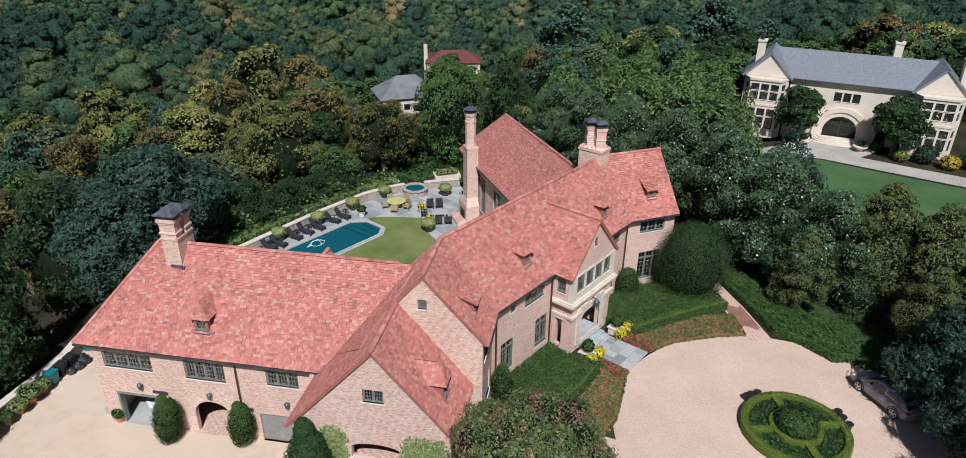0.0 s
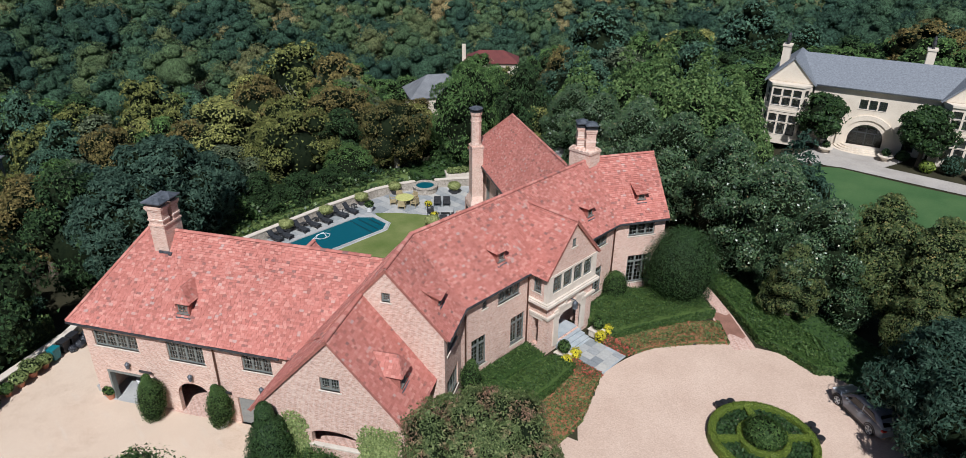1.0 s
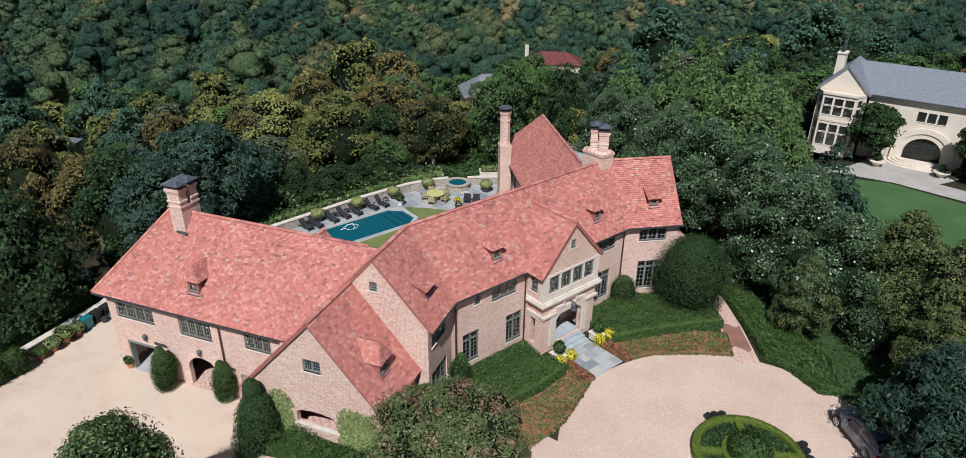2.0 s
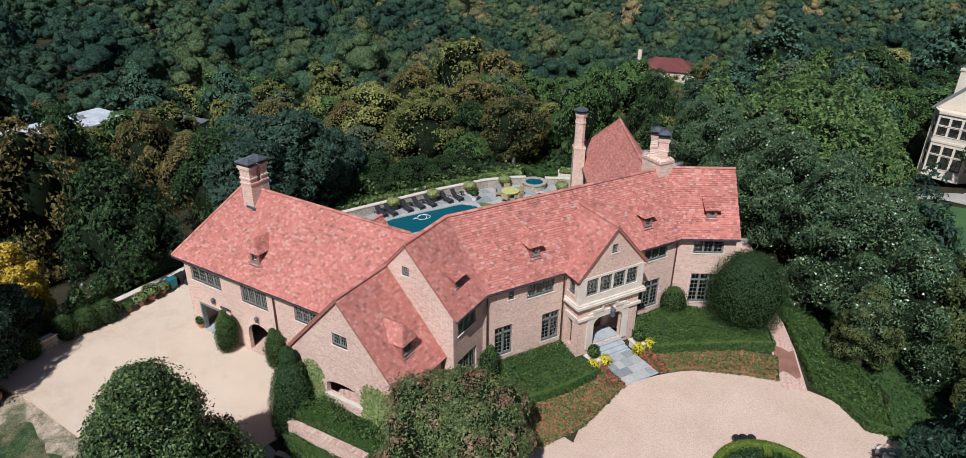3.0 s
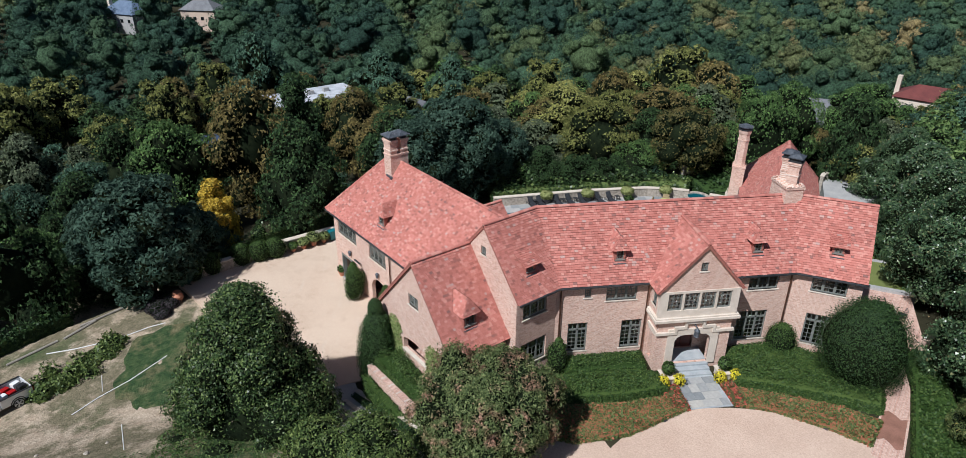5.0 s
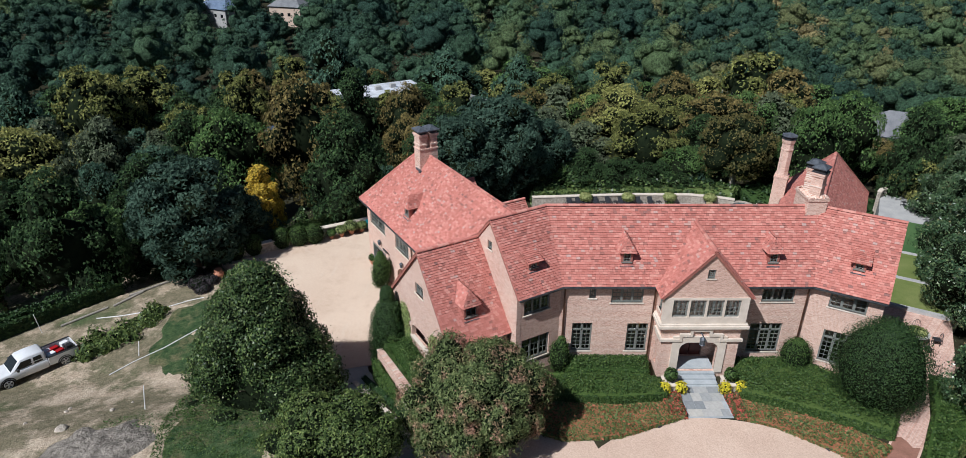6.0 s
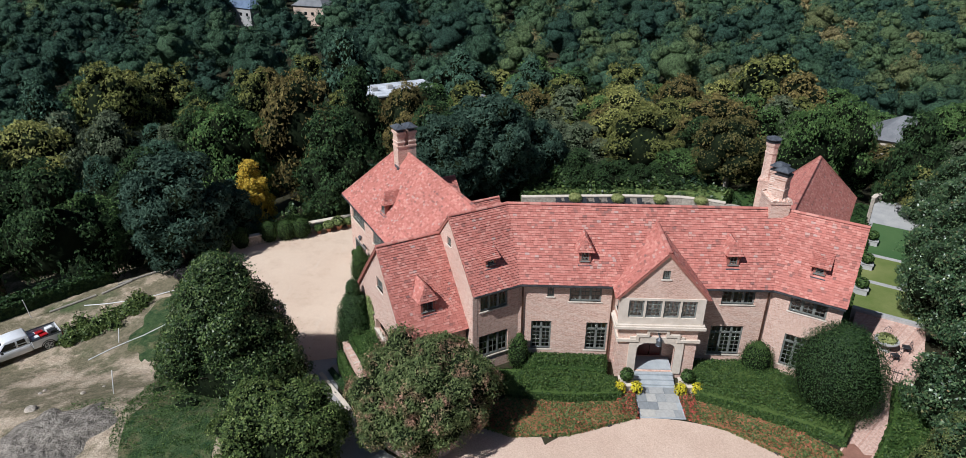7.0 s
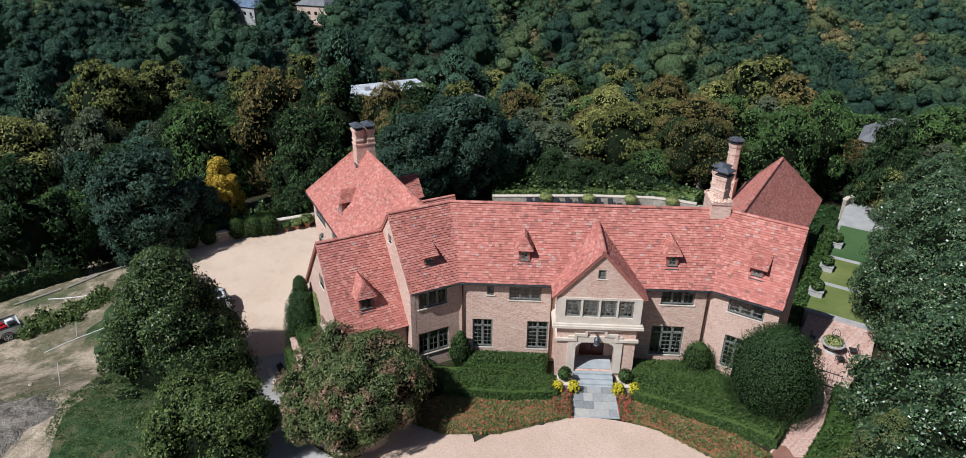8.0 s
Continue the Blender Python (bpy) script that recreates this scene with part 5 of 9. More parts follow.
bm = bmesh.new()
prism(bm, POOL, TZ - 0.119, TZ - 0.05)
part("water", bm, M_WATER, pool, "", pool.matrix_world.inverted())
part("pool_step", boxes((-49.5, -47.5, 40.55, 40.75, TZ - 0.0495, TZ - 0.047), (-50.3, -47.0, 39.75, 39.9, TZ - 0.0495, TZ - 0.047), (-50.6, -46.75, 38.9, 39.05, TZ - 0.0495, TZ - 0.047)), M_POOLTILE, pool, "dark edge of a submerged step", pool.matrix_world.inverted())
bm = bmesh.new()
pts = [(-49.7 + 0.45 * math.cos(t * 0.45) + 0.25 * math.sin(0.9 * t), 34.7 + 0.8 * math.sin(t * 0.45) + 0.25 * math.cos(1.1 * t), TZ - 0.03) for t in range(26)]
tube(bm, pts, [0.03] * 26, 5)
tagged(part("pool_hose", bm, M_WHITE, None, "white floating pool cleaner hose"), category="hose")

# terrace wall
def low_wall(name, pts, z0, h, th, mat, label, capmat=None):
    ob = None
    bm = bmesh.new()
    cb = bmesh.new()
    for (x0, y0), (x1, y1) in zip(pts, pts[1:]):
        dx, dy = x1 - x0, y1 - y0
        n = math.hypot(dx, dy)
        px, py = -dy / n * th / 2, dx / n * th / 2
        prism(bm, [(x0 + px, y0 + py), (x0 - px, y0 - py), (x1 - px, y1 - py), (x1 + px, y1 + py)], z0, z0 + h)
        prism(cb, [(x0 + px * 1.3, y0 + py * 1.3), (x0 - px * 1.3, y0 - py * 1.3), (x1 - px * 1.3, y1 - py * 1.3), (x1 + px * 1.3, y1 + py * 1.3)], z0 + h, z0 + h + 0.09)
    ob = part(name, bm, mat, None, label)
    tagged(ob, kind="structure")
    part("coping", cb, capmat or M_STONE, ob)
    return ob


M_RUBBLE = two_tone("rubble_stone", (0.24, 0.21, 0.175), (0.50, 0.44, 0.37), 4.5, 14, 0.9, 0.2, 0.9, 0.06)
low_wall("terrace_wall", [(-52.8, 27.0), (-53.1, 30.8), (-53.65, 38.2), (-53.6, 44.7), (-52.9, 47.6), (-52.2, 49.3)], TZ - 3.0, 3.9, 0.4, M_RUBBLE, "rubble stone terrace wall with pale coping")
low_wall("terrace_wall", [(-51.0, 51.2), (-49.9, 52.9), (-48.6, 54.6)], TZ - 3.0, 3.85, 0.4, M_RUBBLE, "rubble stone terrace wall with pale coping")
ob = empty("raised_planter", -50.6, 54.6, TZ, "pale stone raised planter with green plants", "planter", "", 55)
part("planter_box", boxes((-1.5, 1.5, -0.8, -0.6, -1.5, 1.05), (-1.5, 1.5, 0.6, 0.8, -1.5, 1.05), (-1.5, -1.3, -0.6, 0.6, -1.5, 1.05), (1.3, 1.5, -0.6, 0.6, -1.5, 1.05), (-1.3, 1.3, -0.6, 0.6, -1.5, 0.9)), M_STONE, ob)
for k in range(3):
    rng = np.random.default_rng(70 + k)
    lumps = [((-0.8 + 0.8 * k, rng.uniform(-0.2, 0.2), 1.2), (0.5, 0.45, 0.38))]
    P, N = lump_leaves(lumps, [330], rng, 0.4, 0.2, 0.8)
    link_mesh("plant", leaf_mesh("plant", P, N, 0.17, rng, extra=inner_bodies(lumps, 0.7)), L_VINE, ob, "pale green trailing plant")
low_wall("court_wall", [(-50.3, 14.6), (-49.0, 12.7), (-47.85, 11.4), (-44.7, 5.3), (-42.0, 1.3), (-39.5, -2.9)], COURT_Z - 3, 3.9, 0.45, M_RUBBLE, "grey plastered wall along the court")

spa = empty("spa", -51.0, 49.75, TZ, "round raised stone spa with teal water", "spa")
bm = bmesh.new()
lathe(bm, [(1.36, -0.3), (1.36, 0.6), (1.45, 0.6), (1.45, 0.72), (1.03, 0.72), (1.03, 0.1)], 32)
part("spa_wall", bm, M_RUBBLE, spa)
bm = bmesh.new()
lathe(bm, [(1.04, 0.12), (1.04, 0.56)], 32)
part("water", bm, M_POOLTILE, spa)
bm = bmesh.new()
lathe(bm, [(1.04, 0.562), (1.04, 0.62)], 32)
part("water_surface", bm, M_WATER, spa)


def ball_leaves(R, H, n, size, rng, mat, name, parent, z=0.0, squash=1.0, shrink=0.9):
    lumps = [((0, 0, z + H / 2), (R, R, H / 2))]
    for k in range(7):
        a, h = rng.uniform(0, 6.28), rng.uniform(-0.5, 0.8)
        lumps.append(((R * 0.35 * math.cos(a), R * 0.35 * math.sin(a), z + H / 2 + h * H * 0.2), (R * 0.72, R * 0.72, H * 0.32)))
    P, N = lump_leaves(lumps, [n // 2] + [n // 14] * 7, rng, 0.2, 0.04)
    me = leaf_mesh(name, P, N, size, rng, extra=inner_bodies(lumps, shrink), dark=mat is not L_TOPIARY)
    return link_mesh(name, me, mat, parent)


def planter_shrub(x, y, z, label="clipped pale green shrub in a low dark planter", R=0.72):
    ob = empty("planter_shrub", x, y, z, label, "planter", "shrubs along the terrace")
    bm = bmesh.new()
    lathe(bm, [(0.35, 0), (0.5, 0.4), (0.55, 0.45), (0.55, 0.5), (0.3, 0.5)], 16)
    part("planter", bm, M_IRON, ob)
    ball_leaves(R, 0.92, 1300, 0.12, np.random.default_rng(5), L_TOPIARY, "shrub", ob, 0.45)
    return ob


shrub = planter_shrub(-52.75, 46.75, TZ)
for x, y in ((-53.0, 42.3), (-52.9, 37.65), (-52.9, 32.95), (-48.1, 51.6), (-43.3, 43.9)):
    copy_thing(shrub, pose(x, y, TZ, 0, 0, x * 40))


def lounger(x, y, rz):
    ob = empty("sun_lounger", x, y, TZ, "dark sun lounger with raised back and dark cushion", "sun lounger", "loungers by the pool", rz)
    for s_ in (-0.33, 0.33):
        part("side_rail", boxes((s_ - 0.03, s_ + 0.03, -0.9, 0.95, 0.24, 0.30), bev=0.01), M_IRON, ob)
        part("armrest", boxes((s_ - 0.04, s_ + 0.04, -0.55, 0.05, 0.52, 0.56), bev=0.01), M_IRON, ob)
        part("arm_post", boxes((s_ - 0.02, s_ + 0.02, 0.0, 0.04, 0.3, 0.52)), M_IRON, ob)
    for k in range(4):
        y0_ = -0.2 + 0.33 * k
        part("slat", boxes((-0.3, 0.3, y0_, y0_ + 0.12, 0.25, 0.29)), M_IRON, ob)
    for sx_, sy_ in ((-0.31, -0.8), (0.31, -0.8), (-0.31, 0.85), (0.31, 0.85)):
        part("leg", boxes((sx_ - 0.03, sx_ + 0.03, sy_ - 0.03, sy_ + 0.03, 0, 0.26)), M_IRON, ob)
    part("cushion", boxes((-0.29, 0.29, -0.3, 0.93, 0.30, 0.40), bev=0.03), M_CHARCOAL, ob)
    part("backrest", boxes((-0.29, 0.29, -0.05, 0.05, 0.0, 0.8), bev=0.03), M_CHARCOAL, ob, "", pose(0, -0.32, 0.34, 40))
    return ob


M_CHARCOAL = two_tone("charcoal_cloth", (0.022, 0.024, 0.028), (0.05, 0.053, 0.06), 6, 50, 0.9, 0.1, 0.2)
lg = lounger(-52.2, 31.2, -78)
for x, y, r in ((-52.05, 32.2, -74), (-52.15, 34.1, -78), (-52.2, 35.5, -76), (-52.15, 36.9, -79), (-52.2, 38.9, -75), (-52.2, 40.2, -77)):
    copy_thing(lg, pose(x, y, TZ, 0, 0, r))
for x, y in ((-52.7, 34.8), (-52.75, 36.25), (-52.75, 41.1), (-52.7, 31.75)):
    ob = empty("side_table", x, y, TZ, "small dark wicker side table between loungers", "table", "side tables by the pool", 12)
    part("tabletop", boxes((-0.24, 0.24, -0.24, 0.24, 0.42, 0.46), bev=0.01), M_IRON, ob)
    for sx_ in (-0.2, 0.2):
        for sy_ in (-0.2, 0.2):
            part("leg", boxes((sx_ - 0.025, sx_ + 0.025, sy_ - 0.025, sy_ + 0.025, 0, 0.42)), M_IRON, ob)


def seat(x, y, rz, mat, name="patio_chair", label="dark cushioned patio armchair", group="armchairs round the stone table"):
    ob = empty(name, x, y, TZ, label, "chair", group, rz)
    part("seat", boxes((-0.33, 0.33, -0.32, 0.32, 0.3, 0.45), bev=0.03), mat, ob)
    part("backrest", boxes((-0.36, 0.36, 0.3, 0.38, 0.3, 0.95), bev=0.02), mat, ob)
    for sx_ in (-0.36, 0.36):
        part("armrest", boxes((sx_ - 0.04, sx_ + 0.04, -0.3, 0.34, 0.58, 0.63)), mat, ob)
        for sy_ in (-0.28, 0.3):
            part("leg", boxes((sx_ - 0.03, sx_ + 0.03, sy_ - 0.03, sy_ + 0.03, 0, 0.6)), mat, ob)
    return ob


st = seat(-47.0, 48.0, 45, M_IRON)
for x, y, r in ((-46.3, 48.7, 45), (-43.6, 45.7, 225), (-42.95, 46.45, 225), (-46.0, 46.1, 135)):
    copy_thing(st, pose(x, y, TZ, 0, 0, r))
tb = empty("low_table", -44.9, 47.25, TZ, "low pale stone outdoor table", "table", "", 45)
part("tabletop", boxes((-0.85, 0.85, -0.6, 0.6, 0.38, 0.45), bev=0.015), M_PALESLAB, tb)
for sx_ in (-0.55, 0.55):
    for sy_ in (-0.55, 0.55):
        part("leg", boxes((sx_ - 0.06, sx_ + 0.06, sy_ - 0.06, sy_ + 0.06, 0, 0.38)), M_PALESLAB, tb)
M_WICKER = two_tone("tan_wicker", (0.28, 0.22, 0.12), (0.42, 0.34, 0.2), 6, 60, 0.8)
wc = seat(-49.9, 47.05, 0, M_WICKER, "wicker_chair", "tan wicker armchair on the terrace", "wicker chairs round the dining table")
for k in range(1, 5):
    a = 1.257 * k
    copy_thing(wc, pose(-49.9 + 1.25 * math.sin(-a), 45.8 + 1.25 * math.cos(a), TZ, 0, 0, math.degrees(a)))
dt = empty("dining_table", -49.9, 45.8, TZ, "round outdoor table with a yellow-green top", "table")
bm = bmesh.new()
lathe(bm, [(0.95, 0.68), (1.0, 0.7), (1.0, 0.75), (0.9, 0.77)], 28)
part("tabletop", bm, two_tone("lime_cloth", (0.38, 0.38, 0.12), (0.52, 0.50, 0.2), 3, 30, 0.9), dt)
bm = bmesh.new()
lathe(bm, [(0.4, 0), (0.12, 0.1), (0.1, 0.6), (0.3, 0.68)], 16)
part("pedestal", bm, M_WICKER, dt)


def flower_pot(x, y, z, label, leafmat=L_BOX, potmat=M_TERRACOTTA, R=0.4, n=260, group="", bushy=1.0):
    ob = empty("potted_plant", x, y, z, label, "potted plant", group)
    bm = bmesh.new()
    lathe(bm, [(R * 0.55, 0), (R * 0.8, R), (R * 0.9, R), (R * 0.9, R * 1.12), (R * 0.6, R * 1.12)], 16)
    part("pot", bm, potmat, ob)
    ball_leaves(R * 1.05 * bushy, R * 1.5 * bushy, n, 0.14, np.random.default_rng(int(abs(x * 10))), leafmat, "plant", ob, R * 0.9)
    return ob


flower_pot(-46.9, 46.6, TZ, "yellow flowers in a white pot", L_YELLOW, M_WHITE)
flower_pot(-44.4, 45.2, TZ, "yellow flowers in a white pot", L_YELLOW, M_WHITE)
flower_pot(-51.0, 41.8, TZ, "green plant in a white bowl by the pool", L_BOX, M_WHITE, 0.5)

# terrace flagstones, laid in courses
M_FLAG, _nt, _b = material("flagstone", 0.85, 0, 0.2)
_oi = _nt.nodes.new("ShaderNodeObjectInfo")
_c = ramp(_nt, _oi.outputs["Random"], [(0.0, (0.22, 0.235, 0.245)), (0.35, (0.30, 0.31, 0.31)), (0.8, (0.39, 0.385, 0.37)), (1.0, (0.45, 0.43, 0.39))])
_c = mixc(_nt, 0.4, _c, ramp(_nt, noise_tex(_nt, 5.0, 5), [(0.3, (0.35, 0.35, 0.35)), (0.7, (0.65, 0.65, 0.65))]), "OVERLAY")
_nt.links.new(_c, _b.inputs["Base Color"])
FLAG_MESH = {}


def flagstone(w, d, x, y, z, rz, parent, inv):
    key = (round(w, 2), round(d, 2))
    if key not in FLAG_MESH:
        bm = boxes((-w / 2 + 0.012, w / 2 - 0.012, -d / 2 + 0.012, d / 2 - 0.012, -0.04, 0.02))
        me = bpy.data.meshes.new("flagstone")
        bm.to_mesh(me)
        bm.free()
        me.materials.append(M_FLAG)
        FLAG_MESH[key] = me
    ob = new("flagstone", FLAG_MESH[key])
    ob.parent = parent
    ob.matrix_basis = inv @ pose(x, y, z, 0, 0, rz)
    return ob


def in_poly(x, y, pts):
    inside = False
    for (x0, y0), (x1, y1) in zip(pts, pts[1:] + pts[:1]):
        if (y0 > y) != (y1 > y) and x < x0 + (y - y0) / (y1 - y0) * (x1 - x0):
            inside = not inside
    return inside


frng = random.Random(11)
terrace = bpy.data.objects["pool_terrace"]
TERR = [(-52.9, 29), (-53.4, 38), (-53.4, 44.4), (-52.6, 47.4), (-51.9, 49.0), (-50.8, 51.0), (-48.6, 54.0), (-41.5, 54.2), (-38.5, 48), (-40.5, 44.6), (-43.2, 44.2), (-46.0, 46.0), (-48.9, 43.8), (-50.6, 42.0), (-51.2, 40.6), (-51.2, 28)]
laid, yy = 0, 28.4
while yy < 55.5 and laid < 300:
    xx = -54.0 + frng.uniform(-0.5, 0)
    while xx < -38 and laid < 300:
        w = frng.choice((0.9, 1.2, 1.5))
        if in_poly(xx + w / 2, yy, TERR):
            flagstone(w, 0.92, xx + w / 2, yy, TZ - 0.05, 0, terrace, terrace.matrix_world.inverted())
            laid += 1
        xx += w
    yy += 0.92

# ---- court furniture ----


def cone_shrub(x, y, z, R, H, n, label, mat=L_BOX, pot=True, seed=3, name="topiary"):
    rng = np.random.default_rng(seed)
    ob = empty(name, x, y, z, label, "topiary", "clipped shrubs")
    b = 0.0
    if pot:
        bm = bmesh.new()
        lathe(bm, [(0.3, 0), (0.42, 0.4), (0.48, 0.42), (0.48, 0.5), (0.3, 0.5)], 16)
        part("pot", bm, M_PALESLAB, ob)
        b = 0.3
    else:
        bm = bmesh.new()
        tube(bm, [(0, 0, -0.2), (0, 0, H * 0.5)], [0.06 * R + 0.03, 0.04], 7)
        part("trunk", bm, M_BARK, ob)
    lumps = []
    for k in range(8):
        f = k / 7
        rr = R * (math.sin(math.pi * min(0.98, 0.3 + 0.62 * f)) ** 0.8)
        lumps.append(((rng.normal(0, 0.05), rng.normal(0, 0.05), b + rr * 0.6 + f * (H - rr * 0.9)), (rr, rr, max(rr, H / 7))))
    P, N = lump_leaves(lumps, [n // 8] * 8, rng, 0.1, 0.08)
    link_mesh("shrub", leaf_mesh("shrub", P, N, 0.085, rng, extra=inner_bodies(lumps, 0.9)), mat, ob)
    return ob


cone_shrub(-35.2, 12.5, COURT_Z, 0.84, 2.8, 8200, "rounded clipped shrub in a stone pot by the garage")
cone_shrub(-31.4, 15.2, COURT_Z, 0.8, 2.7, 7600, "rounded clipped shrub in a stone pot by the arch", seed=5)
cone_shrub(-23.6, 14.5, COURT_Z + 0.1, 1.42, 6.1, 30000, "tall dense evergreen shrub at the gable corner", L_SHRUB, False, 8)
flower_pot(-39.2, 11.2, COURT_Z, "small plant in a terracotta pot by the garage")
for x, y, r, lm, lb in ((-45.9, 9.15, 0.34, L_VINE, "pale green bushy plant in a terracotta pot"), (-45.4, 8.2, 0.44, L_VINE, "pale green bushy plant in a terracotta pot"), (-44.8, 7.3, 0.36, L_VINE, "pale green bushy plant in a terracotta pot"), (-44.3, 6.4, 0.3, L_BOX, "small green plant in a terracotta pot")):
    flower_pot(x, y, COURT_Z, lb, lm, M_TERRACOTTA, r, 600, "pots along the court wall", 1.5)
bs = cone_shrub(-42.6, 1.9, COURT_Z, 1.0, 1.7, 3000, "rounded clipped box shrub by the court wall", pot=False, seed=12)
for x, y in ((-43.6, 4.9), (-43.1, 3.5), (-41.2, -0.4), (-40.2, -1.8)):
    copy_thing(bs, pose(x, y, COURT_Z, 0, 0, 70 * x))


def bin_(x, y, rz, mat, label):
    ob = empty("wheeled_bin", x, y, COURT_Z, label, "bin", "bins by the wall", rz)
    bm = bmesh.new()
    prism(bm, [(-0.24, -0.28), (0.24, -0.28), (0.24, 0.28), (-0.24, 0.28)], 0.1, 0.95)
    for v in bm.verts:
        if v.co.z > 0.5:
            v.co.x *= 1.2
            v.co.y *= 1.2
    part("body", bm, mat, ob)
    part("lid", boxes((-0.32, 0.32, -0.38, 0.36, 0.95, 1.03), bev=0.02), mat, ob)
    for s_ in (-0.27, 0.27):
        bm = bmesh.new()
        tube(bm, [(s_ - 0.03, 0.28, 0.11), (s_ + 0.03, 0.28, 0.11)], [0.11, 0.11], 12)
        part("wheel", bm, M_BLACK, ob)
    return ob


M_TEAL = two_tone("teal_plastic", (0.01, 0.12, 0.15), (0.02, 0.19, 0.22), 3, 30, 0.4, 0.5, 0.05)
for x, y, mt, lb in ((-46.4, 9.95, M_TEAL, "teal wheeled recycling bin"), (-46.9, 10.75, M_BLACK, "black wheeled bin by the wall"), (-47.3, 11.5, M_BLACK, "black wheeled bin by the wall"), (-48.5, 13.2, M_TEAL, "teal wheeled recycling bin")):
    bin_(x, y, 30, mt, lb)
M_BAG = two_tone("black_refuse_bag", (0.010, 0.011, 0.014), (0.03, 0.033, 0.042), 5, 22, 0.3, 0.5, 0.7, 0.05)
for k, (x, y, r) in enumerate(((-46.75, 11.75, 0.36), (-47.1, 12.25, 0.42), (-47.6, 12.3, 0.38), (-46.6, 11.2, 0.3))):
    bm = bmesh.new()
    bmesh.ops.create_icosphere(bm, subdivisions=3, radius=r)
    for v in bm.verts:
        v.co *= 1 + 0.22 * noise.noise(v.co * 2.2 / r + Vector((3 * k, 0, 0))) + 0.1 * noise.noise(v.co * 6 / r)
        if v.co.z > 0.7 * r:
            v.co.x *= 0.5
            v.co.y *= 0.5
            v.co.z *= 1.15
        v.co.z = max(v.co.z, -0.62 * r)
    tagged(part("refuse_bag", bm, M_BAG, None, "tied black refuse bag by the bins", pose(x, y, COURT_Z + 0.62 * r, 0, 0, 50 * k)), category="bag", group="bags by the wall")
tagged(part("stone_block", boxes((-0.3, 0.3, -0.22, 0.22, 0, 0.4), (-0.34, 0.34, -0.26, 0.26, 0.4, 0.46), bev=0.015), M_PALESLAB, None, "small grey stone block beside the garage", pose(-40.4, 11.2, COURT_Z, 0, 0, 30)), category="block")

# ---- front walk, steps and planting ----
fw = fan([(-15.2, 33.3), (-15.2, 36.1), (-18.2, 36.1), (-18.2, 33.4)], -0.3, 0.05, M_BLUESTONE, "front_walk", "bluestone front walk")
for k in range(4):
    z = 0.05 + 0.13 * (k + 1)
    tagged(part("front_step", boxes((-18.2 - 0.36 * k - 0.42 if k < 3 else -20.6, -18.2 - 0.36 * k, 33.5, 36.05, -0.2, z), bev=0.012), M_BLUESTONE, None, "bluestone front step"), kind="structure")


xx = -18.05
for row in range(4):
    yy = 33.45
    w = (0.62, 0.78, 0.7, 0.66)[row]
    while yy < 35.6:
        d = frng.choice((0.6, 0.9, 1.15))
        d = min(d, 36.0 - yy)
        flagstone(w, d, xx + w / 2, yy + d / 2, 0.055, 0, fw, fw.matrix_world.inverted())
        yy += d
    xx += w


def scatter_poly(pts, n, rng):
    P = np.array(pts)
    lo, hi = P.min(0), P.max(0)
    out = []
    while sum(len(o) for o in out) < n:
        q = rng.uniform(lo, hi, (n * 2, 2))
        inside = np.zeros(len(q), bool)
        for (x0, y0), (x1, y1) in zip(pts, pts[1:] + pts[:1]):
            cond = (y0 > q[:, 1]) != (y1 > q[:, 1])
            xi = x0 + (q[:, 1] - y0) / (y1 - y0 + 1e-12) * (x1 - x0)
            inside ^= cond & (q[:, 0] < xi)
        out.append(q[inside])
    return np.concatenate(out)[:n]


def inset_depth(q, pts):
    """Distance of points from the outline."""
    d = np.full(len(q), 1e9)
    for (x0, y0), (x1, y1) in zip(pts, pts[1:] + pts[:1]):
        v = np.array((x1 - x0, y1 - y0))
        w = q - np.array((x0, y0))
        t = np.clip((w @ v) / (v @ v), 0, 1)
        d = np.minimum(d, np.linalg.norm(w - t[:, None] * v, axis=1))
    return d


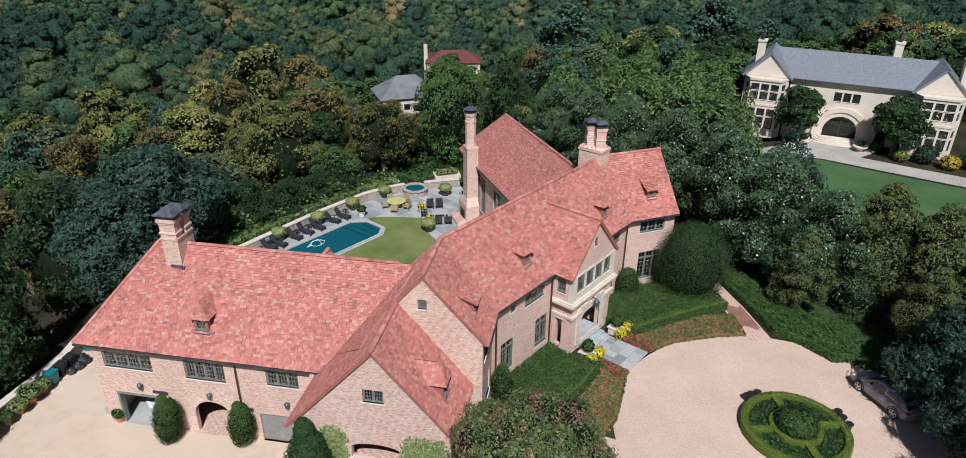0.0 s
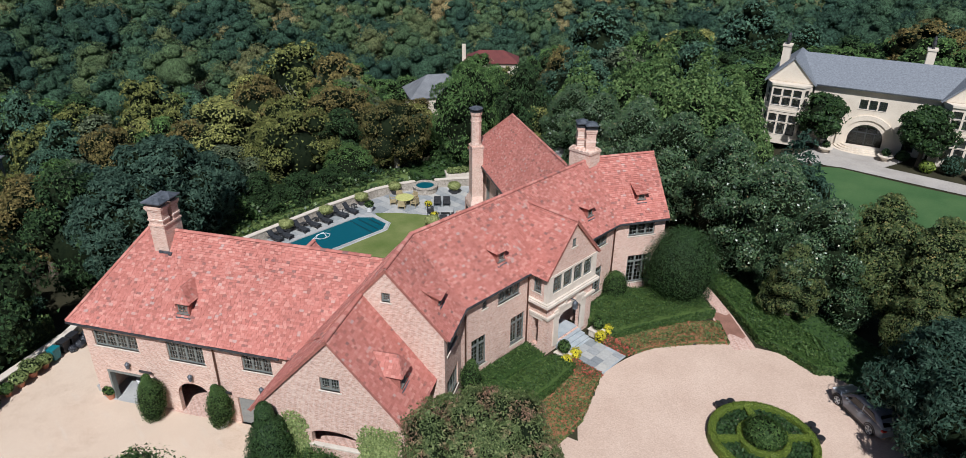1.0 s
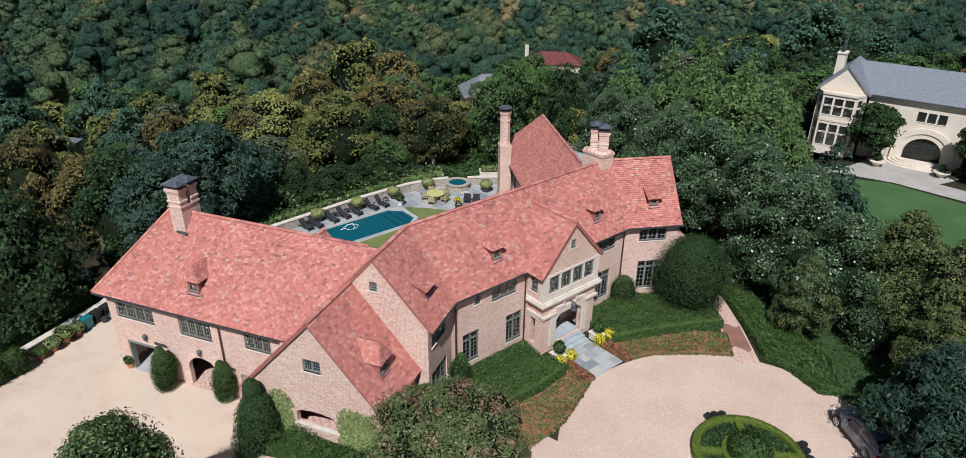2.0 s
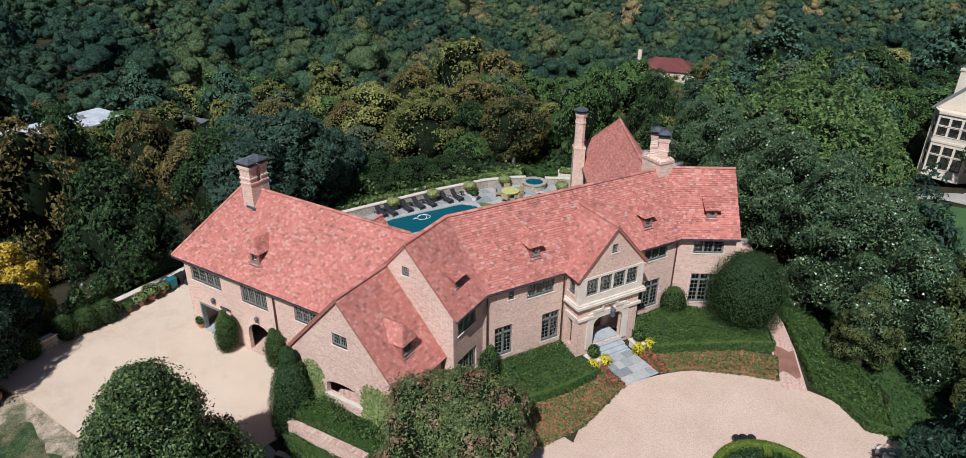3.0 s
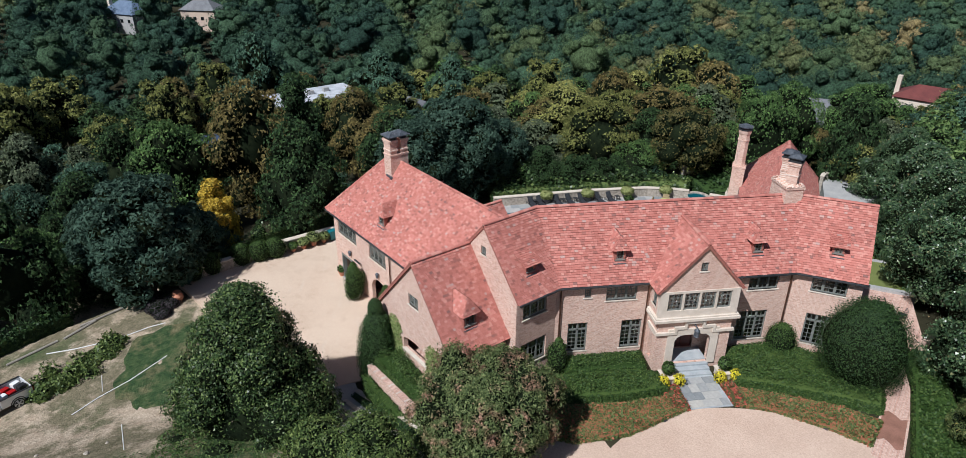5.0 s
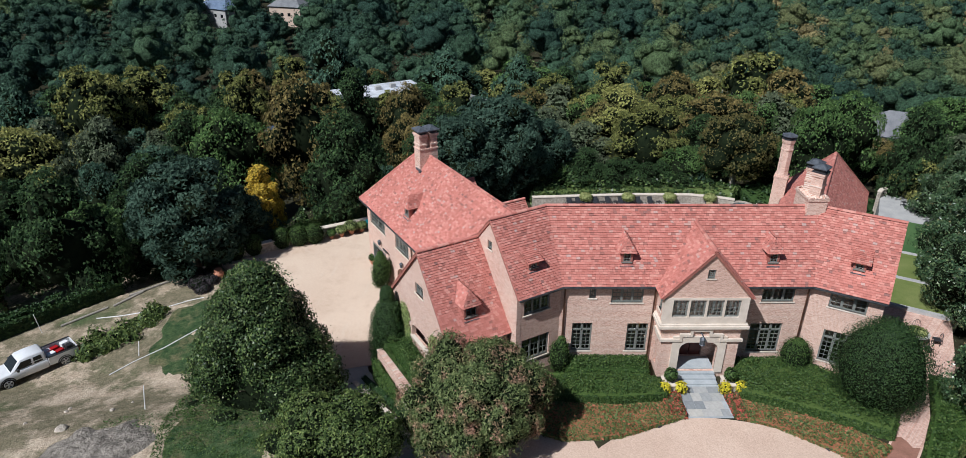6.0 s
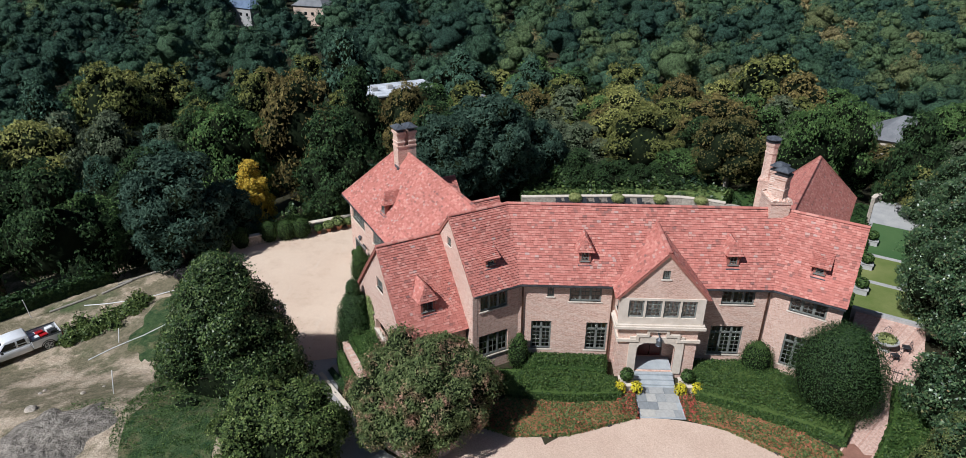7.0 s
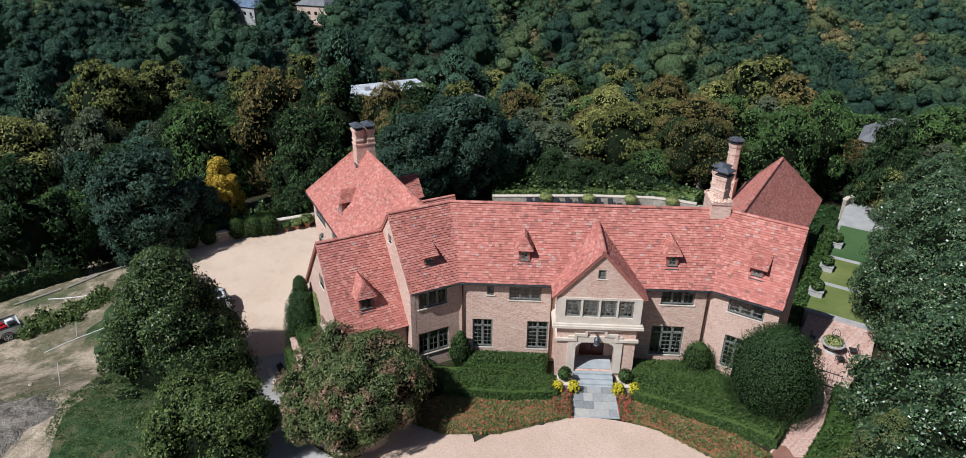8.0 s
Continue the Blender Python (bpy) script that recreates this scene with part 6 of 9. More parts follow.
def hedge(name, pts, h, density, size, mat, label, seed, z=0.0, round_=0.35, wob=0.12, category="hedge", kind=""):
    """A clipped mass of shrubs: a rounded body under a skin of leaves."""
    rng = np.random.default_rng(seed)
    area = 0.5 * abs(sum(a[0] * b[1] - b[0] * a[1] for a, b in zip(pts, pts[1:] + pts[:1])))
    q = scatter_poly(pts, int(area * density), rng)
    d = inset_depth(q, pts)
    top = h * np.sqrt(np.clip(1 - (1 - np.clip(d / (round_ + 1e-6), 0, 1)) ** 2, 0.02, 1))
    base = ground_z(q[:, 0], q[:, 1]) if z is None else np.full(len(q), z)
    lump = np.zeros(len(q))
    for k in range(9):
        a, fr = rng.uniform(0, 6.28), rng.uniform(1.2, 6.5)
        lump += wob * 0.45 * np.sin((q[:, 0] * math.cos(a) + q[:, 1] * math.sin(a)) * fr + rng.uniform(0, 6.28)) / fr ** 0.3
    pz = base + top * (1 + lump) + rng.normal(0, 0.05 * h + 0.01, len(q))
    pos = np.column_stack([q, pz])
    nrm = np.column_stack([rng.normal(0, 0.5, (len(q), 2)), np.full(len(q), 0.9)])
    # sides
    per = [(a, b) for a, b in zip(pts, pts[1:] + pts[:1])]
    sp, sn = [], []
    for (x0, y0), (x1, y1) in per:
        ln = math.hypot(x1 - x0, y1 - y0)
        m_ = int(ln * h * density * 1.5)
        t = rng.uniform(0, 1, m_)
        zz = rng.uniform(0, 0.85, m_) * h
        x, y = x0 + (x1 - x0) * t, y0 + (y1 - y0) * t
        bz = ground_z(x, y) if z is None else np.full(m_, z)
        nx_, ny_ = (y1 - y0) / ln, -(x1 - x0) / ln
        sp.append(np.column_stack([x + rng.normal(0, 0.04, m_), y + rng.normal(0, 0.04, m_), bz + zz]))
        sn.append(np.column_stack([np.full(m_, nx_), np.full(m_, ny_), np.full(m_, 0.3)]) + rng.normal(0, 0.45, (m_, 3)))
    pos = np.concatenate([pos, *sp])
    nrm = np.concatenate([nrm, *sn])
    nrm /= np.linalg.norm(nrm, axis=1, keepdims=True)
    ob = link_mesh(name, leaf_mesh(name, pos, nrm, size, rng), mat, None, label)
    tagged(ob, category=category, kind=kind)
    if h < 0.15:
        return ob
    bm = bmesh.new()
    cx, cy = np.mean([p[0] for p in pts]), np.mean([p[1] for p in pts])
    n = len(pts)
    lo = [bm.verts.new((x, y, (z if z is not None else float(ground_z(x, y))) - 0.2)) for x, y in pts]
    hi = [bm.verts.new((x + (cx - x) * 0.04, y + (cy - y) * 0.04, (z if z is not None else float(ground_z(x, y))) + h * 0.8)) for x, y in pts]
    bm.faces.new(hi)
    for i in range(n):
        bm.faces.new((lo[i], lo[(i + 1) % n], hi[(i + 1) % n], hi[i]))
    bmesh.ops.recalc_face_normals(bm, faces=bm.faces)
    bmesh.ops.triangulate(bm, faces=bm.faces)
    part("inner_growth", bm, mat, ob)
    return ob


hedge("box_hedge", [(-20.4, 26.9), (-18.9, 26.4), (-18.7, 31.7), (-20.4, 31.9)], 0.95, 280, 0.11, L_BOX, "dark clipped boxwood hedge under the windows", 1, 0.0)
hedge("box_hedge", [(-18.8, 24.0), (-16.6, 25.4), (-16.4, 29.5), (-16.7, 32.4), (-18.2, 32.3), (-18.8, 31.0)], 0.8, 280, 0.11, L_BOX, "broad dark boxwood mass beside the walk", 2, 0.0, 0.5)
hedge("box_hedge", [(-20.2, 22.6), (-18.6, 20.4), (-17.2, 21.4), (-18.8, 24.6)], 0.95, 280, 0.11, L_BOX, "dark clipped boxwood hedge at the wing corner", 3, 0.0)
hedge("box_hedge", [(-20.3, 37.5), (-18.2, 36.9), (-16.8, 37.2), (-15.8, 39.6), (-14.2, 43.0), (-13.2, 44.6), (-15.5, 46.2), (-18.0, 44.4), (-20.3, 41.9)], 0.85, 280, 0.11, L_BOX, "broad dark boxwood mass beside the walk", 4, 0.0, 0.6)
hedge("flower_bed", [(-16.5, 25.3), (-15.6, 23.9), (-14.0, 23.9), (-13.3, 25.6), (-13.5, 28.9), (-15.2, 33.2), (-16.8, 33.2), (-16.5, 32.2), (-16.2, 29.5)], 0.28, 240, 0.13, L_GROUND, "low groundcover bed with reddish leaves", 5, 0.0, 0.2, category="flower bed", kind="stuff")
hedge("flower_bed", [(-16.7, 36.3), (-15.2, 36.2), (-14.3, 38.3), (-12.4, 40.8), (-10.9, 42.3), (-12.6, 44.2), (-14.0, 42.8), (-15.7, 39.4), (-16.7, 37.1)], 0.28, 240, 0.13, L_GROUND, "low groundcover bed with reddish leaves", 6, 0.0, 0.2, category="flower bed", kind="stuff")
hedge("flower_bed", [(-16.9, 32.2), (-15.2, 32.2), (-15.1, 33.2), (-17.4, 33.3)], 0.36, 170, 0.15, L_REDBED, "red begonias beside the walk", 7, 0.0, 0.2, category="flower bed", kind="stuff")
hedge("flower_bed", [(-17.2, 36.15), (-15.2, 36.15), (-15.0, 36.9), (-17.2, 37.0)], 0.36, 170, 0.15, L_REDBED, "red begonias beside the walk", 8, 0.0, 0.2, category="flower bed", kind="stuff")

for y in (32.9, 36.7):
    ob = empty("entrance_planter", -18.0, y, 0, "stone planter with clipped ball and yellow flowers", "planter", "planters at the entrance")
    part("plinth", boxes((-0.45, 0.45, -0.4, 0.4, 0, 0.5), (-0.52, 0.52, -0.47, 0.47, 0.5, 0.58), bev=0.01), M_STONE, ob)
    ball_leaves(0.42, 0.9, 500, 0.12, np.random.default_rng(4), L_BOX, "clipped_ball", ob, 0.6)
    rng = np.random.default_rng(9)
    for px, py in ((0.55, 0.55), (0.6, -0.5)):
        lumps = [((px, py, 0.45), (0.34, 0.34, 0.42))]
        P, N = lump_leaves(lumps, [260], rng, 0.3, 0.15)
        link_mesh("flower_clump", leaf_mesh("flower_clump", P, N, 0.14, rng, extra=inner_bodies(lumps, 0.75)), L_YELLOW, ob, "yellow flowers")

ob = cone_shrub(-20.0, 41.6, 0, 1.05, 2.1, 4800, "round dark clipped shrub at the wall", pot=False, seed=15, name="ball_shrub")
cone_shrub(-19.9, 26.1, 0, 0.75, 2.4, 3000, "upright dark shrub in the wall corner", pot=False, seed=16)
cone_shrub(-16.6, 45.1, 0, 2.75, 5.2, 40000, "large dense dark evergreen shrub on the lawn edge", L_SHRUB, False, 21, "evergreen_shrub")

# brick side path
def side_path(f, g):
    path = [(-9.8, 42.45), (-13.0, 45.3), (-15.6, 47.3), (-18.4, 48.9), (-21.5, 50.6)]
    k = min(int(f * 4), 3)
    t = f * 4 - k
    (x0, y0), (x1, y1) = path[k], path[k + 1]
    n = math.hypot(x1 - x0, y1 - y0)
    w = (g - 0.5) * 1.6
    return x0 + (x1 - x0) * t + (y1 - y0) / n * w, y0 + (y1 - y0) * t - (x1 - x0) / n * w


M_WETBRICK = two_tone("spilt_red_soil", (0.20, 0.10, 0.07), (0.30, 0.15, 0.11), 1.2, 12, 0.9)


def stain_path(f, g):
    return side_path(0.09 + 0.17 * f + 0.02 * math.sin(6 * g), 0.08 + 0.84 * g)


drape("spilt_soil", stain_path, 8, 4, M_WETBRICK, 0.085, "patch of spilt reddish soil on the path")
drape("brick_path", side_path, 30, 3, M_PAVER, 0.06, "curving brick garden path")
hedge("path_hedge", [(-9.5, 43.75), (-7.6, 43.7), (-5.3, 43.1), (-4.4, 43.9), (-6.7, 46.4), (-9.1, 47.5), (-14.1, 49.7), (-17.8, 51.6), (-18.35, 49.85), (-15.15, 48.1), (-11.85, 45.55)], 0.8, 200, 0.13, L_BOX, "dark clipped hedge beside the brick path", 31, None, 0.4)
hedge("ivy", [(-4.9, 43.7), (0.5, 43.6), (1.5, 47.0), (-6.0, 50.0), (-17.0, 54.0), (-17.4, 52.6), (-13.9, 50.2), (-8.9, 48.1), (-6.4, 47.0)], 0.2, 60, 0.16, L_SHRUB, "dark ivy under the magnolias", 32, None, 0.2, 0.12, "ground cover", "stuff")

# round island of clipped box in the forecourt
isl = empty("box_parterre", -5.15, 34.7, 0.03, "round parterre of clipped box rings and mounds", "parterre")
rng = np.random.default_rng(44)


def ring_hedge(r0, r1, h, n, mat, name):
    a = rng.uniform(0, 2 * np.pi, n)
    f = rng.uniform(-1, 1, n)
    w = (r1 - r0) / 2
    ang = np.pi * (f * 0.5 + 0.5)
    r = (r0 + r1) / 2 - w * np.cos(ang)
    zz = h * np.clip(np.sin(ang) * 1.6, 0.0, 1.0) * rng.uniform(0.93, 1.03, n)
    pos = np.column_stack([r * np.cos(a), r * np.sin(a), zz])
    nrm = np.column_stack([-np.cos(ang) * np.cos(a), -np.cos(ang) * np.sin(a), np.sin(ang)]) + rng.normal(0, 0.4, (n, 3))
    nrm /= np.linalg.norm(nrm, axis=1, keepdims=True)
    link_mesh(name, leaf_mesh(name, pos, nrm, 0.065, rng), mat, isl)
    bm = bmesh.new()
    m_ = 48
    prof = [(r0 + 0.03, 0), (r0 + 0.05, h * 0.9), (r1 - 0.05, h * 0.9), (r1 - 0.03, 0)]
    rings = [[bm.verts.new((r * math.cos(2 * math.pi * k / m_), r * math.sin(2 * math.pi * k / m_), z)) for k in range(m_)] for r, z in prof]
    for A, B in zip(rings, rings[1:]):
        for k in range(m_):
            bm.faces.new((A[k], B[k], B[(k + 1) % m_], A[(k + 1) % m_]))
    bmesh.ops.recalc_face_normals(bm, faces=bm.faces)
    part("hedge_body", bm, mat, isl)


ring_hedge(2.55, 3.05, 0.55, 9000, L_BOXLIGHT, "outer_ring")
ring_hedge(1.15, 1.5, 0.6, 4200, L_BOXLIGHT, "inner_ring")
for k in range(4):
    bm = boxes((1.45, 2.6, -0.19, 0.19, 0, 0.5))
    part("cross_hedge", bm, L_BOXLIGHT, isl, "", pose(0, 0, 0, 0, 0, 45 + 90 * k))
    m_ = 900
    pos = np.column_stack([rng.uniform(1.45, 2.6, m_), rng.uniform(-0.2, 0.2, m_), rng.uniform(0.46, 0.54, m_)])
    nr = np.column_stack([rng.normal(0, 0.4, (m_, 2)), np.ones(m_)])
    link_mesh("cross_hedge_leaves", leaf_mesh("cross_hedge_leaves", pos, nr / np.linalg.norm(nr, axis=1, keepdims=True), 0.065, rng), L_BOXLIGHT, isl, "", pose(0, 0, 0, 0, 0, 45 + 90 * k))
m_ = 5200
a, r = rng.uniform(0, 6.283, m_), np.sqrt(rng.uniform(1.5 ** 2, 2.55 ** 2, m_))
pos = np.column_stack([r * np.cos(a), r * np.sin(a), rng.uniform(0.12, 0.4, m_)])
nr = np.column_stack([rng.normal(0, 0.5, (m_, 2)), np.ones(m_)])
link_mesh("mound_leaves", leaf_mesh("mound_leaves", pos, nr / np.linalg.norm(nr, axis=1, keepdims=True), 0.14, rng), L_SHRUB, isl)
ball_leaves(1.12, 1.5, 5200, 0.11, rng, L_BOX, "centre_mound", isl, 0.0)

# ---- garden trees ----
make_tree("maple", "pyramid", 6.0, 9.6, -1.2, 112000, 0.13, L_OAK, 51, "dense dark green maple beside the drive", None, -19.8, 6.9, fine=5.0, fuzz=0.17, sprays=6, shrink=0.84, least=0.12)
make_tree("maple", "round", 3.8, 4.5, -0.6, 48000, 0.115, L_LOWTREE, 52, "low spreading green tree beside the drive", None, -10.9, 13.1, fine=3.6, sprays=6, fuzz=0.17, least=0.14)
make_tree("crape_myrtle", "round", 4.3, 5.2, 0.9, 82000, 0.098, L_RED, 53, "spreading tree with bronze seed heads in a planter", None, -14.0, 20.6, 0, fine=3.6, sprays=6, fuzz=0.2, stretch=1.4, least=0.14)
mag = make_tree("magnolia", "egg", 4.7, 10.2, 0.1, 34000, 0.145, L_MAGNOLIA, 61, "tall dense magnolia with glossy dark leaves", None, -24.7, 58.4, None, "magnolia screen", fine=1.6)
for x, y, r, s in ((-31.8, 61.8, 40, 0.96), (-18.4, 55.4, 110, 0.95), (-13.4, 52.5, 200, 0.92), (-38.6, 65.8, 260, 0.98), (-28.2, 64.2, 300, 0.88), (-8.6, 50.6, 330, 0.84), (-21.2, 60.6, 70, 0.86), (-45.4, 69.6, 20, 0.95), (-35.0, 68.2, 150, 0.9), (-15.0, 57.6, 15, 0.82)):
    c_ = copy_thing(mag, pose(x, y, float(ground_z(x, y)), 0, 0, r) @ Matrix.Diagonal((s, s, s, 1)))
cyp = make_tree("bald_cypress", "cone", 5.4, 14.0, 0.4, 22000, 0.26, L_CYPRESS, 71, "tall feathery green bald cypress", None, -30.0, 71.0, None, "cypress row", fine=2.2, stretch=1.5)
for x, y, r, w, s in ((-36.0, 72.5, 50, 1.0, 1.02), (-24.8, 68.5, 120, 0.95, 0.88), (-21.5, 66.2, 190, 0.6, 0.78), (-42.0, 75.5, 250, 1.0, 1.04), (-33.0, 78.0, 310, 1.0, 1.0), (-48.0, 74.5, 20, 1.0, 0.96), (-27.5, 74.0, 15, 1.0, 0.92), (-39.0, 80.0, 200, 1.0, 1.02)):
    copy_thing(cyp, pose(x, y, float(ground_z(x, y)), 0, 0, r) @ Matrix.Diagonal((w, w, s, 1)))
make_tree("cedar", "cone", 4.6, 9.8, 0.2, 15000, 0.22, L_CEDAR, 73, "dark green cedar beside the neighbour's lawn", None, -15.2, 61.6, fine=1.8, stretch=1.5)
mp = make_tree("garden_tree", "egg", 3.3, 9.6, 1.2, 30000, 0.13, L_OLIVE, 81, "green tree turning olive beside the forecourt", None, -5.6, 52.6, None, "trees beside the forecourt", fine=1.6)
for x, y, r, s in ((-2.0, 51.6, 60, 0.98), (1.8, 49.6, 130, 0.95), (-9.3, 47.9, 250, 0.64), (-1.2, 47.4, 300, 0.7), (6.6, 46.0, 200, 0.95)):
    copy_thing(mp, pose(x, y, float(ground_z(x, y)), 0, 0, r) @ Matrix.Diagonal((s, s, s, 1)))
cd = make_tree("cedar", "egg", 3.5, 7.2, 0.9, 30000, 0.12, L_CEDAR, 91, "drooping blue-green cedar over the parked car", None, 1.0, 42.3, None, "cedars beside the forecourt", fine=2.2, stretch=2.2, shrink=0.7, least=0.3, fuzz=0.22)
copy_thing(cd, pose(2.9, 38.9, 0, 0, 0, 90) @ Matrix.Diagonal((0.9, 0.9, 1.0, 1)))
copy_thing(cd, pose(6.4, 33.4, 0, 0, 0, 200) @ Matrix.Diagonal((0.95, 0.95, 1.3, 1)))

# ---- woodland ----
wr = np.random.default_rng(2024)

def wood_allowed(x, y):
    """True outside the gardens, the lot and the neighbour's grounds."""
    if x > 40:
        return False
    if y < 24:
        return -0.825 * x - 0.565 * y - 34.5 > 2.5 or (x < -30 and y < -0.75 * x - 39.5) or y < -44
    if x < -57.0:
        return True
    if y > 66 and x < -50:
        return True
    if y > 80 and x < -33:
        return True
    return y > 110


def scatter_trees():
    out = []
    cell = {}
    tries = 0
    while tries < 34000:
        tries += 1
        x, y = wr.uniform(-520, 60), wr.uniform(-260, 480)
        dist = math.hypot(x + 5, y - 15)
        if dist > 520 or not wood_allowed(x, y):
            continue
        brg = math.degrees(math.atan2(y - 20, -(x - 10)))
        if brg < -46 or brg > 100:
            continue
        near = dist < 120
        R = wr.uniform(2.6, 5.6) if near else wr.uniform(3.4, 8.0)
        key = (int(x // 8), int(y // 8))
        ok = True
        for i in (-1, 0, 1):
            for j in (-1, 0, 1):
                for (ox, oy, orr) in cell.get((key[0] + i, key[1] + j), ()):
                    if math.hypot(ox - x, oy - y) < (0.9 if y < 15 else 0.78) * (R + orr):
                        ok = False
        if not ok:
            continue
        cell.setdefault(key, []).append((x, y, R))
        out.append((x, y, R, dist))
    return out


CLEARINGS = [(-141, 156, 10), (-100, 96, 9), (-126.5, -5, 6.5), (-129, 0, 7), (-132, 6, 6.5), (-102.5, -12.5, 5), (-262, -51, 8), (-255, -49, 7), (-260, -77, 8), (-253, -75, 7), (-141, 20, 4), (-106.7, 66.6, 3.5), (-103, 64, 3), (-46, -0.5, 4.2), (-42.5, -0.5, 3.5)]
LOW_STRIPS = [(-141, 156, 12, 80), (-100, 96, 9, 62), (-129, 0.5, 11, 34), (-102.5, -12.5, 5, 12)]


def young_growth(t):
    """Trees on the open ground before the houses stay small."""
    x, y, R, d = t
    for hx, hy, w, ln in LOW_STRIPS:
        k = math.hypot(hx, hy - 10)
        ux, uy = -hx / k, (10 - hy) / k
        al, ac = (x - hx) * ux + (y - hy) * uy, abs((y - hy) * ux - (x - hx) * uy)
        if -2 - R < al < ln and ac < w + 0.8 * R:
            return (x, y, min(R, 2.3 + 0.015 * max(al, 0)), d)
    return t


TREES = [young_growth(t) for t in scatter_trees() if all(math.hypot(t[0] - cx, t[1] - cy) > cr for cx, cy, cr in CLEARINGS)]

# near woodland: trees one by one, from a few grown forms
GREEN_SETS = [
    ("oak_leaves_dark", "dark green oak in the woodland", [(0.0, (0.035, 0.077, 0.033)), (1.0, (0.081, 0.139, 0.053))]),
    ("oak_leaves_mid", "mid green oak in the woodland", [(0.0, (0.083, 0.174, 0.056)), (1.0, (0.174, 0.274, 0.091))]),
    ("oak_leaves_olive", "olive green oak in the woodland", [(0.0, (0.147, 0.174, 0.053)), (1.0, (0.278, 0.283, 0.092))]),
    ("oak_leaves_blue", "blue-green oak in the woodland", [(0.0, (0.056, 0.124, 0.088)), (1.0, (0.119, 0.205, 0.138))]),
    ("oak_leaves_brown", "brownish autumn oak in the woodland", [(0.0, (0.152, 0.134, 0.050)), (1.0, (0.295, 0.229, 0.089))]),
    ("oak_leaves_yellow", "yellow-green oak in the woodland", [(0.0, (0.247, 0.269, 0.084)), (1.0, (0.454, 0.444, 0.154))]),
    ("oak_leaves_grey", "grey-green oak in the woodland", [(0.0, (0.107, 0.143, 0.086)), (1.0, (0.206, 0.241, 0.152))]),
]
FORMS = {}
for k, (nm, lb, st_) in enumerate(GREEN_SETS):
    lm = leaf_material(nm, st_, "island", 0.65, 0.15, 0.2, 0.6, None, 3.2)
    for tier, n_, sz in ((0, 10000, 0.24), (1, 5200, 0.34)):
        FORMS[k, tier] = make_tree("oak", "egg" if k % 3 == 0 else "round", 4.7, 9.4 + (k % 3), 1.2, n_, sz, lm, 300 + k + 10 * tier, lb, None, -400, 400 + 30 * k + 10 * tier, -60, "woodland trees", fine=1.0, loose=0.6, sprays=8, fuzz=0.17, shrink=0.74, limbs=3)


def oak(k, tier, x, y, wide, tall, turn, sink=0.3):
    copy_thing(FORMS[k, tier], pose(x, y, float(ground_z(x, y)) - sink, 0, 0, turn) @ Matrix.Diagonal((wide, wide, tall, 1)))


near_trees = sorted(TREES, key=lambda t: t[3])[:270]
picked = set(id(t) for t in near_trees)
for n_, (x, y, R, d) in enumerate(near_trees):
    mix = [0.30, 0.22, 0.15, 0.10, 0.12, 0.05, 0.06]
    # dim side of the woods: its shade put into a darker choice of oaks
    if y < 12:
        mix = [0.52, 0.08, 0.10, 0.12, 0.10, 0.03, 0.05]
    elif y > 95:
        mix = [0.42, 0.28, 0.03, 0.17, 0.03, 0.02, 0.05]
    elif x < -58 and y < 48:
        mix = [0.24, 0.14, 0.26, 0.06, 0.18, 0.07, 0.05]
    s = R / 4.4
    low = 0.7 if y > 95 and x > -75 else 1.0
    oak(int(wr.choice(7, p=mix)), int(n_ >= 95), x, y, s * 1.06, low * s * (wr.uniform(0.8, 1.3) if R > 3.2 else 0.85) * (1.2 if y < 12 and R > 3.2 else 1.0), wr.uniform(0, 360))
oak(1, 0, -53.3, 57.5, 0.82, 1.12, 25)
oak(0, 0, -52.4, 68.4, 0.85, 1.22, 140)
oak(1, 0, -56.6, 62.4, 0.8, 1.15, 220)
oak(5, 0, -66.0, -37.0, 1.3, 1.35, 60)
oak(5, 1, -125.0, -55.0, 1.2, 1.5, 200)
oak(2, 1, -126.5, -29.0, 1.2, 1.5, 310)
for x, y, s in ((-88.0, 95.0, 1.0), (-84.0, 90.5, 0.95), (-91.0, 100.0, 1.0)):
    oak(1, 1, x, y, s, s, x * 7)
oak(0, 0, -47.8, 73.0, 0.9, 0.9, 40)
# trees that stand close before the houses in the woods, up to their eaves
for k, x, y, top in ((2, -119.5, -8.5, -7.6), (4, -118.5, -2.5, -8.4), (2, -121.0, 3.5, -7.8), (1, -122.5, 9.5, -6.8), (0, -95.5, -15.5, -8.6), (4, -95.0, -10.0, -9.0), (0, -96.5, -5.5, -7.8)):
    oak(k, 1, x, y, 1.0, (top - 0.4 - float(ground_z(x, y))) / (9.8 + k % 3), 50 * k + x)
jn = make_tree("juniper", "round", 5.2, 11.0, 0.5, 24000, 0.22, leaf_material("juniper_leaves", [(0.0, (0.028, 0.060, 0.042)), (1.0, (0.070, 0.116, 0.082))], "island", 0.7, 0.12, 0.2, 0.5), 305, "broad feathery blue-green juniper behind the wing", None, -56.5, 23.5, None, "junipers behind the wing", fine=1.8, stretch=1.6)
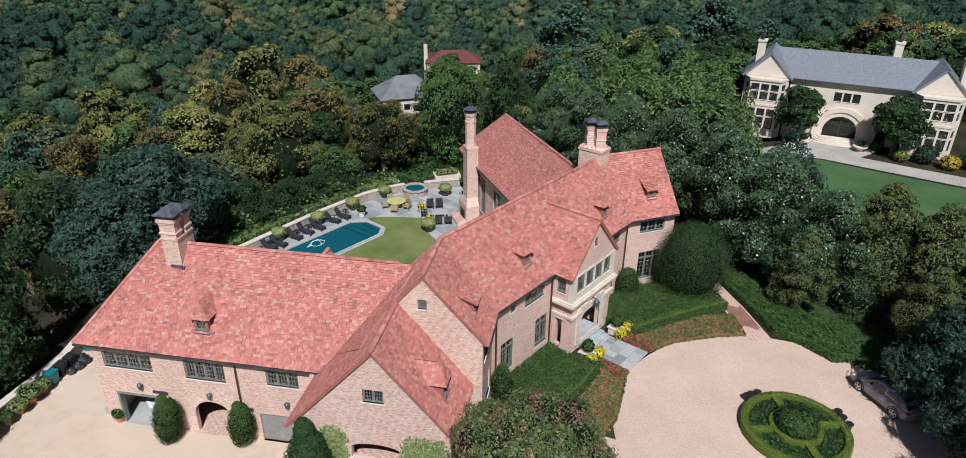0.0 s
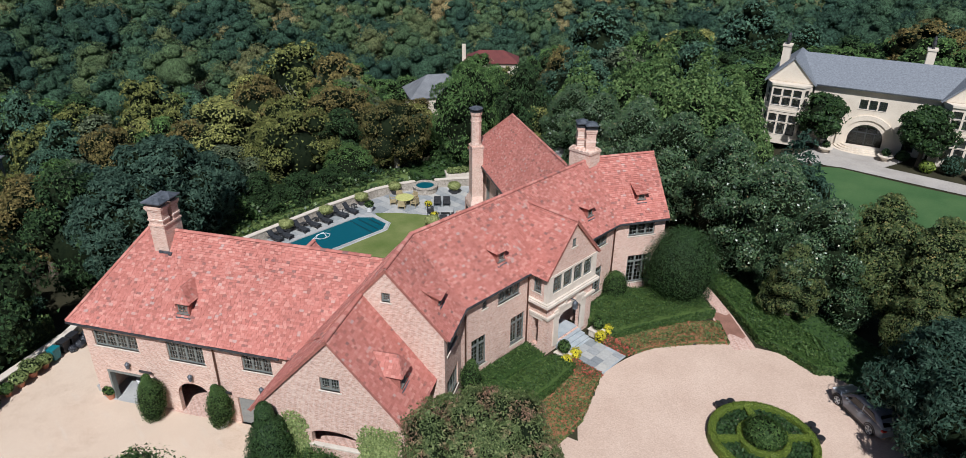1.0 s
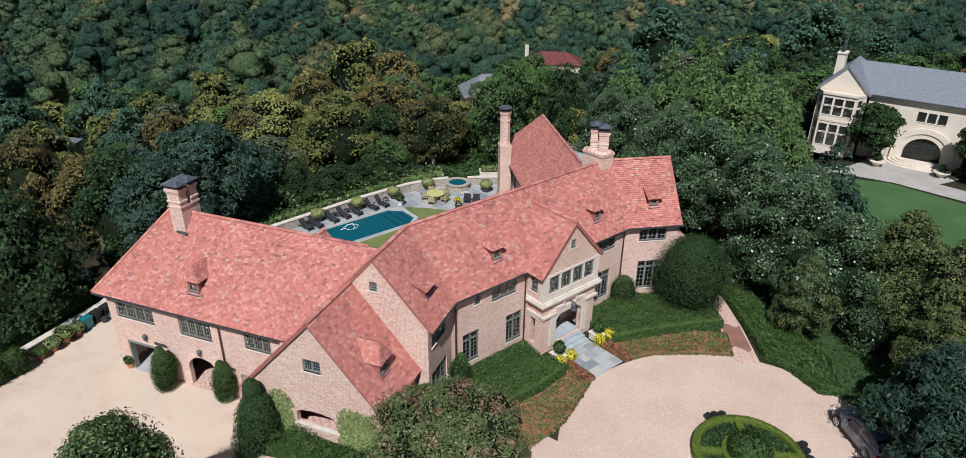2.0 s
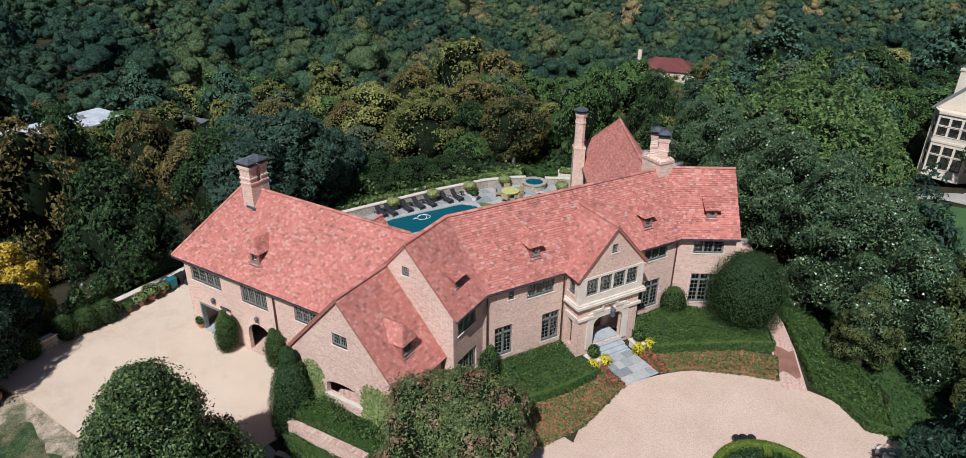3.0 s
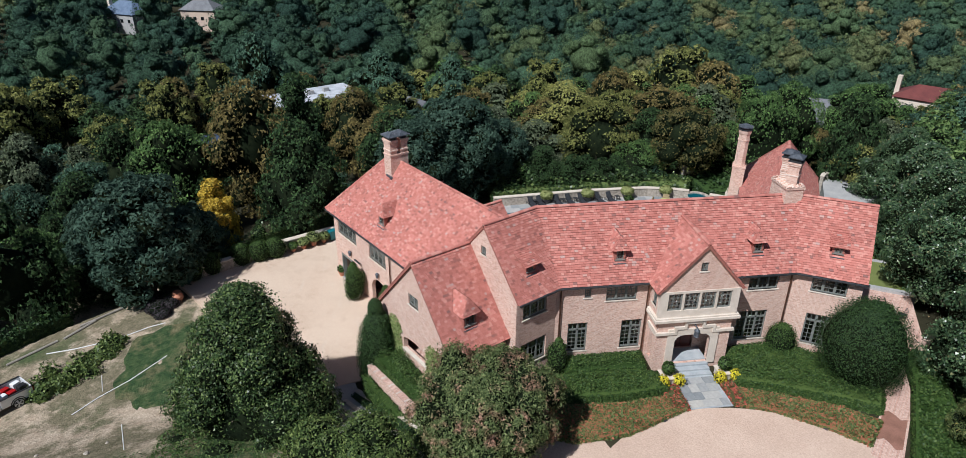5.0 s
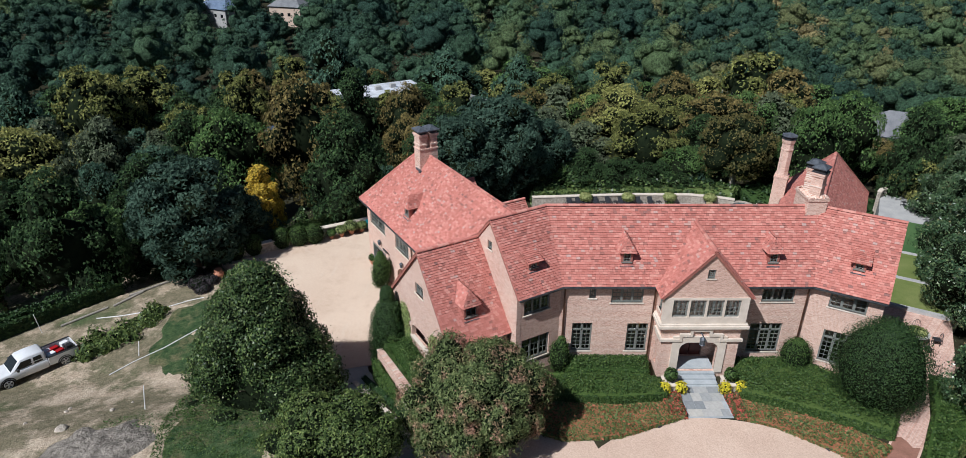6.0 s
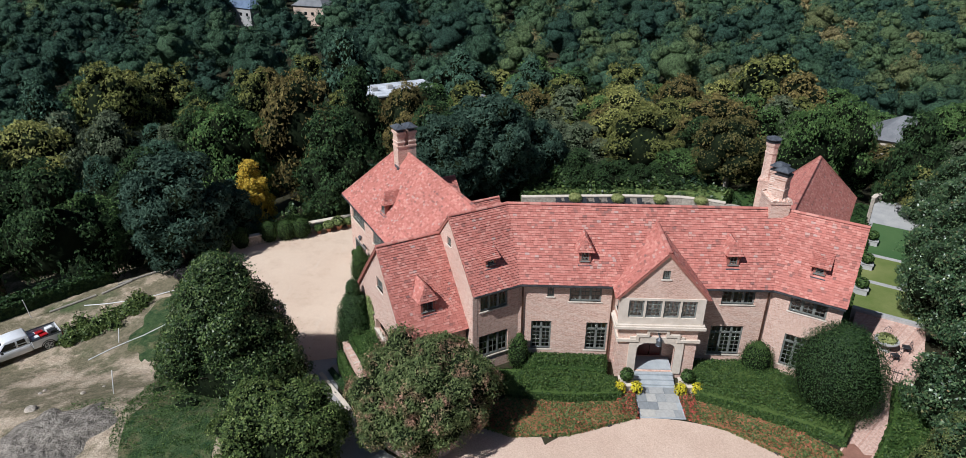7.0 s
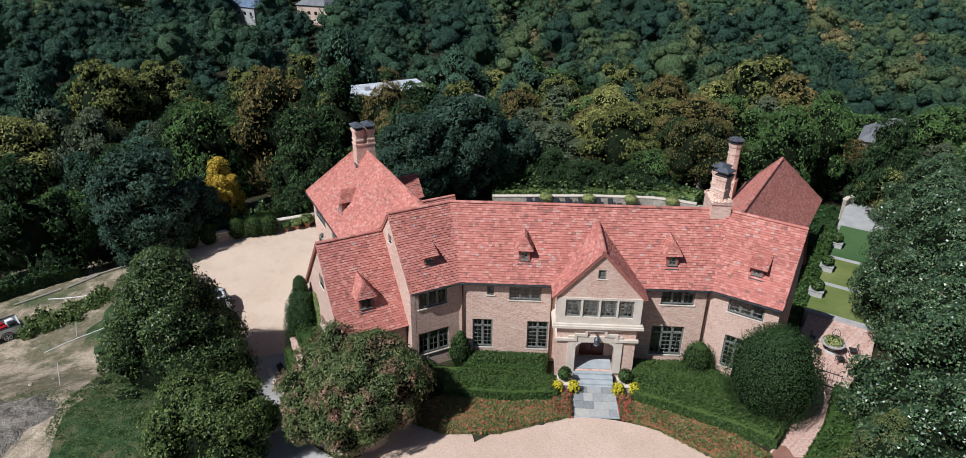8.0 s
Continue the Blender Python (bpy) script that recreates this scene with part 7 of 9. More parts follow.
for x, y, s, h in ((-52.5, 18.5, 0.86, 0.86), (-60.5, 19.5, 0.95, 0.9), (-59.5, 28.5, 0.8, 0.82), (-39.6, -5.2, 0.98, 0.95), (-43.6, -2.4, 0.62, 0.66), (-48.5, -11.0, 0.85, 0.8)):
    copy_thing(jn, pose(x, y, float(ground_z(x, y)) - 0.2, 0, 0, x * 31) @ Matrix.Diagonal((s, s, h, 1)))
for y in np.arange(25.5, 46.5, 1.9):
    k = int(wr.choice(6, p=[0.6, 0.22, 0.08, 0.05, 0.05, 0.0]))
    s = wr.uniform(0.34, 0.62)
    x = (-57.2 if y < 43 else -57.2 + 0.28 * (y - 43)) + wr.uniform(-1.6, 0.6)
    oak(k, 1, x, y, s, s * 0.85, wr.uniform(0, 360), 0.4)
for ob in FORMS.values():
    for ch in list(ob.children):
        bpy.data.objects.remove(ch)
    bpy.data.objects.remove(ob)

# far woodland: crowns past counting, in a few joined sheets
rest = [t for t in TREES if id(t) not in picked]


def far_wood(trees, label):
    P, N, S, T, EV, EQ, ET = [], [], [], [], [], [], []
    off = 0
    for x, y, R, d in trees:
        H = R * wr.uniform(1.7, 2.5)
        size = 0.34 if d < 150 else (0.44 if d < 200 else (0.58 if d < 280 else 0.75))
        kind = "round" if wr.uniform() < 0.75 else "egg"
        p, q, ev, eq = crown(kind, R * 1.04, H, H * 0.15, int((8.0 if d < 280 else 5.5) * R * R / (size * size)), size, wr, 0.8 if d < 280 else 0.6, 0.6, True, None, 6 if d < 200 else 4, 1.0, 0.17, 0.74, 0.2)
        place = np.array((x, y, float(ground_z(x, y))))
        tint = float(np.clip(wr.beta(0.9, 1.7) * 1.05, 0, 1))
        # dim side: shade put into darker leaf tints; darker greens behind the mansion too
        if (y < 15 and d < 300) or (y > 110 and x > -110):
            tint *= 0.45
        P.append(p + place)
        N.append(q)
        S.append(np.full(len(p), size))
        T.append(np.clip(np.full(len(p), tint) + wr.normal(0, 0.035, len(p)), 0, 1))
        EV.append(ev + place)
        EQ.append(eq + off)
        ET.append(np.full(len(eq), tint))
        off += len(ev)
    me = leaf_mesh("far_woodland", np.concatenate(P), np.concatenate(N), np.concatenate(S), wr, 0.3, np.concatenate(T), (np.concatenate(EV), np.concatenate(EQ), np.concatenate(ET)), True, False)
    ob = link_mesh("far_woodland", me, L_WOOD, None, label, None, "stuff")
    tagged(ob, category="woodland")


far_wood([t for t in rest if t[3] < 200], "mixed green and autumn woodland canopy")
far_wood([t for t in rest if t[3] >= 200], "distant woodland canopy across the plain")

# ---- garden beside the house: patio, terraced lawns and far terrace ----


def eqp(*pts):
    return [eqz(e, q, 0)[:2] for e, q in pts]


fan(eqp((31.0, -42.0), (35.6, -42.0), (35.6, -49.9), (31.0, -49.9))[::-1], -2.6, 0.03, M_PAVER, "brick_patio", "brick patio beside the house")
for q0, q1, z in ((-50.3, -55.4, -0.15), (-55.9, -61.4, -0.5), (-61.9, -70.0, -0.85)):
    fan(eqp((30.7, q0), (36.0, q0), (36.0, q1), (30.7, q1))[::-1], -2.8, z, M_LAWN2 if q0 < -60 else M_LAWN, "garden_lawn", "striped mown lawn terrace")
    fan(eqp((30.7, q0 + 0.5), (36.0, q0 + 0.5), (36.0, q0 + 0.02), (30.7, q0 + 0.02))[::-1], -2.8, z + 0.38, M_PALESLAB, "lawn_step", "pale stone step between lawns")
fan(eqp((30.4, -70.2), (36.5, -70.2), (36.5, -78.0), (30.4, -78.0))[::-1], -3.2, -1.0, M_PALESLAB, "garden_terrace", "grey flagstone terrace at the end of the lawns")
low_wall("terrace_wall", [eqz(33.4 + 3.2 * math.cos(radians(a)), -75.5 - 2.6 * math.sin(radians(a)), 0)[:2] for a in range(180, -1, -20)], -3.2, 2.9, 0.35, M_RUBBLE, "curved stone seat wall with coping")
low_wall("patio_wall", eqp((30.6, -41.2), (32.2, -41.2)), -0.4, 1.7, 0.35, M_BRICK, "brick wall by the garden gate", M_PAVER)
low_wall("patio_wall", eqp((34.4, -41.2), (36.0, -41.2)), -0.4, 1.7, 0.35, M_BRICK, "brick wall by the garden gate", M_PAVER)
hedge("garden_hedge", eqp((29.3, -46.5), (30.6, -46.5), (30.6, -67.5), (29.3, -67.5)), 1.3, 70, 0.19, L_BOX, "dark clipped hedge along the garden wall", 61, -1.2)
gp = eqz(33.3, -41.2, 0)
gate = empty("garden_gate", gp[0], gp[1], 0.05, "black iron garden gate between brick walls", "gate", "", 60)
for k in range(9):
    part("bar", boxes((-0.95 + 0.235 * k, -0.925 + 0.235 * k, -0.015, 0.015, 0.06, 1.3 + 0.2 * math.sin(math.pi * k / 8))), M_IRON, gate)
for z in (0.15, 1.15):
    part("rail", boxes((-1.0, 1.0, -0.02, 0.02, z, z + 0.05)), M_IRON, gate)
for k in range(3):
    q = -41.6 - 0.0 + 0.38 * (k + 1)
    fan(eqp((32.4, q), (34.2, q), (34.2, q - 0.36), (32.4, q - 0.36))[::-1], -0.5, 0.09 + 0.001 * k, M_PAVER, "brick_step", "brick step at the garden gate")
for q in (-53.3, -58.8, -64.8):
    x, y, _ = eqz(30.95, q, 0)
    ob = empty("stone_planter", x, y, {-53.3: -0.15, -58.8: -0.5, -64.8: -0.85}[q], "pale stone planter with dark clipped shrub", "planter", "planters along the lawns", 60)
    part("planter_box", boxes((-0.5, 0.5, -0.38, 0.38, 0, 0.45), (-0.55, 0.55, -0.42, 0.42, 0.45, 0.53)), M_PALESLAB, ob)
    ball_leaves(0.5, 0.9, 600, 0.13, np.random.default_rng(3), L_BOX, "shrub", ob, 0.45)
x, y, _ = eqz(33.2, -45.6, 0)
pt = empty("stone_table", x, y, 0.03, "round stone table topped with trailing plants", "table")
bm = bmesh.new()
lathe(bm, [(0.45, 0), (0.4, 0.1), (0.22, 0.2), (0.22, 0.5), (0.7, 0.68), (0.78, 0.7), (0.78, 0.78), (0.6, 0.78)], 24)
part("table_bowl", bm, M_PALESLAB, pt)
lumps = [((0, 0, 0.82), (0.62, 0.62, 0.22))]
rng = np.random.default_rng(6)
P, N = lump_leaves(lumps, [420], rng, 0.6, 0.1)
link_mesh("plants", leaf_mesh("plants", P, N, 0.14, rng, extra=inner_bodies(lumps, 0.85)), L_TOPIARY, pt, "olive trailing plants")


def iron_chair(x, y, z, rz):
    ob = empty("iron_chair", x, y, z, "black wrought iron garden chair", "chair", "iron chairs in the garden", rz)
    part("seat", boxes((-0.24, 0.24, -0.24, 0.24, 0.43, 0.46)), M_IRON, ob)
    bm = bmesh.new()
    pts = [(0.26 * math.cos(radians(a)), 0.24, 0.46 + 0.5 * math.sin(radians(a))) for a in range(0, 181, 20)]
    tube(bm, pts, [0.018] * len(pts), 5)
    for xx in (-0.12, 0, 0.12):
        tube(bm, [(xx, 0.24, 0.46), (xx, 0.24, 0.9)], [0.012, 0.012], 4)
    part("backrest", bm, M_IRON, ob)
    for a in (-0.2, 0.2):
        for b in (-0.2, 0.2):
            part("leg", boxes((a - 0.015, a + 0.015, b - 0.015, b + 0.015, 0, 0.43)), M_IRON, ob)
    return ob


ic = iron_chair(x + 1.3, y, 0.03, -90)
for a in (75, 150, 225, 290):
    copy_thing(ic, pose(x + 1.3 * math.cos(radians(a)), y + 1.3 * math.sin(radians(a)), 0.03, 0, 0, a - 90))
for e, q, a in ((33.6, -73.0, 20), (34.8, -74.2, 100), (32.6, -74.5, 200), (34.2, -75.6, 300), (35.4, -72.6, 60)):
    cx, cy, _ = eqz(e, q, 0)
    copy_thing(ic, pose(cx, cy, -1.0, 0, 0, a))
cx, cy, _ = eqz(33.8, -74.2, 0)
ob = empty("iron_table", cx, cy, -1.0, "round black iron garden table", "table")
bm = bmesh.new()
lathe(bm, [(0.3, 0), (0.05, 0.05), (0.05, 0.68), (0.6, 0.7), (0.6, 0.74)], 20)
part("table_frame", bm, M_IRON, ob)

# ---- neighbour's pale stone mansion with slate roofs ----
M_SLATE = two_tone("grey_slate", (0.145, 0.155, 0.175), (0.235, 0.25, 0.275), 5.0, 16, 0.55, 0.4, 0.5, 0.05)
M_DARKFRAME = two_tone("dark_sash", (0.03, 0.035, 0.035), (0.06, 0.065, 0.065), 3, 30, 0.5)
NB = empty("stone_mansion", -17.8, 91.0, 0.2, "pale cream stone mansion with grey slate roof", "house", "", 14.5)


def nb_wall(name, u0, u1, y, z0, z1, holes=(), th=0.4, rz=0, ox=0, oy=0):
    return wall(0, -y, u0, u1, z0, z1, holes, th, None, M_WHITESTONE, name, NB, pose(ox, oy, 0, 0, 0, rz))


def slab(name, pts, mat, parent, thick=0.2):
    """A roof plane from its corners in the parent's frame, given outward, with thickness."""
    v = [Vector(p) for p in pts]
    n = (v[1] - v[0]).cross(v[2] - v[1]).normalized()
    bm = bmesh.new()
    hi = [bm.verts.new(p) for p in v]
    lo = [bm.verts.new(p - n * thick) for p in v]
    bm.faces.new(hi)
    bm.faces.new(lo[::-1])
    k = len(v)
    for i in range(k):
        bm.faces.new((lo[i], lo[(i + 1) % k], hi[(i + 1) % k], hi[i]))
    return part(name, bm, mat, parent)


ctr_h = [(-1.45, -0.6, 4.7, 5.8), (-0.42, 0.42, 4.7, 5.8), (0.6, 1.45, 4.7, 5.8), (-1.9, 1.9, 0.0, 2.9), (-5.2, -4.0, 0.3, 2.6), (4.0, 5.2, 0.3, 2.6)]
nb_wall("wall", -6.6, 6.6, 0.3, -0.5, 7.0, ctr_h)
for u0, u1, z0, z1 in ctr_h[:3] + ctr_h[4:]:
    window(0, -0.3, u0, u1, z0, z1, 1, 3, 4, parent=NB, m=pose(0, 0, 0), mat=M_DARKFRAME)
# arched entrance: a stepped stone ring round a dark glazed doorway
for r0, r1, yy in ((1.9, 2.5, 0.12), (2.5, 3.1, -0.02)):
    bm = bmesh.new()
    ring = []
    for k in range(17):
        t = math.pi * k / 16
        ring.append([bm.verts.new((r * math.cos(t), y_, 1.1 + r * 0.95 * math.sin(t))) for r, y_ in ((r0, yy), (r1, yy), (r1, 0.5), (r0, 0.5))])
    for A, B in zip(ring, ring[1:]):
        for i in range(4):
            bm.faces.new((A[i], B[i], B[(i + 1) % 4], A[(i + 1) % 4]))
    bmesh.ops.recalc_face_normals(bm, faces=bm.faces)
    part("arch_ring", bm, M_WHITESTONE, NB)
    for sg in (-1, 1):
        a, b = sorted((sg * r0, sg * r1))
        part("arch_jamb", boxes((a, b, yy, 0.5, -0.3, 1.1)), M_WHITESTONE, NB)
bm = bmesh.new()
prism(bm, [(1.9 * math.cos(math.pi * k / 16), 1.1 + 1.8 * math.sin(math.pi * k / 16)) for k in range(17)] + [(-1.9, 0.0), (1.9, 0.0)], 0.55, 0.6)
part("entrance_glazing", bm, M_GLASS, NB, "dark arched entrance glazing", Matrix(((1, 0, 0, 0), (0, 0, 1, 0), (0, 1, 0, 0), (0, 0, 0, 1))))
bm = boxes((-0.05, 0.05, 0.5, 0.62, 0, 2.85), (-1.85, 1.85, 0.5, 0.62, 1.75, 1.85), (-1.0, -0.94, 0.5, 0.62, 0, 2.6), (0.94, 1.0, 0.5, 0.62, 0, 2.6))
part("entrance_frame", bm, M_DARKFRAME, NB)
for k in range(4):
    bm = bmesh.new()
    prism(bm, [((3.6 - 0.4 * k) * math.cos(math.pi * (1 + j / 18)), 0.2 + (2.6 - 0.36 * k) * math.sin(math.pi * (1 + j / 18))) for j in range(19)], -0.3, -0.08 + 0.13 * k)
    part("entrance_step", bm, M_WHITESTONE, NB)
slab("roof", [(-6.8, -0.35, 7.1), (6.8, -0.35, 7.1), (9.4, 5.0, 9.75), (-9.4, 5.0, 9.75)], M_SLATE, NB)
slab("roof", [(12.0, 10.4, 7.1), (-12.0, 10.4, 7.1), (-9.4, 5.0, 9.75), (9.4, 5.0, 9.75)], M_SLATE, NB)
part("cornice", boxes((-6.7, 6.7, 0.0, 0.3, 6.75, 7.0), bev=0.03), M_WHITESTONE, NB)
for sg in (-1, 1):
    c = 9.4 * sg
    wh = [(c + k - 0.46, c + k + 0.46, z0_, z1_) for k in (-1.15, 0, 1.15) for z0_, z1_ in ((4.35, 5.3), (5.5, 6.3), (0.7, 2.1), (2.3, 3.2))]
    nb_wall("wall", c - 2.6, c + 2.6, -0.5, -0.5, 7.0)
    nb_wall("bay_wall", c - 1.8, c + 1.8, -1.75, -0.5, 6.7, wh, 0.3)
    for h in wh:
        window(0, 1.75, h[0], h[1], h[2], h[3], 1, 2, 2, parent=NB, m=pose(0, 0, 0), mat=M_DARKFRAME)
    for s2 in (-1, 1):
        # canted sides of the bay, each with two tall windows
        u = c + s2 * 1.8
        ln = math.hypot(0.7, 1.2)
        ang = math.degrees(math.atan2(1.2, 0.7 * s2)) if s2 > 0 else -math.degrees(math.atan2(1.2, 0.7))
        mm = pose(u, -1.75, 0, 0, 0, ang) if s2 > 0 else pose(u - 0.7, -0.55, 0, 0, 0, ang)
        hs = [(0.32, ln - 0.32, 4.35, 5.3), (0.32, ln - 0.32, 5.5, 6.3), (0.32, ln - 0.32, 0.7, 2.1), (0.32, ln - 0.32, 2.3, 3.2)]
        wall(0, 0, 0, ln, -0.5, 6.7, hs, 0.25, None, M_WHITESTONE, "bay_wall", NB, mm)
        for h in hs:
            window(0, 0, *h, 1, 2, 3, parent=NB, m=mm, mat=M_DARKFRAME, sill=False)
    bm = bmesh.new()
    prism(bm, [(c - 2.6, -0.5), (c - 1.85, -1.9), (c + 1.85, -1.9), (c + 2.6, -0.5)], 6.7, 6.95)
    part("bay_cornice", bm, M_WHITESTONE, NB)
    bm = bmesh.new()
    prism(bm, [(c - 2.55, -0.5), (c - 1.82, -1.82), (c + 1.82, -1.82), (c + 2.55, -0.5)], 3.55, 3.8)
    part("bay_cornice", bm, M_WHITESTONE, NB)
    bm = bmesh.new()
    vs = [(c - 2.75, 7.0), (c + 2.75, 7.0), (c, 9.9)]
    f0 = [bm.verts.new((u, -0.55, z)) for u, z in vs]
    f1 = [bm.verts.new((u, -0.15, z)) for u, z in vs]
    bm.faces.new(f0)
    bm.faces.new(f1[::-1])
    for i in range(3):
        bm.faces.new((f0[i], f1[i], f1[(i + 1) % 3], f0[(i + 1) % 3]))
    part("gable", bm, M_WHITESTONE, NB)
    slab("roof", [(c - 3.0, 10.4, 6.95), (c - 3.0, -0.75, 6.95), (c, -0.75, 10.05), (c, 6.0, 10.05)], M_SLATE, NB)
    slab("roof", [(c + 3.0, -0.75, 6.95), (c + 3.0, 10.4, 6.95), (c, 6.0, 10.05), (c, -0.75, 10.05)], M_SLATE, NB)

    part("side_wall", boxes((c + sg * 2.2 - 0.2 * 1, c + sg * 2.2 + 0.2, -0.1, 10.2, -0.5, 7.0)), M_WHITESTONE, NB)
part("back_wall", boxes((-11.8, 11.8, 9.9, 10.2, -0.5, 7.0)), M_WHITESTONE, NB)
for u, y_, z in ((-10.9, 3.2, 10.6), (4.6, 6.2, 11.2), (11.6, 2.0, 10.6)):
    ch = part("chimney", boxes((u - 0.45, u + 0.45, y_ - 0.7, y_ + 0.7, 6.5, z), (u - 0.55, u + 0.55, y_ - 0.8, y_ + 0.8, z, z + 0.2)), M_WHITESTONE, NB, "pale stone chimney")
    for k in (-0.35, 0.35):
        bm = bmesh.new()
        lathe(bm, [(0.16, z + 0.2), (0.14, z + 0.6), (0.24, z + 0.7), (0.1, z + 1.2), (0.2, z + 1.3), (0.02, z + 1.55)], 10, u, y_ + k)
        part("chimney_pot", bm, M_IRON, ch, "black ornate chimney pot")

lawn_pts = [(-23, 79), (-17.5, 82.6), (-10.2, 82.9), (-3.2, 83.6), (8, 82), (16, 72), (14, 60), (2, 56.5), (-9, 59), (-17, 66)]
fan(lawn_pts[::-1], -0.6, 0.06, M_LAWN2, "front_lawn", "smooth green oval lawn before the stone mansion")
M_DRIVE = two_tone("pale_paving", (0.33, 0.30, 0.27), (0.43, 0.39, 0.35), 0.4, 8, 0.9)


def nb_drive(f, g):
    path = [(-32.0, 78.5), (-24.0, 82.2), (-17.5, 84.6), (-10.4, 85.1), (-3.3, 85.7), (9.0, 84.6), (20.0, 76.0)]
    k = min(int(f * 6), 5)
    t = f * 6 - k
    (x0, y0), (x1, y1) = path[k], path[k + 1]
    n = math.hypot(x1 - x0, y1 - y0)
    w = (g - 0.5) * 3.2
    return x0 + (x1 - x0) * t + (y1 - y0) / n * w, y0 + (y1 - y0) * t - (x1 - x0) / n * w


drape("neighbour_drive", nb_drive, 48, 4, M_DRIVE, 0.09, "pale paved carriage drive")
fan([(-22.5, 84.5), (-14.0, 86.4), (-13.0, 90.0), (-17.0, 91.0), (-22.0, 88.5)][::-1], -0.5, 0.1, M_DRIVE, "entrance_paving", "pale paving before the stone mansion")
t1 = make_tree("crape_myrtle", "round", 3.0, 6.4, 2.0, 7000, 0.26, L_SHRUB, 95, "small dark green tree before the stone mansion", None, -21.8, 87.2, 0.1, "trees before the stone mansion")
copy_thing(t1, pose(-11.4, 89.6, 0.1, 0, 0, 140) @ Matrix.Diagonal((1.08, 1.08, 1.05, 1)))
for x, y, r, mt, lb in ((-8.0, 89.5, 1.3, L_CEDAR, "rounded grey-green shrub at the stone mansion"), (-10.2, 88.3, 0.8, L_BOXLIGHT, "light green shrub at the stone mansion"), (-5.4, 89.0, 1.0, L_GOLD, "orange autumn shrub at the stone mansion"), (-4.0, 90.6, 1.0, L_SHRUB, "dark shrub at the stone mansion"), (-13.2, 90.4, 0.7, L_SHRUB, "dark shrub at the stone mansion")):
    ob = empty("garden_shrub", x, y, 0.05, lb, "shrub", "shrubs at the stone mansion")
    ball_leaves(r, r * 1.6, 600, 0.22, np.random.default_rng(int(10 * r)), mt, "foliage", ob, 0)
for x, y in ((-14.6, 88.6), (-20.6, 86.6)):
    ob = empty("stone_urn", x, y, 0.1, "white stone bowl with dark clipped plant", "planter", "urns at the stone mansion")
    bm = bmesh.new()
    lathe(bm, [(0.4, 0), (0.3, 0.15), (0.75, 0.55), (0.85, 0.6), (0.85, 0.68), (0.6, 0.68)], 18)
    part("bowl", bm, M_WHITESTONE, ob)
    ball_leaves(0.45, 0.9, 260, 0.16, np.random.default_rng(2), L_SHRUB, "plant", ob, 0.6)

# ---- vehicles ----
M_TYRE = two_tone("tyre_rubber", (0.012, 0.012, 0.012), (0.025, 0.025, 0.025), 6, 60, 0.85)
M_RIM = two_tone("alloy_rim", (0.62, 0.63, 0.64), (0.74, 0.75, 0.76), 6, 60, 0.35, 0.5, 0.02, metal=0.6)
M_CARGLASS, _nt, _b = material("dark_car_glass", 0.05, 0, 0.6)
_b.inputs["Base Color"].default_value = (0.012, 0.014, 0.016, 1)
M_LAMP, _nt, _b = material("clear_lamp", 0.1, 0, 0.6)
_b.inputs["Base Color"].default_value = (0.7, 0.7, 0.72, 1)
M_TAIL, _nt, _b = material("red_lamp", 0.15, 0, 0.6)
_b.inputs["Base Color"].default_value = (0.35, 0.01, 0.01, 1)


def paint(name, col):
    m, nt, b = material(name, 0.28, 0.1, 0.5)
    c = ramp(nt, noise_tex(nt, 3.0, 3), [(0.3, tuple(0.92 * v for v in col)), (0.7, tuple(min(1, 1.06 * v) for v in col))])
    nt.links.new(c, b.inputs["Base Color"])
    b.inputs["Coat Weight"].default_value = 0.4
    return m


def loft(sections, W, taper=0.9, n=4):
    """A rounded shell from (x, z_low, z_high, width factor) sections; the shoulders are rounded in n steps."""
    bm = bmesh.new()
    rings = []
    for x, z0, z1, f in sections:
        h, d = W / 2 * f, z1 - z0
        half = [(h * 0.88, z0), (h * 0.98, z0 + 0.12 * d), (h, z0 + 0.35 * d), (h * (0.5 + 0.5 * taper) + 0.02, z0 + 0.68 * d)]
        for k in range(n + 1):
            a = math.pi / 2 * k / n
            half.append((h * taper * (0.74 + 0.26 * math.cos(a)), z1 - 0.16 * d * (1 - math.sin(a))))
        half.append((0.0, z1 + 0.012))
        pts = half + [(-y, z) for y, z in half[-2::-1]]
        rings.append([bm.verts.new((x, y, z)) for y, z in pts])
    k = len(rings[0])
    for A, B in zip(rings, rings[1:]):
        for i in range(k):
            bm.faces.new((A[i], A[(i + 1) % k], B[(i + 1) % k], B[i]))
    bm.faces.new(rings[0][::-1])
    bm.faces.new(rings[-1])
    bmesh.ops.recalc_face_normals(bm, faces=bm.faces)
    return bm


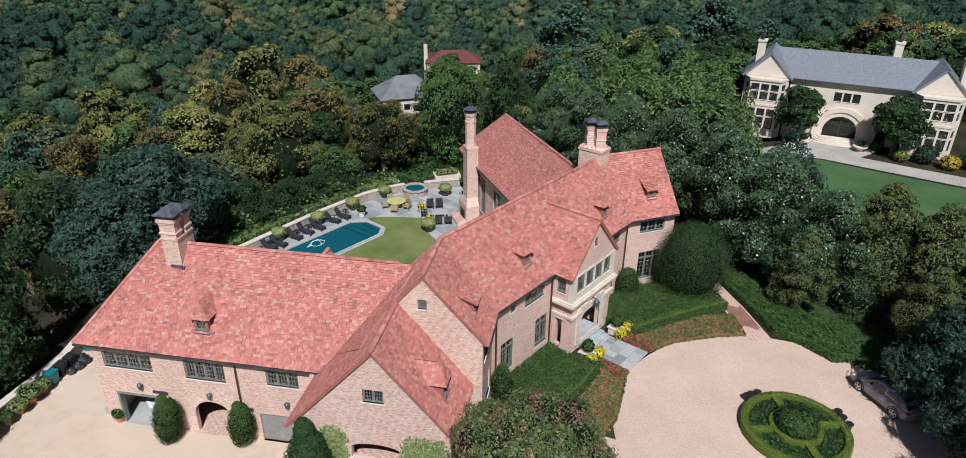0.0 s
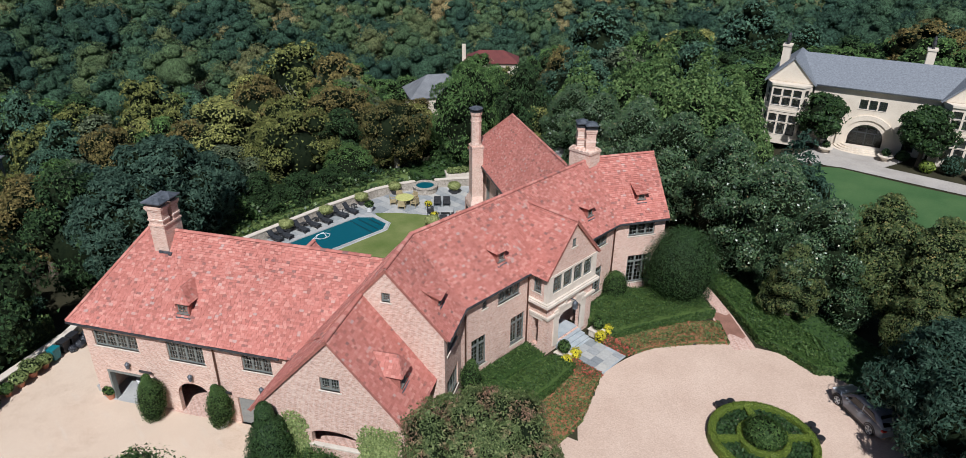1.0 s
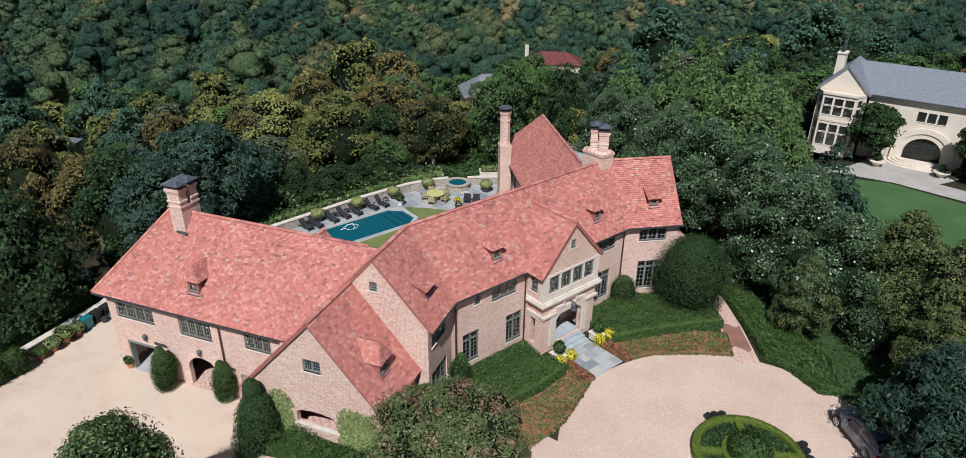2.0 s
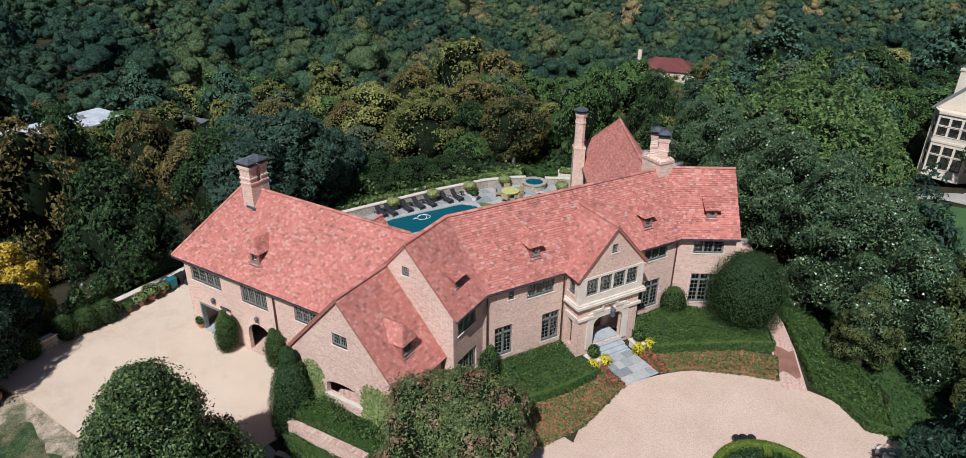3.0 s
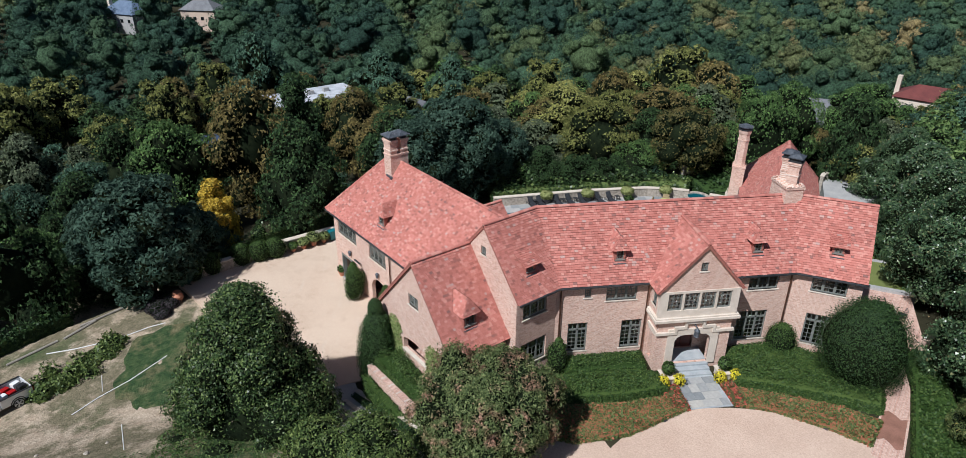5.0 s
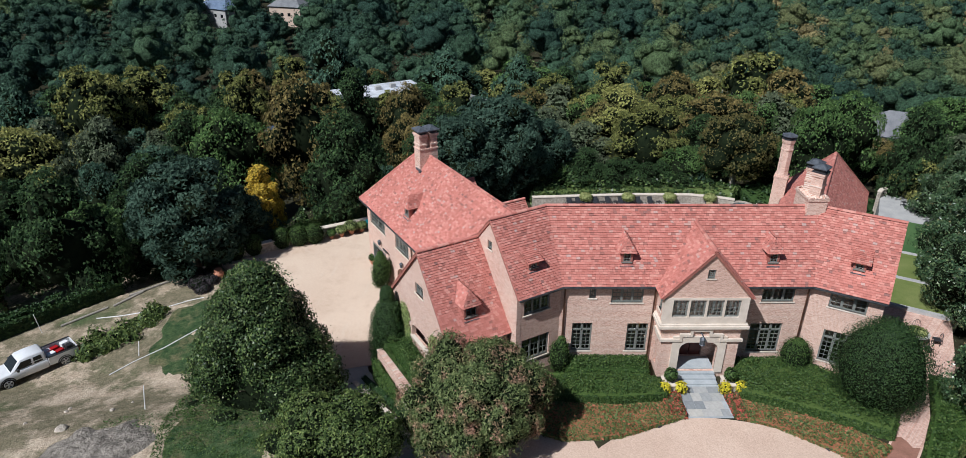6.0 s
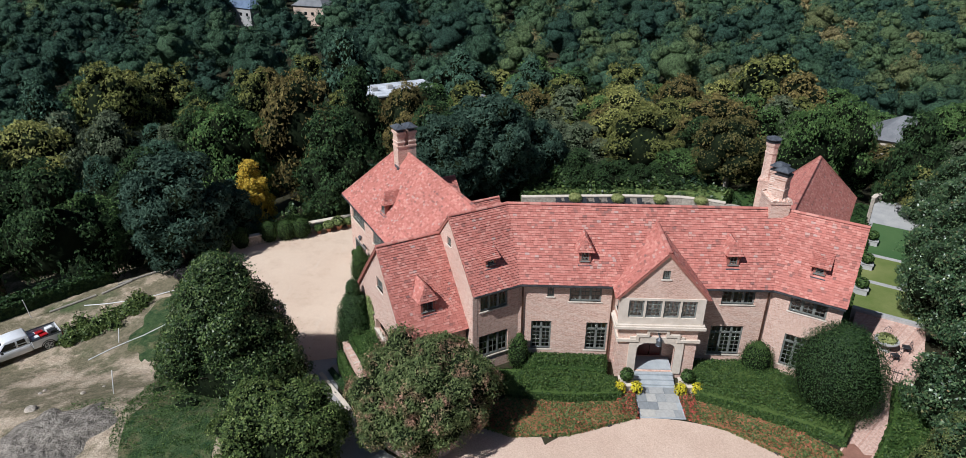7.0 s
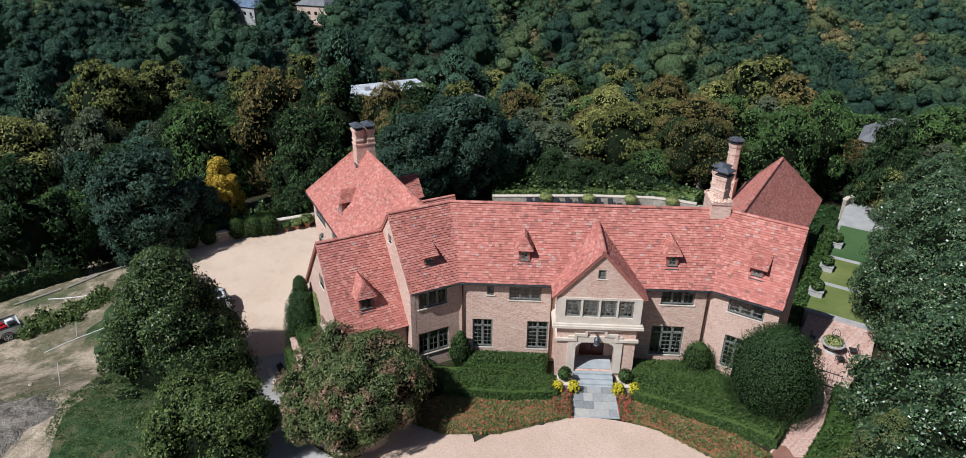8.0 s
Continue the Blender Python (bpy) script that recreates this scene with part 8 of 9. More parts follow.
def wheels(ob, xs, track, r):
    """Tyres with spoked alloy rims, each under a dark arch."""
    for x in xs:
        for s in (-1, 1):
            y = s * track / 2
            bm = bmesh.new()
            tube(bm, [(x, y - 0.12, r), (x, y - 0.09, r), (x, y + 0.09, r), (x, y + 0.12, r)], [r * 0.9, r, r, r * 0.9], 24)
            ty = part("wheel", bm, M_TYRE, ob)
            bm = bmesh.new()
            yo = y + s * 0.125
            for k in range(10):
                a = math.pi * (k // 2) / 2.5 + (0.13 if k % 2 else -0.13)
                tube(bm, [(x, yo, r), (x + 0.7 * r * math.cos(a), yo, r + 0.7 * r * math.sin(a))], [0.03, 0.026], 5)
            n = 20
            ring = [[bm.verts.new((x + q * r * math.cos(2 * math.pi * k / n), yo + o * s, r + q * r * math.sin(2 * math.pi * k / n))) for k in range(n)] for q, o in ((0.66, 0.0), (0.7, 0.014), (0.76, 0.0))]
            for A, B in zip(ring, ring[1:]):
                for k in range(n):
                    bm.faces.new((A[k], A[(k + 1) % n], B[(k + 1) % n], B[k]))
            part("rim", bm, M_RIM, ty)
            bm = bmesh.new()
            arc_ = [(x + 1.2 * r * math.cos(math.pi * k / 10), y + s * 0.07, r + 1.2 * r * math.sin(math.pi * k / 10)) for k in range(11)]
            tube(bm, arc_, [0.055] * 11, 6)
            part("wheel_arch", bm, M_BLACK, ob)


def side_glass(ob, x0, x1, z0, z1, y0, y1, slant=0.0, rear=0.0):
    """A pair of side windows leaning inwards, one to a side."""
    for s in (-1, 1):
        bm = bmesh.new()
        outer = [bm.verts.new(p) for p in ((x0, s * y0, z0), (x1, s * y0, z0), (x1 - slant, s * y1, z1), (x0 + rear, s * y1, z1))]
        inner = [bm.verts.new((v.co.x, v.co.y - s * 0.05, v.co.z)) for v in outer]
        bm.faces.new(outer)
        bm.faces.new(inner[::-1])
        for k in range(4):
            bm.faces.new((outer[k], outer[(k + 1) % 4], inner[(k + 1) % 4], inner[k]))
        bmesh.ops.recalc_face_normals(bm, faces=bm.faces)
        part("side_window", bm, M_CARGLASS, ob)


def end_glass(ob, name, x0, z0, w0, x1, z1, w1):
    """A windscreen or rear window between a sill and a header."""
    bm = bmesh.new()
    top = [bm.verts.new(p) for p in ((x0, -w0, z0), (x0, w0, z0), (x1, w1, z1), (x1, -w1, z1))]
    low = [bm.verts.new((v.co.x, v.co.y, v.co.z - 0.05)) for v in top]
    bm.faces.new(top)
    bm.faces.new(low[::-1])
    for k in range(4):
        bm.faces.new((top[k], top[(k + 1) % 4], low[(k + 1) % 4], low[k]))
    bmesh.ops.recalc_face_normals(bm, faces=bm.faces)
    part(name, bm, M_CARGLASS, ob)


def suv(x, y, z, rz, mat, label):
    ob = empty("parked_car", x, y, z, label, "car", "", rz)
    part("body", loft([(-2.3, 0.5, 0.8, 0.78), (-2.24, 0.36, 0.96, 0.9), (-2.0, 0.3, 1.04, 0.97), (-1.4, 0.27, 1.06, 1.0), (-0.4, 0.25, 1.03, 0.99), (0.7, 0.25, 1.0, 0.99), (1.3, 0.27, 0.96, 0.99), (1.8, 0.3, 0.87, 0.95), (2.15, 0.34, 0.74, 0.87), (2.32, 0.42, 0.62, 0.72)], 1.86, 0.93), mat, ob, "", None, True)
    part("cabin", loft([(-2.14, 0.92, 1.02, 0.84), (-1.8, 0.92, 1.36, 0.86), (-1.3, 0.92, 1.56, 0.87), (-0.5, 0.92, 1.64, 0.87), (0.2, 0.92, 1.6, 0.86), (0.7, 0.92, 1.38, 0.87), (1.3, 0.9, 0.98, 0.9)], 1.84, 0.84), mat, ob, "", None, True)
    side_glass(ob, -0.42, 0.98, 1.03, 1.44, 0.81, 0.775, 0.66, 0.0)
    side_glass(ob, -1.72, -0.52, 1.05, 1.45, 0.805, 0.77, 0.0, 0.5)
    end_glass(ob, "windscreen", 1.24, 1.03, 0.68, 0.42, 1.575, 0.55)
    end_glass(ob, "rear_window", -2.1, 1.1, 0.64, -1.58, 1.51, 0.54)
    part("sunroof", boxes((-0.75, 0.12, -0.45, 0.45, 1.645, 1.665), bev=0.006), M_CARGLASS, ob)
    for s in (-1, 1):
        part("headlight", boxes((1.98, 2.2, s * 0.62 - 0.16, s * 0.62 + 0.16, 0.66, 0.76), bev=0.03), M_LAMP, ob)
        part("tail_light", boxes((-2.3, -2.1, s * 0.7 - 0.16, s * 0.7 + 0.14, 0.84, 0.96), bev=0.03), M_TAIL, ob)
        part("wing_mirror", boxes((0.66, 0.82, s * 0.98 - 0.1, s * 0.98 + 0.08, 1.0, 1.13), bev=0.03), mat, ob)
        part("door_handle", boxes((-0.3, -0.12, s * 0.925 - 0.015, s * 0.925 + 0.015, 0.86, 0.89), bev=0.005), M_RIM, ob)
        part("sill_trim", boxes((-1.0, 1.0, s * 0.87 - 0.04, s * 0.87 + 0.04, 0.24, 0.34), bev=0.01), M_BLACK, ob)
    wheels(ob, (-1.4, 1.42), 1.64, 0.36)
    return ob


car = suv(-1.78, 41.12, 0.035, 147.8, paint("silver_grey_paint", (0.20, 0.215, 0.245)), "silver-grey sport utility car parked under the cedar")
car.scale = (0.93, 0.93, 0.95)
suv(-29.0, 5.6, COURT_Z, 28, paint("white_car_paint", (0.72, 0.73, 0.74)), "white sport utility car parked on the court")
PAINT_W = paint("white_truck_paint", (0.76, 0.77, 0.78))
TKX, TKY, TKR = -24.85, -11.95, -43.0
tz = float(ground_z(TKX, TKY)) + 0.06
tk = empty("pickup_truck", TKX, TKY, tz, "white extended-cab pickup with a loaded bed", "truck", "", TKR)
part("body", loft([(-0.75, 0.4, 1.08, 0.97), (-0.6, 0.38, 1.1, 0.98), (0.6, 0.38, 1.1, 0.98), (1.5, 0.4, 1.1, 0.98), (2.2, 0.42, 1.08, 0.97), (2.65, 0.42, 1.03, 0.95), (2.85, 0.48, 0.92, 0.9), (2.92, 0.52, 0.8, 0.84)], 1.92, 0.95), PAINT_W, tk, "", None, True)
part("cabin", loft([(-0.72, 1.0, 1.7, 0.86), (-0.6, 1.0, 1.8, 0.87), (0.2, 1.0, 1.84, 0.87), (0.85, 1.0, 1.8, 0.86), (1.0, 1.0, 1.7, 0.86), (1.65, 1.0, 1.08, 0.9)], 1.92, 0.86), PAINT_W, tk, "", None, True)
side_glass(tk, 0.22, 1.35, 1.14, 1.62, 0.845, 0.805, 0.5, 0.0)
side_glass(tk, -0.5, 0.08, 1.14, 1.62, 0.845, 0.805, 0.0, 0.06)
end_glass(tk, "windscreen", 1.6, 1.14, 0.72, 1.02, 1.74, 0.6)
part("rear_window", boxes((-0.755, -0.7, -0.6, 0.6, 1.22, 1.62), bev=0.01), M_CARGLASS, tk)
for s in (-1, 1):
    part("bed_side", boxes((-2.85, -0.78, s * 0.9 - 0.06, s * 0.9 + 0.06, 0.5, 1.16), bev=0.03), PAINT_W, tk)
    part("bed_rail", boxes((-2.85, -0.78, s * 0.9 - 0.07, s * 0.9 + 0.07, 1.16, 1.2), bev=0.01), M_BLACK, tk)
    part("headlight", boxes((2.7, 2.9, s * 0.68 - 0.18, s * 0.68 + 0.18, 0.78, 0.93), bev=0.02), M_LAMP, tk)
    part("tail_light", boxes((-2.9, -2.82, s * 0.88 - 0.07, s * 0.88 + 0.07, 0.75, 1.1), bev=0.01), M_TAIL, tk)
    part("wing_mirror", boxes((1.1, 1.26, s * 1.05 - 0.12, s * 1.05 + 0.1, 1.1, 1.3), bev=0.03), M_BLACK, tk)
part("tailgate", boxes((-2.86, -2.78, -0.84, 0.84, 0.6, 1.16), bev=0.01), PAINT_W, tk)
part("bed_floor", boxes((-2.78, -0.78, -0.84, 0.84, 0.5, 0.62)), M_BLACK, tk, "dark bed liner")
part("bumper", boxes((-3.02, -2.86, -0.88, 0.88, 0.45, 0.62), bev=0.03), M_RIM, tk)
part("bumper", boxes((2.86, 3.0, -0.86, 0.86, 0.42, 0.6), bev=0.03), M_RIM, tk)
wheels(tk, (-1.8, 1.95), 1.72, 0.39)
for bx, by, mt, h, nm in ((-1.15, 0.45, M_WHITE, 0.62, "white box in the truck bed"), (-1.6, -0.35, M_TAIL, 0.5, "red tool case in the truck bed"), (-2.4, 0.4, M_BLACK, 0.7, "black tub in the truck bed"), (-1.1, -0.5, M_WHITE, 0.4, "white bag in the truck bed"), (-1.75, 0.35, M_TAIL, 0.55, "red fuel can in the truck bed"), (-2.3, -0.4, M_WHITE, 0.58, "white tray in the truck bed")):
    c_, s_ = math.cos(radians(TKR)), math.sin(radians(TKR))
    tagged(part("cargo_box", boxes((-0.26, 0.26, -0.2, 0.2, 0, h), bev=0.03), mt, None, nm, pose(TKX + bx * c_ - by * s_, TKY + bx * s_ + by * c_, tz + 0.62, 0, 0, TKR + 12)), category="box")

# ---- the lot and the drive's edges ----


def gz(x, y):
    return float(ground_z(x, y))


def hose(pts, label, r=0.035):
    bm = bmesh.new()
    out = []
    for (x0, y0), (x1, y1) in zip(pts, pts[1:]):
        for k in range(8):
            t = k / 8
            x, y = x0 + (x1 - x0) * t, y0 + (y1 - y0) * t
            out.append((x, y, gz(x, y) + 0.09))
    tube(bm, out, [r] * len(out), 5)
    tagged(part("garden_hose", bm, M_WHITE, None, label), category="hose")


hose([(-31.6, -10.8), (-31.8, -8.8), (-32.4, -6.0), (-33.6, -3.8), (-34.0, -2.5)], "pale hose lying on dry grass", 0.04)
hose([(-23.8, -6.0), (-25.2, -4.9), (-26.8, -3.2), (-28.5, -1.9), (-29.4, -1.2)], "pale hose lying on dry grass", 0.04)
for x, y, h, lean in ((-29.8, -14.3, 1.9, 4), (-26.0, -4.8, 1.3, -8), (-17.6, -0.3, 1.8, -6)):
    bm = bmesh.new()
    tube(bm, [(0, 0, -0.2), (0, 0, h)], [0.03, 0.03], 6)
    tagged(part("survey_stake", bm, M_WHITE, None, "thin white wooden stake in the grass", pose(x, y, gz(x, y), lean, lean)), category="stake")
for (x0, y0), (x1, y1) in (((-30.6, -13.2), (-33.2, -10.6)), ((-33.4, -10.2), (-35.6, -8.6)), ((-35.0, -9.6), (-37.6, -6.4))):
    bm = bmesh.new()
    tube(bm, [(x0, y0, gz(x0, y0) + 0.12), (x1, y1, gz(x1, y1) + 0.12)], [0.1, 0.1], 7)
    tagged(part("pale_log", bm, M_PALEBARK, None, "pale log along the edge of the lot"), category="log")
brng = np.random.default_rng(71)
for k in range(11):
    f = k / 10
    x, y = -26.4 - 5.4 * f + brng.normal(0, 0.45), -9.2 + 3.6 * f + brng.normal(0, 0.35)
    r = brng.uniform(0.7, 1.15)
    ob = empty("scrub_bush", x, y, gz(x, y) - 0.15, "low scrubby green bush on the lot", "shrub", "scrub on the lot")
    lumps = [((brng.normal(0, 0.5 * r), brng.normal(0, 0.4 * r), brng.uniform(0.1, 0.5) * r), (r * brng.uniform(0.25, 0.6),) * 3) for _ in range(9)]
    P, N = lump_leaves(lumps, [170] * 9, brng, 0.3, 0.25, 0.8)
    link_mesh("foliage", leaf_mesh("foliage", P, N, 0.16, brng, extra=inner_bodies(lumps, 0.6), tri=True, stretch=1.5), L_LOWTREE, ob)
hedge("lot_hedge", [(-27.5, -20.5), (-27.0, -18.5), (-36.0, -10.6), (-37.4, -11.8)], 1.5, 55, 0.24, L_SHRUB, "dark hedge behind the lot", 72, None, 0.6, 0.25)
hedge("lot_hedge", [(-19.5, -29), (-18.5, -27.5), (-27.0, -18.5), (-27.9, -20.2)], 1.5, 55, 0.24, L_SHRUB, "dark hedge behind the lot", 73, None, 0.6, 0.25)
L_PURPLE = leaf_material("dark_purple_leaves", [(0.0, (0.022, 0.022, 0.026)), (1.0, (0.065, 0.052, 0.060))], "island", 0.6, 0.2, 0.15)
for x, y, r in ((-37.4, -4.6, 1.0), (-36.0, -3.8, 0.9), (-36.6, -2.9, 0.8), (-35.1, -3.2, 0.7)):
    ob = empty("purple_bush", x, y, gz(x, y) - 0.1, "dark purplish bush beside the court", "shrub", "purple bushes beside the court")
    ball_leaves(r, r * 1.1, 900, 0.13, brng, L_PURPLE, "foliage", ob, 0)
bm = bmesh.new()
lathe(bm, [(0.22, 0), (0.42, 0.35), (0.45, 0.6), (0.3, 0.85), (0.34, 0.92), (0.34, 0.98), (0.26, 0.98)], 18)
tagged(part("oil_jar", bm, M_TERRACOTTA, None, "tall pale terracotta oil jar", pose(-37.2, -2.4, gz(-37.2, -2.4))), category="jar")
rng = np.random.default_rng(77)
for k in range(8):
    x, y = rng.uniform(-20, -14), rng.uniform(-8, -1)
    r = rng.uniform(0.08, 0.2) if k else 0.36
    bm = bmesh.new()
    bmesh.ops.create_icosphere(bm, subdivisions=2, radius=r)
    for v in bm.verts:
        v.co *= 1 + 0.3 * noise.noise(v.co * 3 / r + Vector((k, 0, 0)))
        v.co.z *= 0.6
    tagged(part("rock", bm, M_RUBBLE, None, "pale rock lying on bare dirt", pose(x, y, gz(x, y) + 0.08)), category="rock", group="rocks on the lot")
hedge("weeds", [(-17.0, 0.6), (-16.4, -1.8), (-15.4, -2.4), (-14.6, 0.4), (-13.0, 1.6), (-14.4, 2.4), (-16.2, 1.9)], 0.1, 45, 0.09, L_BOX, "sparse green weeds on the mulch", 75, None, 0.3, 0.4, "weeds", "stuff")
hedge("weeds", [(-22.4, 2.0), (-19.0, 1.2), (-15.5, 1.8), (-12.0, 2.6), (-9.6, 5.4), (-10.2, 8.6), (-15.0, 9.5), (-22.0, 7.5)], 0.1, 130, 0.10, L_BOX, "green grass under the maple", 76, None, 0.3, 0.3, "grass", "stuff")


def sloped_wall(name, pts, h, th, mat, label, tops=None):
    """A low wall that follows the land, or a top that rises evenly."""
    ob = None
    bm, cb = bmesh.new(), bmesh.new()
    for B, lo, hi, g in ((bm, -0.4, h, 1.0), (cb, h, h + 0.08, 1.25)):
        rows = []
        for i, (x, y) in enumerate(pts):
            x0, y0 = pts[max(i - 1, 0)]
            x1, y1 = pts[min(i + 1, len(pts) - 1)]
            n = math.hypot(x1 - x0, y1 - y0)
            px, py = -(y1 - y0) / n * th / 2 * g, (x1 - x0) / n * th / 2 * g
            z = gz(x, y) if tops is None else tops[0] + (tops[1] - tops[0]) * i / (len(pts) - 1) - h
            lo_ = lo if B is cb or tops is None else -3.0
            rows.append([B.verts.new(p) for p in ((x + px, y + py, z + lo_), (x - px, y - py, z + lo_), (x - px, y - py, z + hi), (x + px, y + py, z + hi))])
        for R0, R1 in zip(rows, rows[1:]):
            for i in range(4):
                B.faces.new((R0[i], R0[(i + 1) % 4], R1[(i + 1) % 4], R1[i]))
        B.faces.new(rows[0][::-1])
        B.faces.new(rows[-1])
        bmesh.ops.recalc_face_normals(B, faces=B.faces)
    ob = tagged(part(name, bm, mat, None, label), kind="structure")
    part("coping", cb, M_STONE if mat != M_BRICK else M_PAVER, ob)
    return ob


def along(p0, p1, n):
    return [(p0[0] + (p1[0] - p0[0]) * k / n, p0[1] + (p1[1] - p0[1]) * k / n) for k in range(n + 1)]


sloped_wall("drive_wall", along((-22.5, 13.95), (-17.0, 16.75), 8), 0.65, 0.34, M_BRICK, "low brick wall between two clipped hedges", (-0.3, 0.36))
sloped_wall("drive_wall", along((-22.7, 12.95), (-15.9, 17.0), 10), 0.3, 0.28, M_RUBBLE, "low rough stone edging above the drive")
sloped_wall("drive_wall", along((-15.9, 17.3), (-13.3, 18.0), 4) + [(-12.2, 18.7), (-11.5, 19.7), (-11.4, 20.8), (-11.8, 21.8), (-12.6, 22.5)], 0.5, 0.3, M_BRICK, "low curved brick wall round a planting bed")
sloped_wall("drive_kerb", along((-21.8, 12.15), (-13.4, 16.9), 12), 0.1, 0.24, M_STONE, "pale stone kerb beside the drive")
hedge("drive_hedge", [(-22.3, 14.35), (-16.8, 17.15), (-16.9, 18.9), (-22.7, 16.0)], 2.7, 260, 0.10, L_BOX, "broad flat-topped clipped hedge under the gable", 81, -1.7, 0.25)
hedge("drive_hedge", [(-22.2, 13.45), (-21.4, 13.65), (-16.6, 16.15), (-16.9, 16.6), (-22.0, 13.95)], 1.9, 240, 0.10, L_BOX, "clipped hedge below the brick wall", 82, -2.4, 0.25)
hedge("ivy", [(-22.3, 12.6), (-13.6, 17.3), (-15.6, 16.9), (-22.6, 12.85)], 0.35, 120, 0.12, L_SHRUB, "dark ivy strip between the edging and the drive", 87, None, 0.2, 0.2, "ground cover", "stuff")


def creeper(theta, c, patches, label):
    """Leaves clinging to a wall: patches are (u, z, radius u, radius z)."""
    rng = np.random.default_rng(91)
    P = []
    for u, z, ru, rz_ in patches:
        n = int(ru * rz_ * 700)
        t, r = rng.uniform(0, 6.283, n), np.sqrt(rng.uniform(0, 1, n)) * (1 + 0.12 * np.sin(5 * rng.uniform(0, 6.28, n)))
        P.append(np.column_stack([u + ru * r * np.cos(t), -c - rng.uniform(0.02, 0.12, n), z + rz_ * r * np.sin(t)]))
    P = np.concatenate(P)
    N = np.column_stack([rng.normal(0, 0.4, len(P)), np.full(len(P), -1.0), rng.normal(0.4, 0.4, len(P))])
    N /= np.linalg.norm(N, axis=1, keepdims=True)
    ob = link_mesh("creeper", leaf_mesh("creeper", P, N, 0.12, rng), L_VINE, None, label, pose(0, 0, 0, 0, 0, theta + 90))
    tagged(ob, category="climbing plant")


creeper(-60, -25.2, [(-12.0, 2.5, 0.8, 0.75), (-12.1, 1.4, 0.85, 1.2), (-11.9, 0.4, 0.8, 1.0), (-7.4, 1.6, 1.0, 1.2), (-6.9, 0.3, 1.5, 1.1), (-11.6, 0.2, 0.6, 0.8), (-7.3, 2.6, 1.0, 0.6), (-7.2, 1.8, 1.2, 0.7), (-7.0, 0.8, 1.4, 0.9), (-6.3, 2.5, 0.4, 0.7)], "pale green creeper on the brick gable")

# forecourt lights and dark bollards at the parterre
for x, y in ((-14.6, 38.0), (-12.6, 40.6), (-14.5, 31.4), (-13.8, 28.2)):
    bm = boxes((-0.13, 0.13, -0.13, 0.13, 0, 0.1), bev=0.02)
    tagged(part("ground_light", bm, M_IRON, None, "small square path light in gravel", pose(x, y, 0.03, 0, 0, 30)), category="light", group="path lights")
for x, y in ((-8.2, 36.05), (-7.95, 36.45), (-8.35, 35.7), (-3.65, 37.85), (-3.3, 37.5), (-2.85, 37.1), (-3.85, 37.45)):
    bm = bmesh.new()
    lathe(bm, [(0.16, 0), (0.2, 0.28), (0.24, 0.32), (0.24, 0.38), (0.14, 0.38)], 14)
    tagged(part("dark_pot", bm, M_BLACK, None, "small black pot at the parterre edge", pose(x, y, 0.035)), category="pot", group="pots at the parterre")

hedge("wall_shrubs", [(-53.6, 27.0), (-54.4, 38.0), (-54.3, 44.8), (-53.0, 49.4), (-55.5, 51.0), (-59.0, 44.0), (-59.5, 27.0)], 1.9, 26, 0.3, L_OAK, "mixed green shrubs outside the terrace wall", 83, None, 1.2, 0.3, "shrubs", "stuff")
hedge("wall_shrubs", [(-52.2, 51.2), (-51.6, 53.0), (-50.2, 56.2), (-47.8, 58.0), (-50.0, 61.5), (-57.0, 58.0), (-56.0, 51.0)], 1.5, 26, 0.3, L_SHRUB, "dark ivy slope outside the terrace wall", 84, None, 1.0, 0.3, "shrubs", "stuff")
hedge("wall_shrubs", eqp((25.5, -66.0), (30.1, -67.5), (30.1, -79.0), (25.0, -78.0)), 1.1, 30, 0.24, L_SHRUB, "dark shrubs behind the pavilion", 86, None, 0.8, 0.3, "shrubs", "stuff")
hedge("wall_shrubs", [(-50.0, 11.0), (-40.0, -3.6), (-42.0, -5.6), (-53.0, 10.2)], 2.2, 50, 0.2, L_OAK, "green shrubs outside the court wall", 85, None, 1.0, 0.3, "shrubs", "stuff")
for k, (x, y) in enumerate(((-44.4, 1.6), (-45.8, 3.8), (-47.2, 6.0))):
    cone_shrub(x - 1.6, y - 1.0, gz(x - 1.6, y - 1.0), 0.95, 3.4, 1500, "dark clipped cone shrub behind the court wall", L_SHRUB, False, 40 + k)

# golden tree, pale-limbed tree by the spa
make_tree("golden_tree", "egg", 2.3, 8.2, 0.8, 12000, 0.18, L_GOLD, 101, "small tree in golden autumn leaf", None, -46.3, -0.6, -4.2, fine=1.2, tri=False, dark=False)
make_tree("elm", "round", 4.4, 9.6, 3.9, 9000, 0.2, leaf_material("thin_olive_leaves", [(0.0, (0.075, 0.085, 0.026)), (1.0, (0.17, 0.14, 0.05))], "island", 0.6, 0.25, 0.3), 102, "pale-limbed elm with thin olive crown", M_PALEBARK, -56.9, 50.6, -3.9, thick=0.34, fine=1.2, tri=False)

# ---- houses in the woods ----


